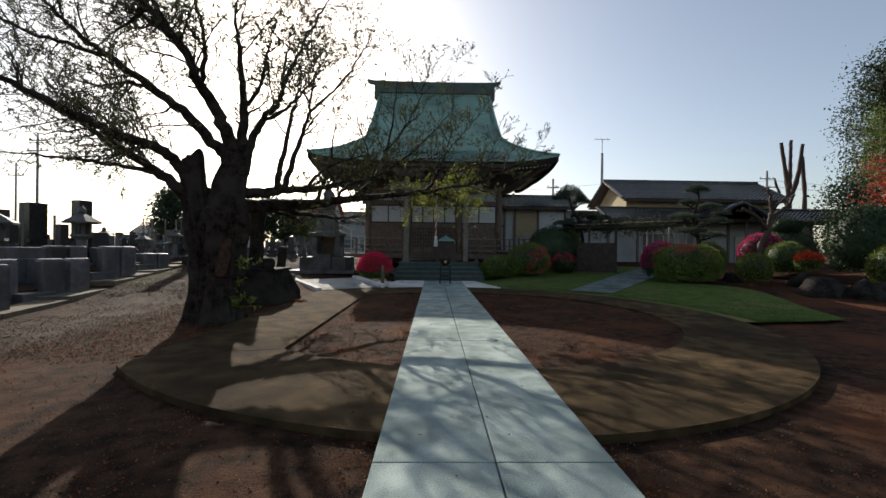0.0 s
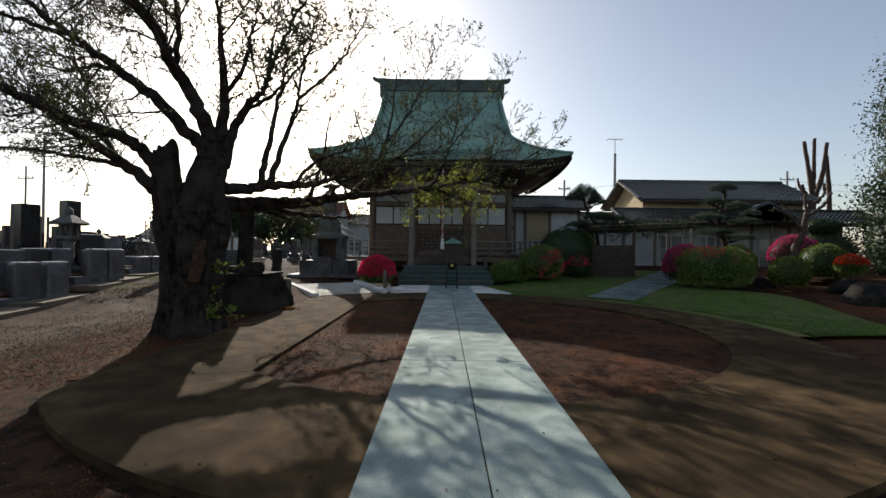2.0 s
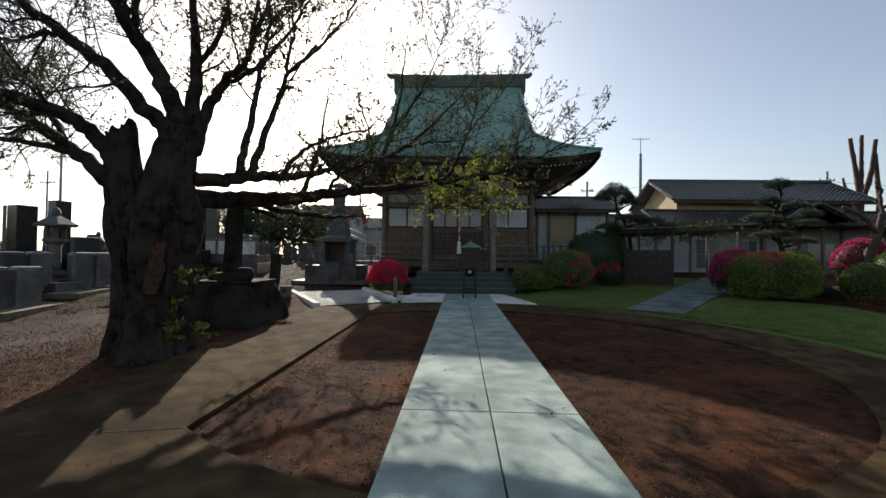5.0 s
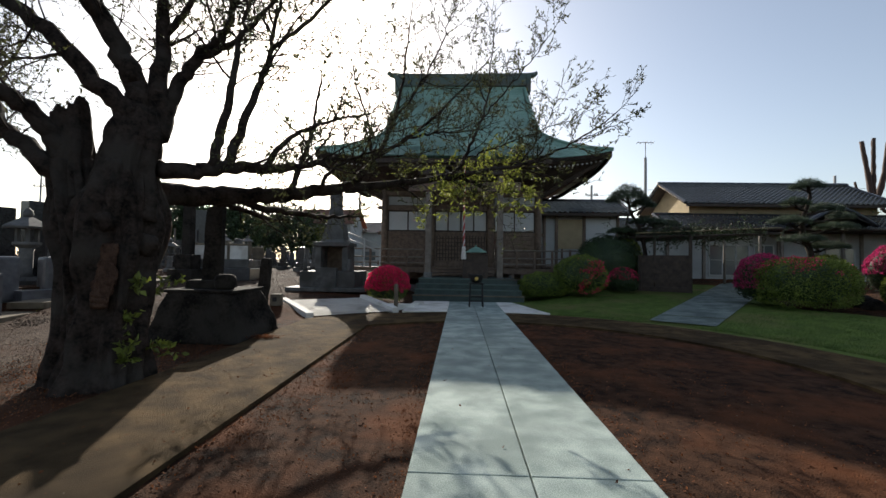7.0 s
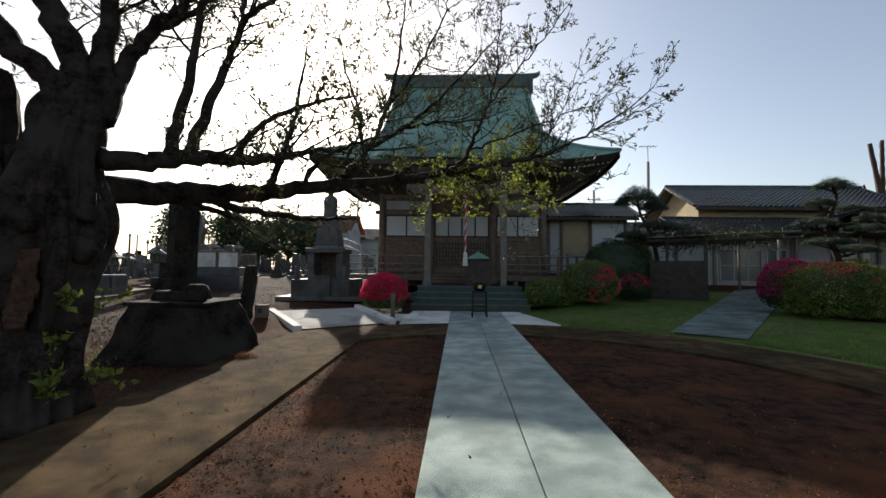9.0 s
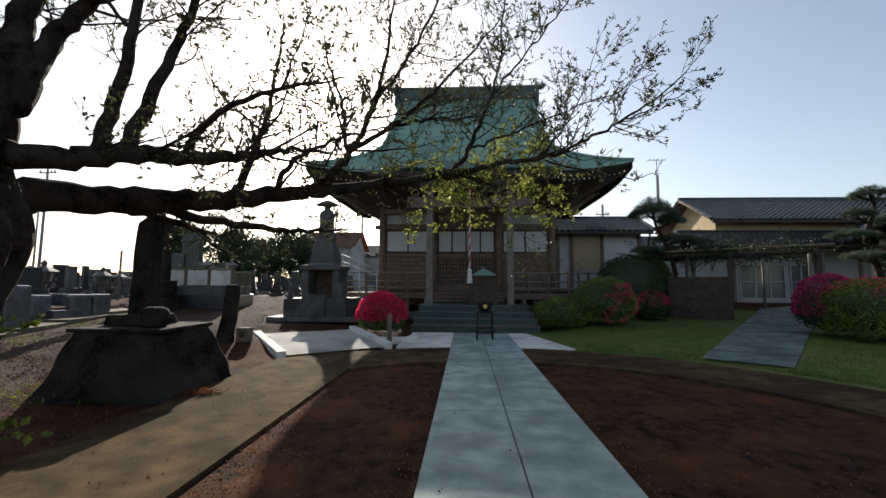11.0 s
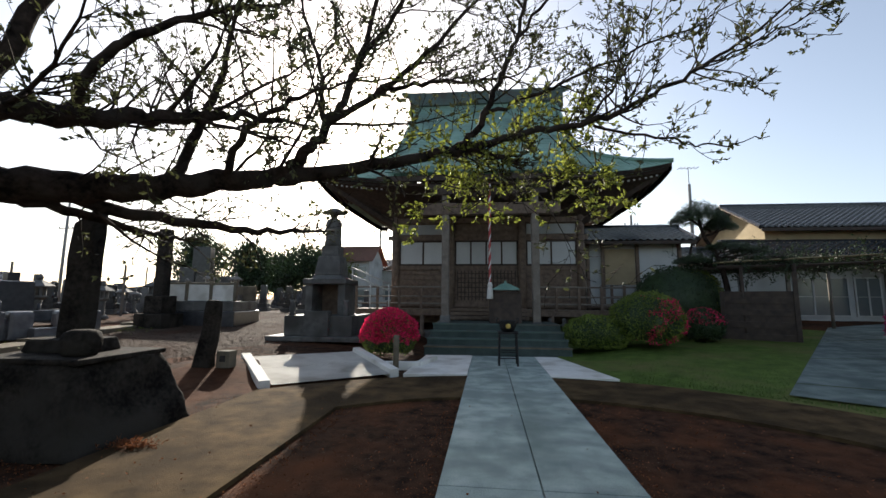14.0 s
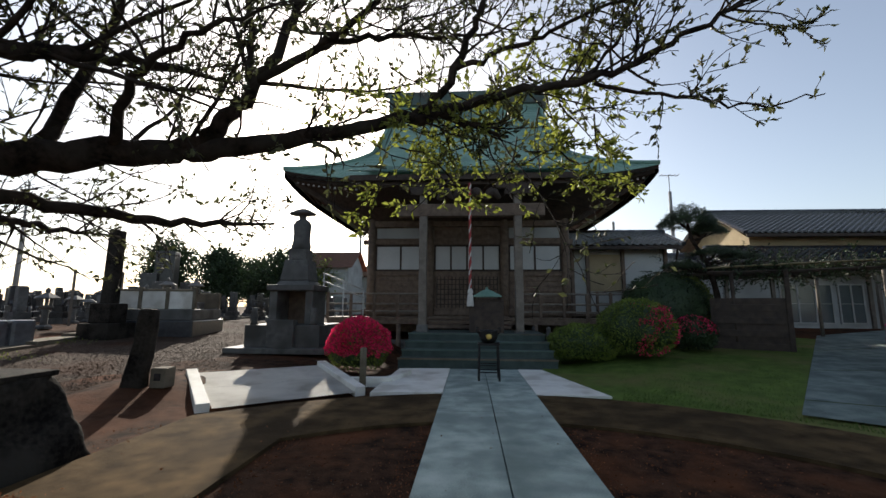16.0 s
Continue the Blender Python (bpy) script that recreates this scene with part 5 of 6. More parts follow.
# ---- clipped shrubs ----
def shrub(at, rx, ry, h, leaf, rnd, label, n=4500, flower=None, cover=None, nf=0, size=0.04, name="azalea_bush", square=2.0):
    """A clipped dome: solid heart in the dark leaf colour, a shell of leaves, and flowers where cover(direction) is
    true.
    """
    at = (at[0], at[1], at[2] + rise(at[0], at[1]))
    ob = thing(name, at, label, "bush")
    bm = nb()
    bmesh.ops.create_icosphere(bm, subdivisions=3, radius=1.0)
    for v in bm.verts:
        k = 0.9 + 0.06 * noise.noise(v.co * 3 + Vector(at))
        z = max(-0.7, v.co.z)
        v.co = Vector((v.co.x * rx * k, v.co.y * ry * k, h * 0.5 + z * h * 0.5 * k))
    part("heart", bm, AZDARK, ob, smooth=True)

    def spot():
        while True:
            d = Vector((rnd.gauss(0, 1), rnd.gauss(0, 1), rnd.gauss(0, 1))).normalized()
            if d.z > -0.75:
                break
        q = 1.0 / (abs(d.x) ** square + abs(d.y) ** square + abs(d.z) ** square) ** (1 / square)
        k = q * (0.93 + 0.07 * noise.noise(d * 3 + Vector(at)) + rnd.gauss(0, 0.025))
        return d, Vector((d.x * rx * k, d.y * ry * k, max(0.02, h * 0.5 + d.z * h * 0.5 * k)))
    leaves, petals = [], []
    for _ in range(n):
        d, p = spot()
        leaves.append((p, d))
    leaf_mesh("leaves", leaves, size, leaf, ob, rnd)
    if flower:
        while len(petals) < nf:
            d, p = spot()
            if cover(d, p):
                petals.append((p + d * 0.03, d))
        leaf_mesh("blossom", petals, size * 1.1, flower, ob, rnd, "dense red blossoms", long=1.0)
    return ob


def blotch(at, lim, scale=2.2):
    return lambda d, p: noise.noise(p * scale + Vector(at)) > lim


r2 = random.Random(21)
shrub((-2.6, 18.15, -0.12), 0.76, 0.76, 1.36, AZALEA, r2, "round azalea bush covered with bright crimson flowers", 3500, FLOWER, lambda d, p: d.z > -0.2 + 0.25 * noise.noise(d * 4), 11000, 0.036)
shrub((3.3, 20.2, -0.05), 1.0, 1.0, 1.1, AZALEA, r2, "low rounded green clipped bush by the steps", 6500)
shrub((4.65, 19.9, -0.05), 1.05, 1.05, 1.68, AZALEA, r2, "round clipped azalea dotted with red flowers", 7500, FLOWER, lambda d, p: noise.noise(p * 2.2 + Vector((3, 0, 1))) > 0.0 and d.z < 0.8 and d.x > -0.3, 2000)
shrub((6.5, 22.3, -0.05), 1.35, 1.2, 2.5, AZDARK, r2, "dark green clipped round shrub", 6000, name="round_shrub")
shrub((7.5, 22.6, -0.05), 0.75, 0.75, 2.35, YELLEAF, r2, "yellow-green clipped round shrub behind the fence", 3500, name="round_shrub")
shrub((6.75, 21.0, -0.05), 0.6, 0.6, 1.1, AZDARK, r2, "small azalea with pink flowers against the fence", 2500, FLOWER, lambda d, p: d.z > 0.1 and noise.noise(p * 3) > -0.2, 700)
shrub((10.35, 16.6, -0.05), 1.25, 1.15, 1.55, AZALEA, r2, "broad clipped green hedge mound with red-pink blossoms", 14000, FLOWER, lambda d, p: d.z > 0.35 and noise.noise(p * 1.6) > 0.1, 900, square=3.0)
shrub((9.75, 17.3, -0.05), 0.8, 0.8, 1.68, AZDARK, r2, "azalea mound with pink-magenta blossoms", 2500, PINKFL, lambda d, p: d.z > -0.3 and d.x < 0.6, 4200)
shrub((12.2, 17.9, -0.05), 0.75, 0.7, 1.6, YELLEAF, r2, "yellow-green clipped mound in the garden", 4000)
shrub((12.3, 15.4, -0.05), 0.6, 0.6, 1.2, YELLEAF, r2, "yellow-green clipped mound in the garden", 4000)
shrub((14.9, 16.9, -0.05), 0.85, 0.8, 1.55, AZALEA, r2, "clipped green mound in the garden", 4500)
shrub((14.8, 18.1, -0.05), 1.0, 0.8, 1.9, AZDARK, r2, "wide mound of magenta azalea flowers", 2500, PINKFL, lambda d, p: d.z > -0.1, 5200)
shrub((13.95, 14.9, 0.4), 0.42, 0.42, 0.75, AZALEA, r2, "small ball bush topped with coral-red flowers", 2500, CORALFL, lambda d, p: d.z > 0.15, 1800)
shrub((16.3, 18.6, -0.05), 1.3, 1.2, 2.05, AZDARK, r2, "dark clipped layered shrub", 4500, name="round_shrub")
shrub((16.25, 18.5, 1.75), 0.62, 0.62, 0.75, AZDARK, r2, "dark clipped ball top of a layered shrub", 2500, name="round_shrub")
shrub((16.0, 14.6, -0.05), 1.3, 1.3, 2.9, AZDARK, r2, "tall dark evergreen shrub", 6000, name="evergreen_shrub", size=0.06)
shrub((15.6, 13.2, -0.05), 1.0, 0.9, 1.6, YELLEAF, r2, "bright yellow-green leafy shrub beside the rocks", 4000, name="leafy_shrub", size=0.05)
shrub((18.0, 14.3, -0.05), 1.5, 1.4, 3.7, YELLEAF, r2, "tall yellow-green leafy shrub", 5000, name="leafy_shrub", size=0.06)

# ---- fence, trellis, garden trees ----
fence = thing("garden_fence", (0, 0, 0), "brown slatted wooden fence panel between dark posts", "fence")
fa, fb = Vector((7.7, 21.65)), Vector((9.3, 20.7))
fang = math.atan2(fb.y - fa.y, fb.x - fa.x)
flen = (fb - fa).length
fz = rise(8.5, 21.2) - 0.08
for k in range(8):
    bm = nb()
    o = 0.012 if k % 2 else -0.012
    box(bm, 0.06, flen - 0.06, o - 0.014, o + 0.014, 0.08 + k * 0.19, 0.08 + k * 0.19 + 0.2, 0.006, Matrix.Translation((fa.x, fa.y, fz)) @ Matrix.Rotation(fang, 4, "Z"))
    part("slat", bm, DARKWOOD, fence)
for x, h in ((0, 1.62), (flen, 2.2)):
    bm = nb()
    box(bm, x - 0.06, x + 0.06, -0.06, 0.06, -0.1, h, 0.01, Matrix.Translation((fa.x, fa.y, fz)) @ Matrix.Rotation(fang, 4, "Z"))
    part("post", bm, DARKWOOD, fence)

trellis = thing("wisteria_trellis", (0, 0, 0), "wisteria trellis of poles with bare tangled vines", "trellis")
for x, y in ((8.2, 21.4), (9.35, 20.75), (12.2, 20.9), (8.6, 24.2), (12.6, 23.8)):
    bm = nb()
    z = rise(x, y) - 0.1
    tube(bm, [(x, y, z), (x, y, 2.75)], 0.055, 8)
    part("post", bm, GREYWOOD if x > 12 else DARKWOOD, trellis, smooth=True)
for k in range(5):
    bm = nb()
    y = 20.7 + k * 0.85
    tube(bm, [(7.3, y + 0.35, 2.68), (9.8, y + 0.1, 2.72), (12.9, y, 2.86)], 0.035, 6)
    part("beam", bm, DARKWOOD, trellis, smooth=True)
for k in range(14):
    bm = nb()
    x = 7.6 + k * 0.39
    tube(bm, [(x, 20.45, 2.80 + 0.02 * k), (x + 0.1, 24.4, 3.0 + 0.02 * k)], 0.024, 6)
    part("cane", bm, BAMBOO, trellis, smooth=True)
r3 = random.Random(5)
wood, leaves = [], []
for k in range(240):
    p = Vector((r3.uniform(7.4, 12.7), r3.uniform(20.6, 24.2), r3.uniform(2.65, 2.95)))
    shoot(wood, leaves, p, Vector((r3.gauss(0, 1), r3.gauss(0, 0.7), r3.gauss(0.1, 0.2))).normalized(), r3.uniform(0.6, 1.3), 0.013, r3, 0.85, 2, 0.0)
for k in range(14):
    p = Vector((8.3 + k * 0.3, 20.5, 2.95))
    shoot(wood, leaves, p, Vector((0.25, -0.1, 1)).normalized(), r3.uniform(0.25, 0.45), 0.012, r3, 0.1, 3, 0.2)
wood_part("vine", wood, BARK, trellis, "tangled bare wisteria stems")
leaf_mesh("leaves", leaves, 0.05, AZDARK, trellis, r3)


def needle_pad(parent, c, rx, ry, h, n, rnd, mat=NEEDLE):
    """A flat cloud of needle tufts."""
    vs, fs = [], []
    for _ in range(n):
        a, r = rnd.uniform(0, 2 * math.pi), math.sqrt(rnd.random())
        k = 0.8 + 0.25 * noise.noise(Vector((math.cos(a) * 2, math.sin(a) * 2, c[2])))
        p = Vector((c[0] + rx * k * r * math.cos(a), c[1] + ry * k * r * math.sin(a), c[2] + h * (1 - r * r) * rnd.uniform(0.2, 1.0) + rnd.gauss(0, 0.03)))
        for _ in range(7):
            d = Vector((rnd.gauss(0, 1), rnd.gauss(0, 1), rnd.gauss(0.5, 0.7))).normalized() * rnd.uniform(0.08, 0.16)
            s = d.orthogonal().normalized() * 0.006
            i = len(vs)
            vs += [p - s, p + s, p + d]
            fs.append((i, i + 1, i + 2))
    me = bpy.data.meshes.new("needles")
    me.from_pydata([tuple(v) for v in vs], [], fs)
    me.materials.append(mat)
    ob = new("needle_pad", me)
    ob.parent = parent
    return ob


def pine(at, trunk, pads, label, rnd):
    ob = thing("pine_tree", at, label, "tree")
    pts, rad = spline(trunk, 8)
    wood = [(pts, rad, 8)]
    for c, rx, ry, h, n in pads:
        near = min(pts, key=lambda q: (q - Vector(c)).length + abs(q.z - c[2] + 0.25))
        mid = near.lerp(Vector(c), 0.55) + Vector((0, 0, -0.06))
        wood.append(([near, mid, Vector(c)], [0.05, 0.04, 0.015], 6))
        for _ in range(8):
            a = rnd.uniform(0, 6.28)
            wood.append(([mid, Vector(c) + Vector((rx * 0.7 * math.cos(a), ry * 0.7 * math.sin(a), h * 0.3))], [0.018, 0.006], 4))
    wood_part("trunk", wood, BARK, ob)
    for c, rx, ry, h, n in pads:
        needle_pad(ob, c, rx, ry, h, n, rnd)
    return ob


pz = rise(11.8, 18.0) - 0.08
pine((11.85, 18.2, pz), [(0, 0, 0, 0.12), (0.15, 0, 1.4, 0.1), (-0.1, 0.1, 2.6, 0.08), (0.1, 0, 3.6, 0.05), (0, 0, 4.05, 0.03)],
     [((0, 0, 3.95), 0.62, 0.6, 0.3, 700), ((-0.5, -0.1, 3.35), 0.55, 0.5, 0.22, 500), ((0.65, 0.1, 3.2), 0.7, 0.5, 0.22, 600), ((-0.75, -0.2, 2.72), 0.75, 0.6, 0.22, 700), ((0.8, -0.2, 2.55), 0.75, 0.6, 0.2, 700), ((-0.5, -0.4, 2.1), 0.85, 0.6, 0.2, 800), ((0.7, 0, 1.9), 0.8, 0.6, 0.2, 700), ((1.3, 0.2, 2.95), 0.5, 0.4, 0.2, 300)],
     "cloud-pruned garden pine with layered needle pads", r3)
pz = rise(7.6, 22) - 0.08
pine((7.8, 22.0, pz), [(0, 0, 0, 0.12), (0.3, 0, 1.2, 0.1), (0.1, 0, 2.6, 0.08), (-0.35, 0, 3.5, 0.06), (-0.5, 0, 4.25, 0.03)],
     [((-0.5, 0, 4.0), 1.1, 1.0, 0.75, 2200), ((0.15, 0, 3.75), 0.7, 0.6, 0.4, 800), ((0.35, 0, 3.05), 0.9, 0.7, 0.25, 800), ((1.2, 0.2, 2.95), 0.8, 0.6, 0.22, 600), ((-0.7, 0.1, 2.6), 0.7, 0.6, 0.25, 600)],
     "small black pine with a spreading flat crown", r3)

# bare pruned crape myrtle
mz = rise(13.15, 16.6) - 0.08
myrtle = thing("pruned_tree", (13.1, 16.6, mz), "bare knobbly pruned garden tree, slanting trunk", "tree")
wood, leaves = [], []
for ctrl in ([(0, 0, 0, 0.13), (0.35, 0, 1.2, 0.12), (0.75, 0, 2.2, 0.10), (0.85, 0, 2.8, 0.09)], [(0.7, 0, 2.1, 0.07), (0.2, 0, 2.7, 0.06), (-0.3, 0.1, 3.0, 0.05)], [(0.85, 0, 2.7, 0.07), (1.5, 0, 3.1, 0.06), (1.9, 0.1, 3.6, 0.05)], [(0.85, 0, 2.7, 0.07), (0.9, 0.1, 3.4, 0.06), (0.7, 0, 3.9, 0.05)], [(0.9, 0, 3.0, 0.06), (1.3, -0.2, 3.5, 0.05), (1.3, -0.2, 3.9, 0.05)]):
    grow(wood, leaves, ctrl, r3, 3.5, 0.5, 0.1, 1, 0.2)
wood_part("trunk", wood, BAREWOOD, myrtle, "reddish smooth bare wood")
leaf_mesh("leaves", leaves, 0.04, LEAFDIM, myrtle, r3)

# tall cut-back trunk behind the house
stump = thing("topped_tree", (37.2, 42, 0.7), "tall bare tree cut back to thick stubs", "tree")
wood = []
for ctrl in ([(0, 0, -0.5, 0.75), (-0.1, 0, 5, 0.65), (0.0, 0, 7, 0.6)], [(-0.1, 0, 6.5, 0.5), (-0.5, 0, 9, 0.42), (-1.2, 0, 12.3, 0.34)], [(0, 0, 7.5, 0.42), (0.05, 0, 10, 0.36), (0.1, 0, 12.6, 0.3)], [(0.2, 0, 6.5, 0.5), (1.1, 0, 9, 0.45), (1.7, 0, 12.2, 0.36)], [(-0.2, 0, 5.5, 0.3), (-1.6, 0, 7.5, 0.24), (-2.0, 0, 8.6, 0.2)], [(1.9, 0.5, -0.5, 0.5), (2.6, 0.5, 6, 0.45), (2.2, 0.5, 11, 0.36)]):
    pts, rad = spline([(x * 0.8, y, z, r * 0.46) for x, y, z, r in ctrl], 6)
    wood.append((pts, rad, 12))
wood_part("trunk", wood, BAREWOOD, stump, "brown stripped trunk and stubs", 0.06)


def broadleaf(at, h, spread, rnd, mat, n, size, label, name="leafy_tree", bare=0.3, sticks=16):
    """A trunk with limbs and an uneven crown of leaf clumps."""
    ob = thing(name, at, label, "tree")
    wood, places = [], []
    pts, rad = spline([(0, 0, -0.3, 0.035 * h), (0.02 * h, 0, h * 0.4, 0.026 * h), (-0.02 * h, 0, h * 0.75, 0.014 * h), (0, 0, h * 0.95, 0.004 * h)], 6)
    wood.append((pts, rad, 8))
    tips = []
    for k in range(sticks):
        f = bare + (0.95 - bare) * (k + 0.5) / sticks
        a = k * 2.4 + rnd.random()
        base = Vector((0, 0, h * f * 0.92))
        reach = spread * (1.0 - 0.75 * abs(f - 0.55) / 0.55) * rnd.uniform(0.7, 1.15)
        tip = base + Vector((math.cos(a) * reach, math.sin(a) * reach, h * 0.08))
        mid = base.lerp(tip, 0.5) + Vector((0, 0, h * 0.03))
        wood.append(([base, mid, tip], [0.012 * h, 0.008 * h, 0.003 * h], 5))
        tips += [tip, mid, base.lerp(tip, 0.75)]
    tips.append(Vector((0, 0, h * 0.97)))
    for _ in range(n):
        c = rnd.choice(tips)
        s = spread * 0.26
        places.append((c + Vector((rnd.gauss(0, s), rnd.gauss(0, s), rnd.gauss(0, s * 0.7))), None))
    wood_part("trunk", wood, BARK, ob)
    leaf_mesh("crown", places, size, mat, ob, rnd)
    return ob


broadleaf((20.4, 17.0, 0.4), 5.6, 1.6, r3, MAPLE, 4600, 0.075, "red-leaved maple tree over the garden", "maple_tree", 0.35)
broadleaf((31.2, 27.5, 0.5), 15.5, 2.4, r3, AZDARK, 12000, 0.11, "tall thin dark evergreen tree", "evergreen_tree", 0.3, 24)
broadleaf((35.0, 27.0, 0.5), 13.5, 3.6, r3, AZDARK, 16000, 0.13, "tall dark evergreen tree", "evergreen_tree", 0.15, 24)
broadleaf((23.8, 22.5, 0.5), 5.2, 1.9, r3, AZDARK, 6000, 0.1, "dense dark evergreen garden tree", "evergreen_tree", 0.05, 20)
broadleaf((24.8, 20.0, 0.5), 6.5, 2.2, r3, AZDARK, 7000, 0.1, "dense dark evergreen garden tree", "evergreen_tree", 0.1, 20)
broadleaf((22.5, 15.5, 0.5), 7.5, 2.6, r3, AZDARK, 8000, 0.1, "dense dark evergreen garden tree", "evergreen_tree", 0.1, 20)
# bamboo grove
for k in range(9):
    x, y = 27.8 + 0.7 * (k % 5) + r3.uniform(-0.3, 0.3), 25.0 + 1.4 * (k // 5) + r3.uniform(-0.4, 0.4)
    h = r3.uniform(8.0, 11.0)
    b = thing("bamboo", (x, y, 0.5), "tall leafy bamboo culm leaning lightly", "bamboo", "bamboo grove")
    dx = r3.uniform(-1.3, 0.9)
    pts, rad = spline([(0, 0, 0, 0.05), (dx * 0.15, 0, h * 0.5, 0.04), (dx, r3.uniform(-0.5, 0.5), h, 0.008)], 8)
    wood_part("culm", [(pts, rad, 6)], BAMBOO, b)
    places = []
    for _ in range(1300):
        f = r3.uniform(0.3, 1.0)
        c = pts[min(len(pts) - 1, int(f * len(pts)))]
        places.append((c + Vector((r3.gauss(0, 0.45), r3.gauss(0, 0.45), r3.gauss(0, 0.35))), Vector((0, 0, -0.6))))
    leaf_mesh("foliage", places, 0.07, AZDARK if k % 2 else AZALEA, b, r3, long=3.0)


def rock(at, sx, sy, sz, seed, label="rounded dark garden rock"):
    bm = nb()
    bmesh.ops.create_icosphere(bm, subdivisions=3, radius=1.0)
    for v in bm.verts:
        k = 1 + 0.3 * noise.noise(v.co * 1.3 + Vector((seed, 0, 0))) + 0.1 * noise.noise(v.co * 4 + Vector((seed, 3, 0)))
        v.co = Vector((v.co.x * sx * k, v.co.y * sy * k, max(-0.2, v.co.z) * sz * k))
    ob = part("garden_rock", bm, ROCK, None, smooth=True)
    ob.matrix_basis = pose(at[0], at[1], at[2] + rise(at[0], at[1]))
    tagged(ob, label, "rock", "garden rocks")


for k, (x, y, s) in enumerate(((13.6, 14.6, 0.55), (12.7, 13.1, 0.7), (13.6, 12.6, 0.6), (14.7, 12.6, 0.75), (13.2, 13.9, 0.4), (12.6, 17.0, 0.4), (12.3, 16.4, 0.35), (15.6, 12.2, 0.5))):
    rock((x, y, -0.1), s, s * 0.8, s * 0.85, k * 3.7)


# ---- stone lanterns and graves ----
def stone_lantern(at, h, label, turn=0):
    ob = thing("stone_lantern", at, label, "stone lantern", "stone lanterns", turn=turn)
    k = h / 2.4
    for nm, prof, seg in (("foot", [(0.42, 0), (0.42, 0.12), (0.3, 0.24)], 6), ("shaft", [(0.2, 0.22), (0.16, 0.4), (0.16, 1.0), (0.2, 1.15)], 12), ("platform", [(0.2, 1.12), (0.38, 1.24), (0.38, 1.32)], 6), ("roof", [(0.62, 1.74), (0.64, 1.8), (0.35, 1.98), (0.14, 2.1)], 6), ("finial", [(0.1, 2.1), (0.14, 2.2), (0.1, 2.32), (0.0, 2.42)], 10)):
        bm = nb()
        lathe(bm, [(r * k, z * k) for r, z in prof], seg)
        part(nm, bm, GRANITE, ob, smooth=nm in ("shaft", "finial"))
    for a in range(6):
        bm = nb()
        t = radians(60 * a)
        box(bm, -0.045 * k, 0.045 * k, -0.05 * k, 0.05 * k, 1.3 * k, 1.76 * k, 0.01, Matrix.Translation((0.25 * k * math.cos(t), 0.25 * k * math.sin(t), 0)) @ Matrix.Rotation(t, 4, "Z"))
        part("light_box_post", bm, GRANITE, ob)
    return ob


def gravestone(at, w, h, mat, turn, label, tiers=2, round_top=False):
    ob = thing("gravestone", at, label, "gravestone", "graves", turn=turn)
    z = -0.1
    for k in range(tiers):
        s = w * (2.3 - 0.55 * k)
        bm = nb()
        box(bm, -s / 2, s / 2, -s / 2, s / 2, z, z + 0.28, 0.015)
        part("tier", bm, GRANITE if k == 0 else mat, ob)
        z += 0.28
    bm = nb()
    if round_top:
        box(bm, -w * 0.75, w * 0.75, -w * 0.25, w * 0.25, z, z + h, 0.05, top=(0.92, 0.9))
    else:
        box(bm, -w / 2, w / 2, -w / 2, w / 2, z, z + h, 0.02)
    part("headstone", bm, mat, ob)
    for x in (-w * 0.7, w * 0.7):
        bm = nb()
        lathe(bm, [(0.05, z - 0.02), (0.06, z + 0.08), (0.045, z + 0.26)], 6, (x, -w * 0.75, 0))
        part("flower_holder", bm, mat, ob, smooth=True)
    return ob


def enclosure(at, w, d, h, turn, mat, label):
    """Kerb walls and entrance posts of a family plot."""
    ob = thing("grave_enclosure", at, label, "grave plot", "grave plots", turn=turn)
    for a in ((-w / 2, w / 2, d / 2 - 0.15, d / 2, h), (-w / 2, -w / 2 + 0.15, -d / 2, d / 2 - 0.155, h), (w / 2 - 0.15, w / 2, -d / 2, d / 2 - 0.155, h), (-w / 2 + 0.155, -0.4, -d / 2, -d / 2 + 0.2, h * 0.75), (0.4, w / 2 - 0.155, -d / 2, -d / 2 + 0.2, h * 0.75)):
        bm = nb()
        box(bm, a[0], a[1], a[2], a[3], -0.15, a[4], 0.03)
        part("kerb_wall", bm, mat, ob)
    for x in (-w / 2 + 0.28, -0.52, 0.52, w / 2 - 0.28):
        bm = nb()
        box(bm, x - 0.27, x + 0.27, -d / 2 - 0.1, -d / 2 + 0.3, -0.15, h * 1.06, 0.09)
        part("corner_post", bm, mat, ob)
    bm = nb()
    box(bm, -w / 2 + 0.1, w / 2 - 0.1, -d / 2 + 0.1, d / 2 - 0.1, -0.15, 0.22)
    part("bed", bm, GRAVEL, ob)
    bm = nb()
    box(bm, -0.38, 0.38, -d / 2 - 0.45, -d / 2 + 0.05, -0.15, 0.17, 0.02)
    part("doorstep", bm, mat, ob)
    return ob


r4 = random.Random(11)
TURN_G = 73.0                     # plots face the yard
# front row along the kerb
front = [(-11.0, 8.4, 2.6), (-12.0, 11.5, 2.9), (-12.9, 14.7, 2.8), (-13.9, 18.2, 2.8)]
for k, (x, y, w) in enumerate(front):
    enclosure((x, y, rise(x, y)), w, 2.6, 1.0 if k < 3 else 0.6, TURN_G, PLOTSTONE, "family grave plot with rounded stone kerb walls")
stone_lantern((-13.1, 12.4, rise(-13, 12.4) + 0.2), 2.35, "squat granite lantern in a grave plot")
stone_lantern((-13.0, 15.4, rise(-13, 15.4) + 0.2), 2.3, "squat granite lantern in a grave plot", 20)
stone_lantern((-12.3, 9.4, 0.2), 2.3, "squat granite lantern in a grave plot", 10)
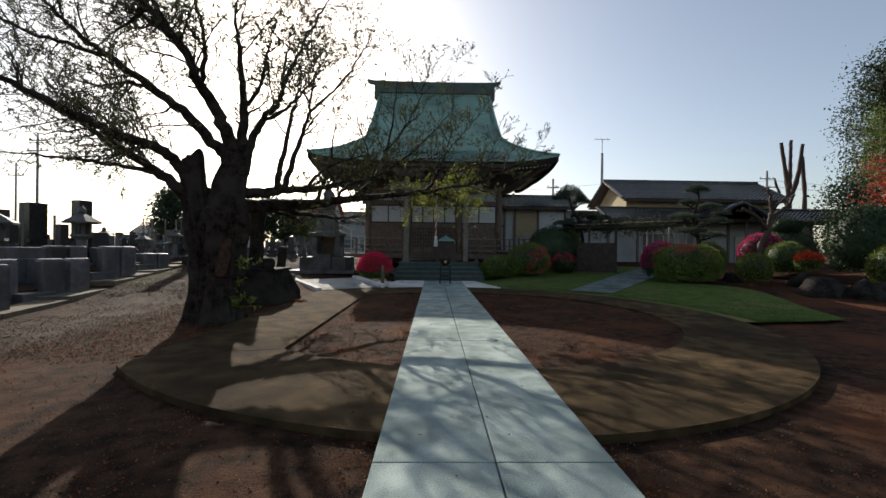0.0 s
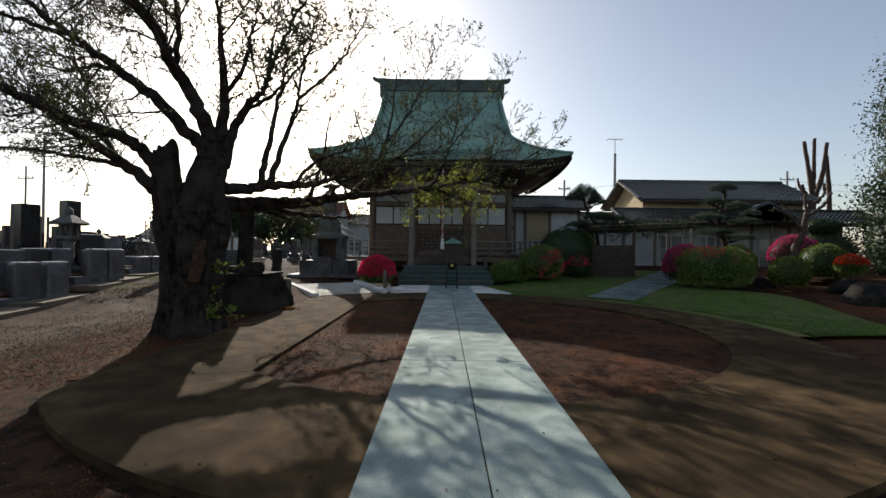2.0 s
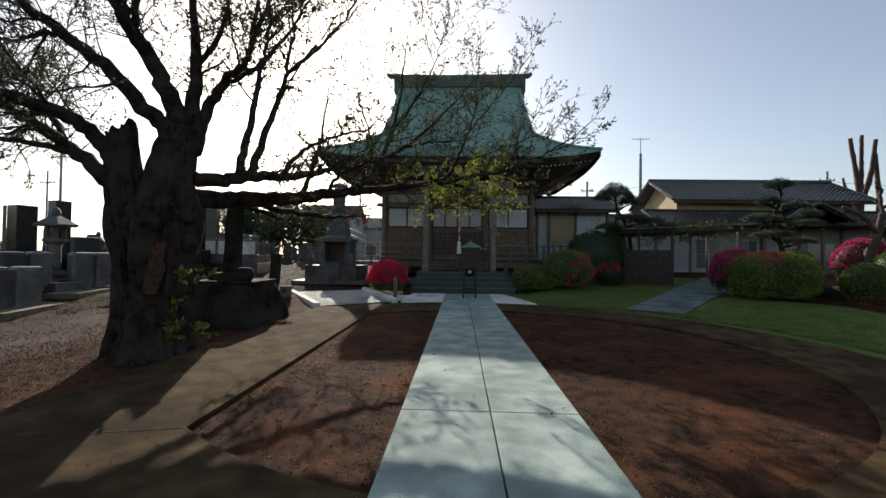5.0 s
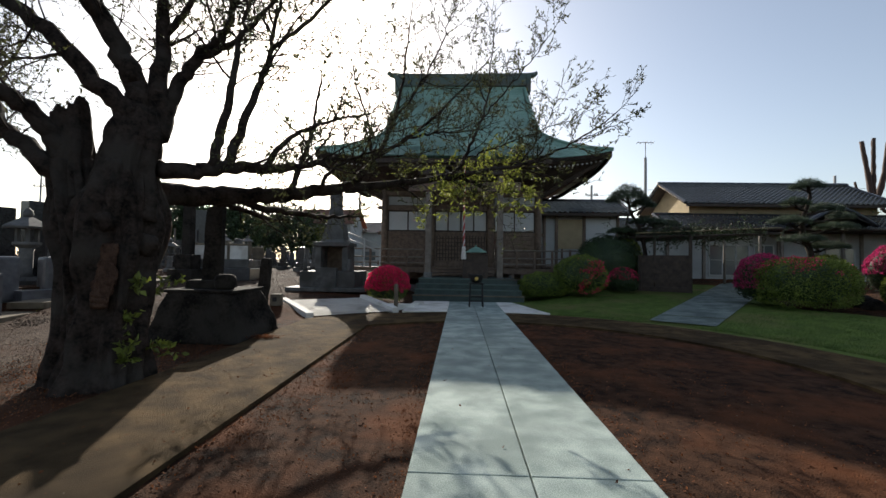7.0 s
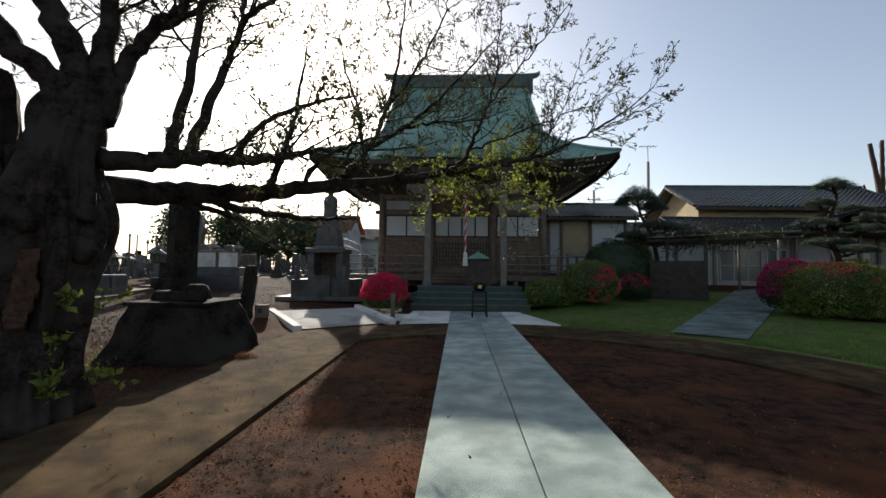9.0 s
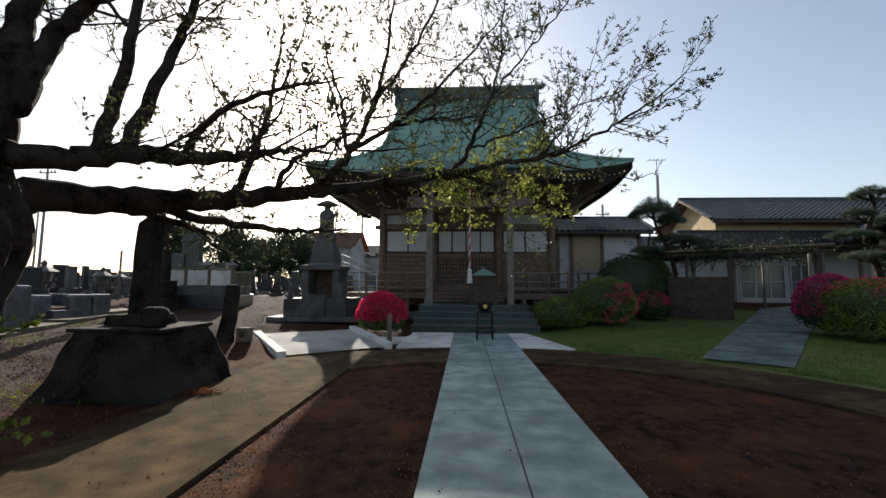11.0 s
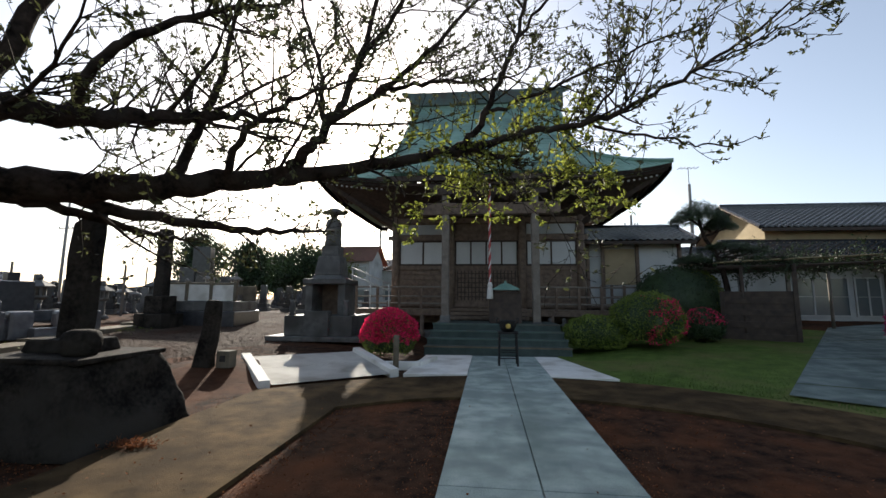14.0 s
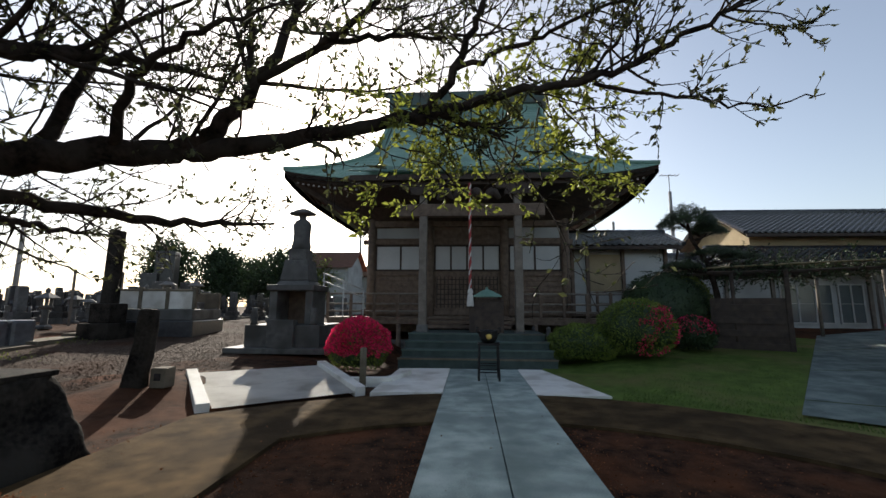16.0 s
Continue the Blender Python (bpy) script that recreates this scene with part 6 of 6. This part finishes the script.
gravestone((-13.6, 16.1, rise(-13.6, 16.1)), 0.45, 2.0, BLACKSTONE, TURN_G, "tall polished black gravestone", 3)
gravestone((-16.6, 16.0, rise(-15.9, 16.4)), 0.42, 1.5, POLISHED, TURN_G, "tall polished grey gravestone", 3)
gravestone((-14.3, 12.8, rise(-14.3, 12.8)), 0.55, 0.9, BLACKSTONE, TURN_G, "broad polished black gravestone", 2, True)
gravestone((-18.4, 19.2, rise(-18.4, 19.2)), 0.7, 1.9, BLACKSTONE, TURN_G, "tall polished black gravestone", 3)
gravestone((-13.4, 9.2, 0), 0.55, 0.9, BLACKSTONE, TURN_G, "broad polished black gravestone", 2, True)
gravestone((-15.6, 19.2, rise(-15.6, 19.2)), 0.7, 1.0, POLISHED, TURN_G, "broad polished grey gravestone", 2, True)
# tall dark stones behind the front plots
for x, y, w, h in ((-16.4, 8.6, 0.6, 1.5), (-16.9, 10.4, 0.42, 1.75), (-17.6, 11.6, 0.75, 1.4), (-19.2, 12.6, 0.45, 1.9), (-20.4, 14.2, 0.6, 1.6), (-20.2, 10.2, 0.5, 1.9), (-22.0, 16.0, 0.5, 1.8), (-22.6, 12.4, 0.7, 1.7), (-24.5, 18.4, 0.6, 2.0), (-25.0, 14.4, 0.5, 2.1)):
    gravestone((x, y, rise(x, y)), w, h, BLACKSTONE, TURN_G, "tall polished black gravestone on tiers", 3)

stone_lantern((16.1, 13.4, rise(16.1, 13.4) + 0.1), 2.0, "weathered granite lantern among garden shrubs")
# tall steles and the white-panelled plot by the yard
tall = thing("tall_stele", (-12.06, 21.3, rise(-12, 21.3)), "very tall square grey stone pillar on stepped base", "memorial stone")
for a in ((-0.55, 0.55, -0.55, 0.55, -0.2, 0.45), (-0.36, 0.36, -0.36, 0.36, 0.45, 1.1)):
    bm = nb()
    box(bm, *a, 0.04)
    part("tier", bm, ROCK, tall)
bm = nb()
box(bm, -0.19, 0.19, -0.19, 0.19, 1.1, 3.6, 0.03, top=(0.92, 0.92))
part("shaft", bm, ROCK, tall)
gravestone((-17.3, 30.5, rise(-17.3, 30.5)), 0.95, 3.4, POLISHED, 20, "wide tall grey memorial stone", 2)
gravestone((-17.8, 30.0, rise(-17.8, 30)), 0.8, 2.1, POLISHED, 20, "upright polished grey gravestone", 2)
panel = thing("panelled_plot", (-11.5, 23.4, rise(-11.5, 23.4)), "grave plot behind white stone panels on dark base", "grave plot", turn=8)
bm = nb()
box(bm, -1.5, 1.5, -1.2, 1.2, -0.2, 0.45, 0.04)
part("lower_plinth", bm, POLISHED, panel)
bm = nb()
box(bm, -1.42, 1.42, -1.12, 1.12, 0.45, 0.85, 0.04)
part("plinth", bm, GRANITE, panel)
for k in range(3):
    bm = nb()
    box(bm, -1.38 + k * 0.94, -0.5 + k * 0.94, -1.05, -0.97, 0.86, 1.5, 0.02)
    part("panel", bm, PALECON, panel, "whitish stone panel")
for k in range(4):
    bm = nb()
    box(bm, -1.47 + k * 0.94, -1.35 + k * 0.94, -1.1, -0.94, 0.86, 1.64, 0.025)
    part("post", bm, KERBCON, panel)
bm = nb()
box(bm, -1.44, 1.44, -1.08, -0.96, 1.5, 1.58, 0.02)
part("coping", bm, KERBCON, panel)
bm = nb()
box(bm, -1.4, 1.4, 0.9, 1.05, 0.86, 1.5, 0.03)
part("back_wall", bm, KERBCON, panel)
for k, (x, y) in enumerate(((-12.0, 23.4), (-11.0, 23.6))):
    gravestone((x, y, rise(x, y) + 0.95), 0.4, 0.75, POLISHED, 8, "grey gravestone on a raised plot", 1)
    stone_lantern((x + 0.55, y - 0.3, rise(x, y) + 0.85), 1.2, "small granite lantern on a raised plot")

# the field of graves behind
for row in range(9):
    for col in range(14):
        x = -17.2 - 2.7 * row + r4.uniform(-0.4, 0.4) - 0.28 * (col * 2.9) * 0.6
        y = 8.0 + 2.9 * col + r4.uniform(-0.5, 0.5)
        if r4.random() < 0.14 or (row == 0 and 14.5 < y < 20.5):
            continue
        mat = r4.choice((GRANITE, POLISHED, POLISHED, BLACKSTONE, BLACKSTONE))
        wide = r4.random() < 0.35
        gravestone((x, y, rise(x, y)), r4.uniform(0.3, 0.46) * (1.6 if wide else 1), r4.uniform(0.9, 1.75) * (0.8 if wide else 1), mat, TURN_G + r4.uniform(-4, 4), ("broad " if wide else "upright ") + {"granite": "weathered granite", "polished_stone": "polished grey", "black_stone": "polished black"}[mat.name] + " gravestone on tiers", r4.choice((2, 2, 3)), wide)
for row in range(6):
    for col in range(7):
        x, y = -8.6 - 1.9 * col + r4.uniform(-0.3, 0.3), 29.5 + 3.0 * row + r4.uniform(-0.5, 0.5)
        if -11.5 + 0.02 * y > x > -13 and row < 1 or (x > -9.5 - 0.1 * y + 3.5):
            continue
        mat = r4.choice((GRANITE, POLISHED, BLACKSTONE, POLISHED))
        gravestone((x, y, rise(x, y)), r4.uniform(0.3, 0.42), r4.uniform(0.7, 1.1), mat, 15 + r4.uniform(-4, 4), "upright " + {"granite": "weathered granite", "polished_stone": "polished grey", "black_stone": "polished black"}[mat.name] + " gravestone on tiers", r4.choice((2, 3)))
# closer stones and small lanterns beyond the yard
for row in range(4):
    for col in range(7):
        x, y = -12.9 - 1.5 * col + r4.uniform(-0.25, 0.25), 25.6 + 1.7 * row + r4.uniform(-0.3, 0.3)
        if r4.random() < 0.12 or (abs(x + 17.3) < 1.0 and abs(y - 30.5) < 1.3) or (abs(x + 17.8) < 1.0 and abs(y - 30) < 1.3):
            continue
        if r4.random() < 0.3:
            stone_lantern((x, y, rise(x, y) - 0.05), r4.uniform(1.1, 1.7), "small weathered granite lantern among graves", r4.uniform(0, 60))
        else:
            mat = r4.choice((POLISHED, BLACKSTONE, POLISHED, GRANITE))
            gravestone((x, y, rise(x, y)), r4.uniform(0.28, 0.4), r4.uniform(0.6, 1.0), mat, 15 + r4.uniform(-4, 4), "upright " + {"granite": "weathered granite", "polished_stone": "polished grey", "black_stone": "polished black"}[mat.name] + " gravestone on tiers", r4.choice((2, 3)))
for k in range(9):
    x, y = -15.2 - 1.1 * r4.random(), 9.5 + 2.2 * k
    if 13.5 < y < 18.5:
        continue
    stone_lantern((x, y, rise(x, y) - 0.05), r4.uniform(1.3, 1.9), "weathered granite lantern between grave plots", r4.uniform(0, 60))
# wooden grave tablets standing behind some stones
for k in range(15):
    x, y = -14.5 - r4.uniform(0, 14), r4.uniform(12, 36)
    if x > -17 and 13 < y < 20:
        x -= 4
    b = thing("grave_tablet", (x, y, rise(x, y) - 0.1), "thin upright wooden grave tablet", "grave tablet", "grave tablets", turn=TURN_G)
    bm = nb()
    box(bm, -0.05, 0.05, -0.012, 0.012, 0, r4.uniform(2.1, 2.9))
    part("board", bm, GREYWOOD, b)

# ---- beyond: trees, houses, poles, wires ----
for x, y, h, s, mat in ((-27.5, 44, 6.8, 2.2, AZDARK), (-22.5, 44, 6.0, 2.0, AZDARK), (-19.5, 50, 6.6, 2.8, AZDARK), (-16.0, 52, 5.4, 2.0, YELLEAF), (-24, 53, 6.0, 2.5, AZDARK)):
    broadleaf((x, y, 0.6), h, s, r4, mat, 9000, 0.16, "round-crowned leafy tree beyond the graves", "leafy_tree", 0.25)


def far_house(at, w, d, h, rh, roofmat, label, turn=0):
    ob = thing("far_house", at, label, "house", "houses beyond", turn=turn)
    bm = nb()
    box(bm, -w / 2, w / 2, -d / 2, d / 2, -0.3, h)
    wall = part("wall", bm, PLASTER, ob)
    bm = nb()
    e = 0.5
    v = [bm.verts.new(p) for p in ((-w / 2 - e, -d / 2 - e, h - 0.1), (w / 2 + e, -d / 2 - e, h - 0.1), (w / 2 + e, 0, h + rh), (-w / 2 - e, 0, h + rh), (w / 2 + e, d / 2 + e, h - 0.1), (-w / 2 - e, d / 2 + e, h - 0.1))]
    bm.faces.new((v[0], v[1], v[2], v[3]))
    bm.faces.new((v[3], v[2], v[4], v[5]))
    bmesh.ops.solidify(bm, geom=bm.faces[:], thickness=0.2)
    part("roof", bm, roofmat, ob)
    for sg in (-1, 1):
        bm = nb()
        bm.faces.new([bm.verts.new(p) for p in ((sg * w / 2, -d / 2, h - 0.05), (sg * w / 2, d / 2, h - 0.05), (sg * w / 2, 0, h + rh - 0.1))])
        part("gable", bm, PLASTER, ob)
    for k in range(3):
        x = -w / 2 + w * (k + 0.5) / 3
        for z in (0.9, 3.4):
            if z + 1.2 < h:
                bm = nb()
                box(bm, x - 0.7, x + 0.7, -d / 2 - 0.04, -d / 2 + 0.02, z, z + 1.15, 0.01)
                part("window", bm, GLASS, ob)
    return ob


far_house((-16.0, 54, 0.6), 6.2, 6.0, 5.2, 2.0, REDTILE, "two-storey house with red-brown tiled roof")
far_house((-9.5, 60, 0.6), 7.0, 6.0, 4.6, 1.6, TILE, "pale house with a grey roof")
far_house((-44, 70, 0.6), 9, 6.0, 3.0, 1.3, TILE, "low house with grey roof beyond the graves", 10)
far_house((-70, 52, 0.6), 12, 7.0, 3.2, 1.2, TILE, "low house with grey roof beyond the graves", 50)


def utility_pole(at, h, arms, label, r=0.16):
    ob = thing("utility_pole", at, label, "utility pole", "utility poles")
    bm = nb()
    tube(bm, [(0, 0, -0.3), (0, 0, h)], [r, r * 0.7], 10)
    part("shaft", bm, CONCPOLE, ob, smooth=True)
    for z, w in arms:
        bm = nb()
        box(bm, -w, w, -0.05, 0.05, z, z + 0.1)
        arm = part("crossarm", bm, DARKWOOD, ob)
        for x in (-w + 0.1, 0.35, w - 0.1):
            bm = nb()
            lathe(bm, [(0.06, z + 0.1), (0.08, z + 0.2), (0.05, z + 0.32)], 8, (x, 0, 0))
            part("insulator", bm, WHITE, arm)
    return ob


utility_pole((21.8, 52.8, 0.6), 13.6, [], "slim pole carrying a television aerial", 0.22)
aerial = thing("aerial", (21.8, 52.8, 14.1), "thin television aerial on a mast", "aerial")
bm = nb()
tube(bm, [(0, 0, 0), (0, 0, 2.0)], 0.04, 6)
part("mast", bm, IRON, aerial)
for k in range(5):
    bm = nb()
    tube(bm, [(-0.9 + 0.45 * k, -0.5, 1.9), (-0.9 + 0.45 * k, 0.5, 1.9)], 0.025, 5)
    part("element", bm, IRON, aerial)
bm = nb()
tube(bm, [(-1.0, 0, 1.9), (1.0, 0, 1.9)], 0.03, 5)
part("boom", bm, IRON, aerial)
utility_pole((47.6, 57.5, 0.6), 12.6, [(10.2, 1.3), (11.4, 1.0)], "concrete utility pole with crossarms", 0.2)
utility_pole((-38, 40, 0.6), 11.5, [(9.8, 1.0), (10.8, 0.8)], "concrete utility pole with crossarms", 0.13)
utility_pole((-13.6, 58, 0.6), 11.5, [(9.6, 0.9)], "concrete utility pole with a crossarm", 0.17)
utility_pole((-52, 52, 0.6), 11.0, [(9.4, 1.0)], "concrete utility pole with a crossarm", 0.13)
utility_pole((14.3, 49, 0.6), 9.5, [(8.4, 0.7)], "concrete utility pole with a crossarm", 0.17)


def wire(a, b, sag, r=0.02):
    bm = nb()
    pts = [Vector(a).lerp(Vector(b), k / 16) - Vector((0, 0, sag * 4 * (k / 16) * (1 - k / 16))) for k in range(17)]
    tube(bm, pts, r, 4)
    ob = part("overhead_wire", bm, CABLE, None)
    tagged(ob, "thin black overhead electric wire", "wire", "overhead wires")


for dz in (0, -0.4, -0.9):
    wire((-38, 40, 11.2 + dz), (-13.6, 58, 10.6 + dz), 0.9)
    wire((-38, 40, 11.2 + dz), (-52, 52, 10.6 + dz), 0.5)
    wire((-38, 40, 11.2 + dz), (-48, 14, 10.8 + dz), 0.9)
wire((47.6, 57.5, 11.8), (21.8, 52.8, 10.4), 0.6)
wire((47.6, 57.5, 11.0), (90, 60, 11.5), 0.9)
wire((47.6, 57.5, 11.9), (90, 60, 12.3), 0.9)
wire((21.8, 52.8, 10.2), (-13.6, 58, 10.4), 1.0)
# banner at the graveyard's edge
ban = thing("banner", (-24.5, 22.0, 0.4), "dark magenta vertical banner on a pole", "banner")
bm = nb()
box(bm, -0.3, 0.3, -0.01, 0.01, 1.0, 5.0)
part("cloth", bm, MAGENTA, ban)
bm = nb()
tube(bm, [(-0.32, 0, -0.4), (-0.32, 0, 5.1)], 0.03, 8)
part("pole", bm, CONCPOLE, ban)

# ---- small things: stones, litter, grass ----
def pebble_mesh(name, mat, places, rnd, label, category, flat=0.6):
    """Many small angular stones in one mesh; places: (x, y, z, size)."""
    vs, fs = [], []
    for x, y, z, s in places:
        i = len(vs)
        a = rnd.uniform(0, 6.28)
        for k in range(4):
            b = a + k * 1.57 + rnd.uniform(-0.3, 0.3)
            r = s * rnd.uniform(0.7, 1.2)
            vs.append((x + r * math.cos(b), y + r * math.sin(b), z))
        vs.append((x + s * rnd.uniform(-0.3, 0.3), y + s * rnd.uniform(-0.3, 0.3), z + s * flat * rnd.uniform(0.7, 1.3)))
        fs += [(i, i + 1, i + 4), (i + 1, i + 2, i + 4), (i + 2, i + 3, i + 4), (i + 3, i, i + 4)]
    me = bpy.data.meshes.new(name)
    me.from_pydata(vs, [], fs)
    me.materials.append(mat)
    return tagged(new(name, me), label, category, "", "stuff")


def on_ring(x, y):
    return math.hypot(x - RC[0], y - RC[1]) < R_OUT and x > X_TREE


def on_bed(x, y):
    return math.hypot(x - RC[0], y - RC[1]) < R_IN - 0.03 and x > X_BED + 0.03


def on_path(x, y):
    return -0.43 < x < 1.31


r5 = random.Random(3)
stones = []
while len(stones) < 42000:
    y = 3.0 + 27 * r5.random() ** 1.15
    x0 = -8.3 - 4.3 * ease(y, 4, 21) - max(0, y - 21) * 0.17
    x1 = -6.4 + 1.6 * ease(y, 15.5, 19) + 1.2 * ease(y, 24, 30) + 2.2 * (1 - ease(y, 10, 14)) * r5.random() ** 0.6
    x = r5.uniform(x0 + 0.3, x1)
    if on_ring(x, y):
        continue
    stones.append((x, y, rise(x, y) - (0.05 if x < -5.5 else 0.078), r5.uniform(0.007, 0.017) * (1.5 if y > 12 else 1.0)))
pebble_mesh("gravel_stones", GRAVEL, stones, r5, "loose grey-brown gravel stones on the yard", "gravel")
bits = []
while len(bits) < 22000:
    x, y = r5.uniform(-6.5, 8.0), 1.0 + 14 * r5.random() ** 1.3
    if on_path(x, y):
        continue
    if on_bed(x, y):
        z = -0.045
    elif on_ring(x, y):
        if r5.random() > 0.06:
            continue
        z = 0.0
    else:
        z = -0.078
    bits.append((x, y, z, r5.uniform(0.004, 0.011) * (2.0 if r5.random() < 0.05 else 1)))
pebble_mesh("soil_crumbs", EARTH, bits[:19500], r5, "small clods and grit on bare soil", "soil")
# Pale grit, so dense that its colour also stands for glints off gravel and litter.
grit = []
while len(grit) < 9000:
    x, y = r5.uniform(-9.0, 7.5), 0.4 + 12 * r5.random() ** 1.4
    if on_path(x, y) or (on_ring(x, y) and not on_bed(x, y) and r5.random() > 0.12) or (x > 1.3 and r5.random() > 0.35):
        continue
    z = -0.045 if on_bed(x, y) else (0.0 if on_ring(x, y) else -0.07)
    grit.append((x, y, z, r5.uniform(0.002, 0.0055) * (1.8 if r5.random() < 0.08 else 1)))
pebble_mesh("pale_grit", KERBCON, grit, r5, "scattered pale grit and glint specks on bare soil", "grit", 0.7)

# fallen leaves and petals
places = []
while len(places) < 24000:
    x, y = r5.uniform(-8.5, 3.5), 0.6 + 13.5 * r5.random()
    edge = abs(x + 0.43) < 0.22 or abs(x - 1.33) < 0.2 or abs(x - X_BED) < 0.25
    near = math.hypot(x + 4.6, y - 8.7) < 3.2
    if on_path(x, y):
        continue
    if not (edge or near) and r5.random() > (0.5 if x < -5.2 else 0.18):
        continue
    if on_ring(x, y) and not on_bed(x, y) and r5.random() > 0.05:
        continue
    z = -0.04 if on_bed(x, y) else (0.004 if on_ring(x, y) else -0.065)
    places.append((Vector((x, y, z + r5.uniform(0, 0.008))), Vector((r5.gauss(0, 1), r5.gauss(0, 1), 0.02))))
LITTER = material("dry_leaf", (0.06, 0.023, 0.011), (0.25, 0.10, 0.046), 3.0, 0.8, 0.0, leaf=0.25, spec=0.1)
litter = leaf_mesh("leaf_litter", places, 0.016, LITTER, None, r5)
tagged(litter, "dry reddish fallen leaves and bud scales", "leaf litter", "", "stuff")
# dry brown tuft by the pedestal and a few leaves on the walkway
places = [(Vector((r5.uniform(-0.3, 1.2), r5.uniform(2.5, 15), 0.026)), Vector((r5.gauss(0, 1), r5.gauss(0, 1), 0.05))) for _ in range(46)]
few = leaf_mesh("fallen_leaves", places, 0.02, LITTER, None, r5)
tagged(few, "few dry leaves lying on the concrete walkway", "leaf litter", "", "stuff")

# grass blades over the lawn
vs, fs = [], []
for _ in range(60000):
    a = r5.uniform(-9, 71)
    reach = 8.8 + 2.6 * ease(a, -6, 30) + 6.5 * ease(a, 34, 52) if a > -4 else 6.5 + 2.3 * ease(a, -9, -3)
    r = R_OUT + 0.05 + (reach - R_OUT - 0.05) * r5.random() ** 1.25
    x, y = RC[0] + r * math.cos(radians(a)), RC[1] + r * math.sin(radians(a))
    t = max(0.0, min(1.0, ((x - 5.5) * 6.0 + (y - 14.3) * 6.6) / (6.0 ** 2 + 6.6 ** 2)))
    c = Vector((5.5, 14.3)).lerp(Vector((11.5, 20.9)), t)
    if (Vector((x, y)) - c).length < 0.78 + 0.6 * t and t > 0:
        continue
    z = rise(x, y) - 0.02
    b = r5.uniform(0, 6.28)
    h = r5.uniform(0.025, 0.065)
    s = 0.006
    i = len(vs)
    vs += [(x - s * math.cos(b), y - s * math.sin(b), z), (x + s * math.cos(b), y + s * math.sin(b), z), (x + r5.gauss(0, 0.02), y + r5.gauss(0, 0.02), z + h)]
    fs.append((i, i + 1, i + 2))
me = bpy.data.meshes.new("grass_blades")
me.from_pydata(vs, [], fs)
me.materials.append(BLADE)
tagged(new("grass_blades", me), "short green grass blades on the lawn", "grass", "", "stuff")
# weeds along kerbs and walls
places = []
for _ in range(700):
    c = r5.choice(((-10.0, 14.2), (-10.9, 16.8), (-5.9, 12.0), (-12.3, 20.0), (-6.1, 10.9)))
    x, y = c[0] + r5.gauss(0, 0.4), c[1] + r5.gauss(0, 0.4)
    places.append((Vector((x, y, rise(x, y) - 0.05 + r5.random() * 0.06)), Vector((0, 0, 1))))
weeds = leaf_mesh("weeds", places, 0.022, YELLEAF, None, r5, long=3.0)
tagged(weeds, "small bright green weeds tufting by kerbs", "weeds", "", "stuff")
# small heap of dry brown needles by the pedestal
places = [(Vector((-3.75 + r5.gauss(0, 0.13), 11.35 + r5.gauss(0, 0.07), r5.uniform(0.0, 0.04))), Vector((r5.gauss(0, 1), r5.gauss(0, 1), 0.2))) for _ in range(420)]
heap = leaf_mesh("dry_litter", places, 0.012, LITTER, None, r5, long=5.0)
tagged(heap, "little heap of dry red-brown needles on the pavement", "leaf litter", "", "stuff")
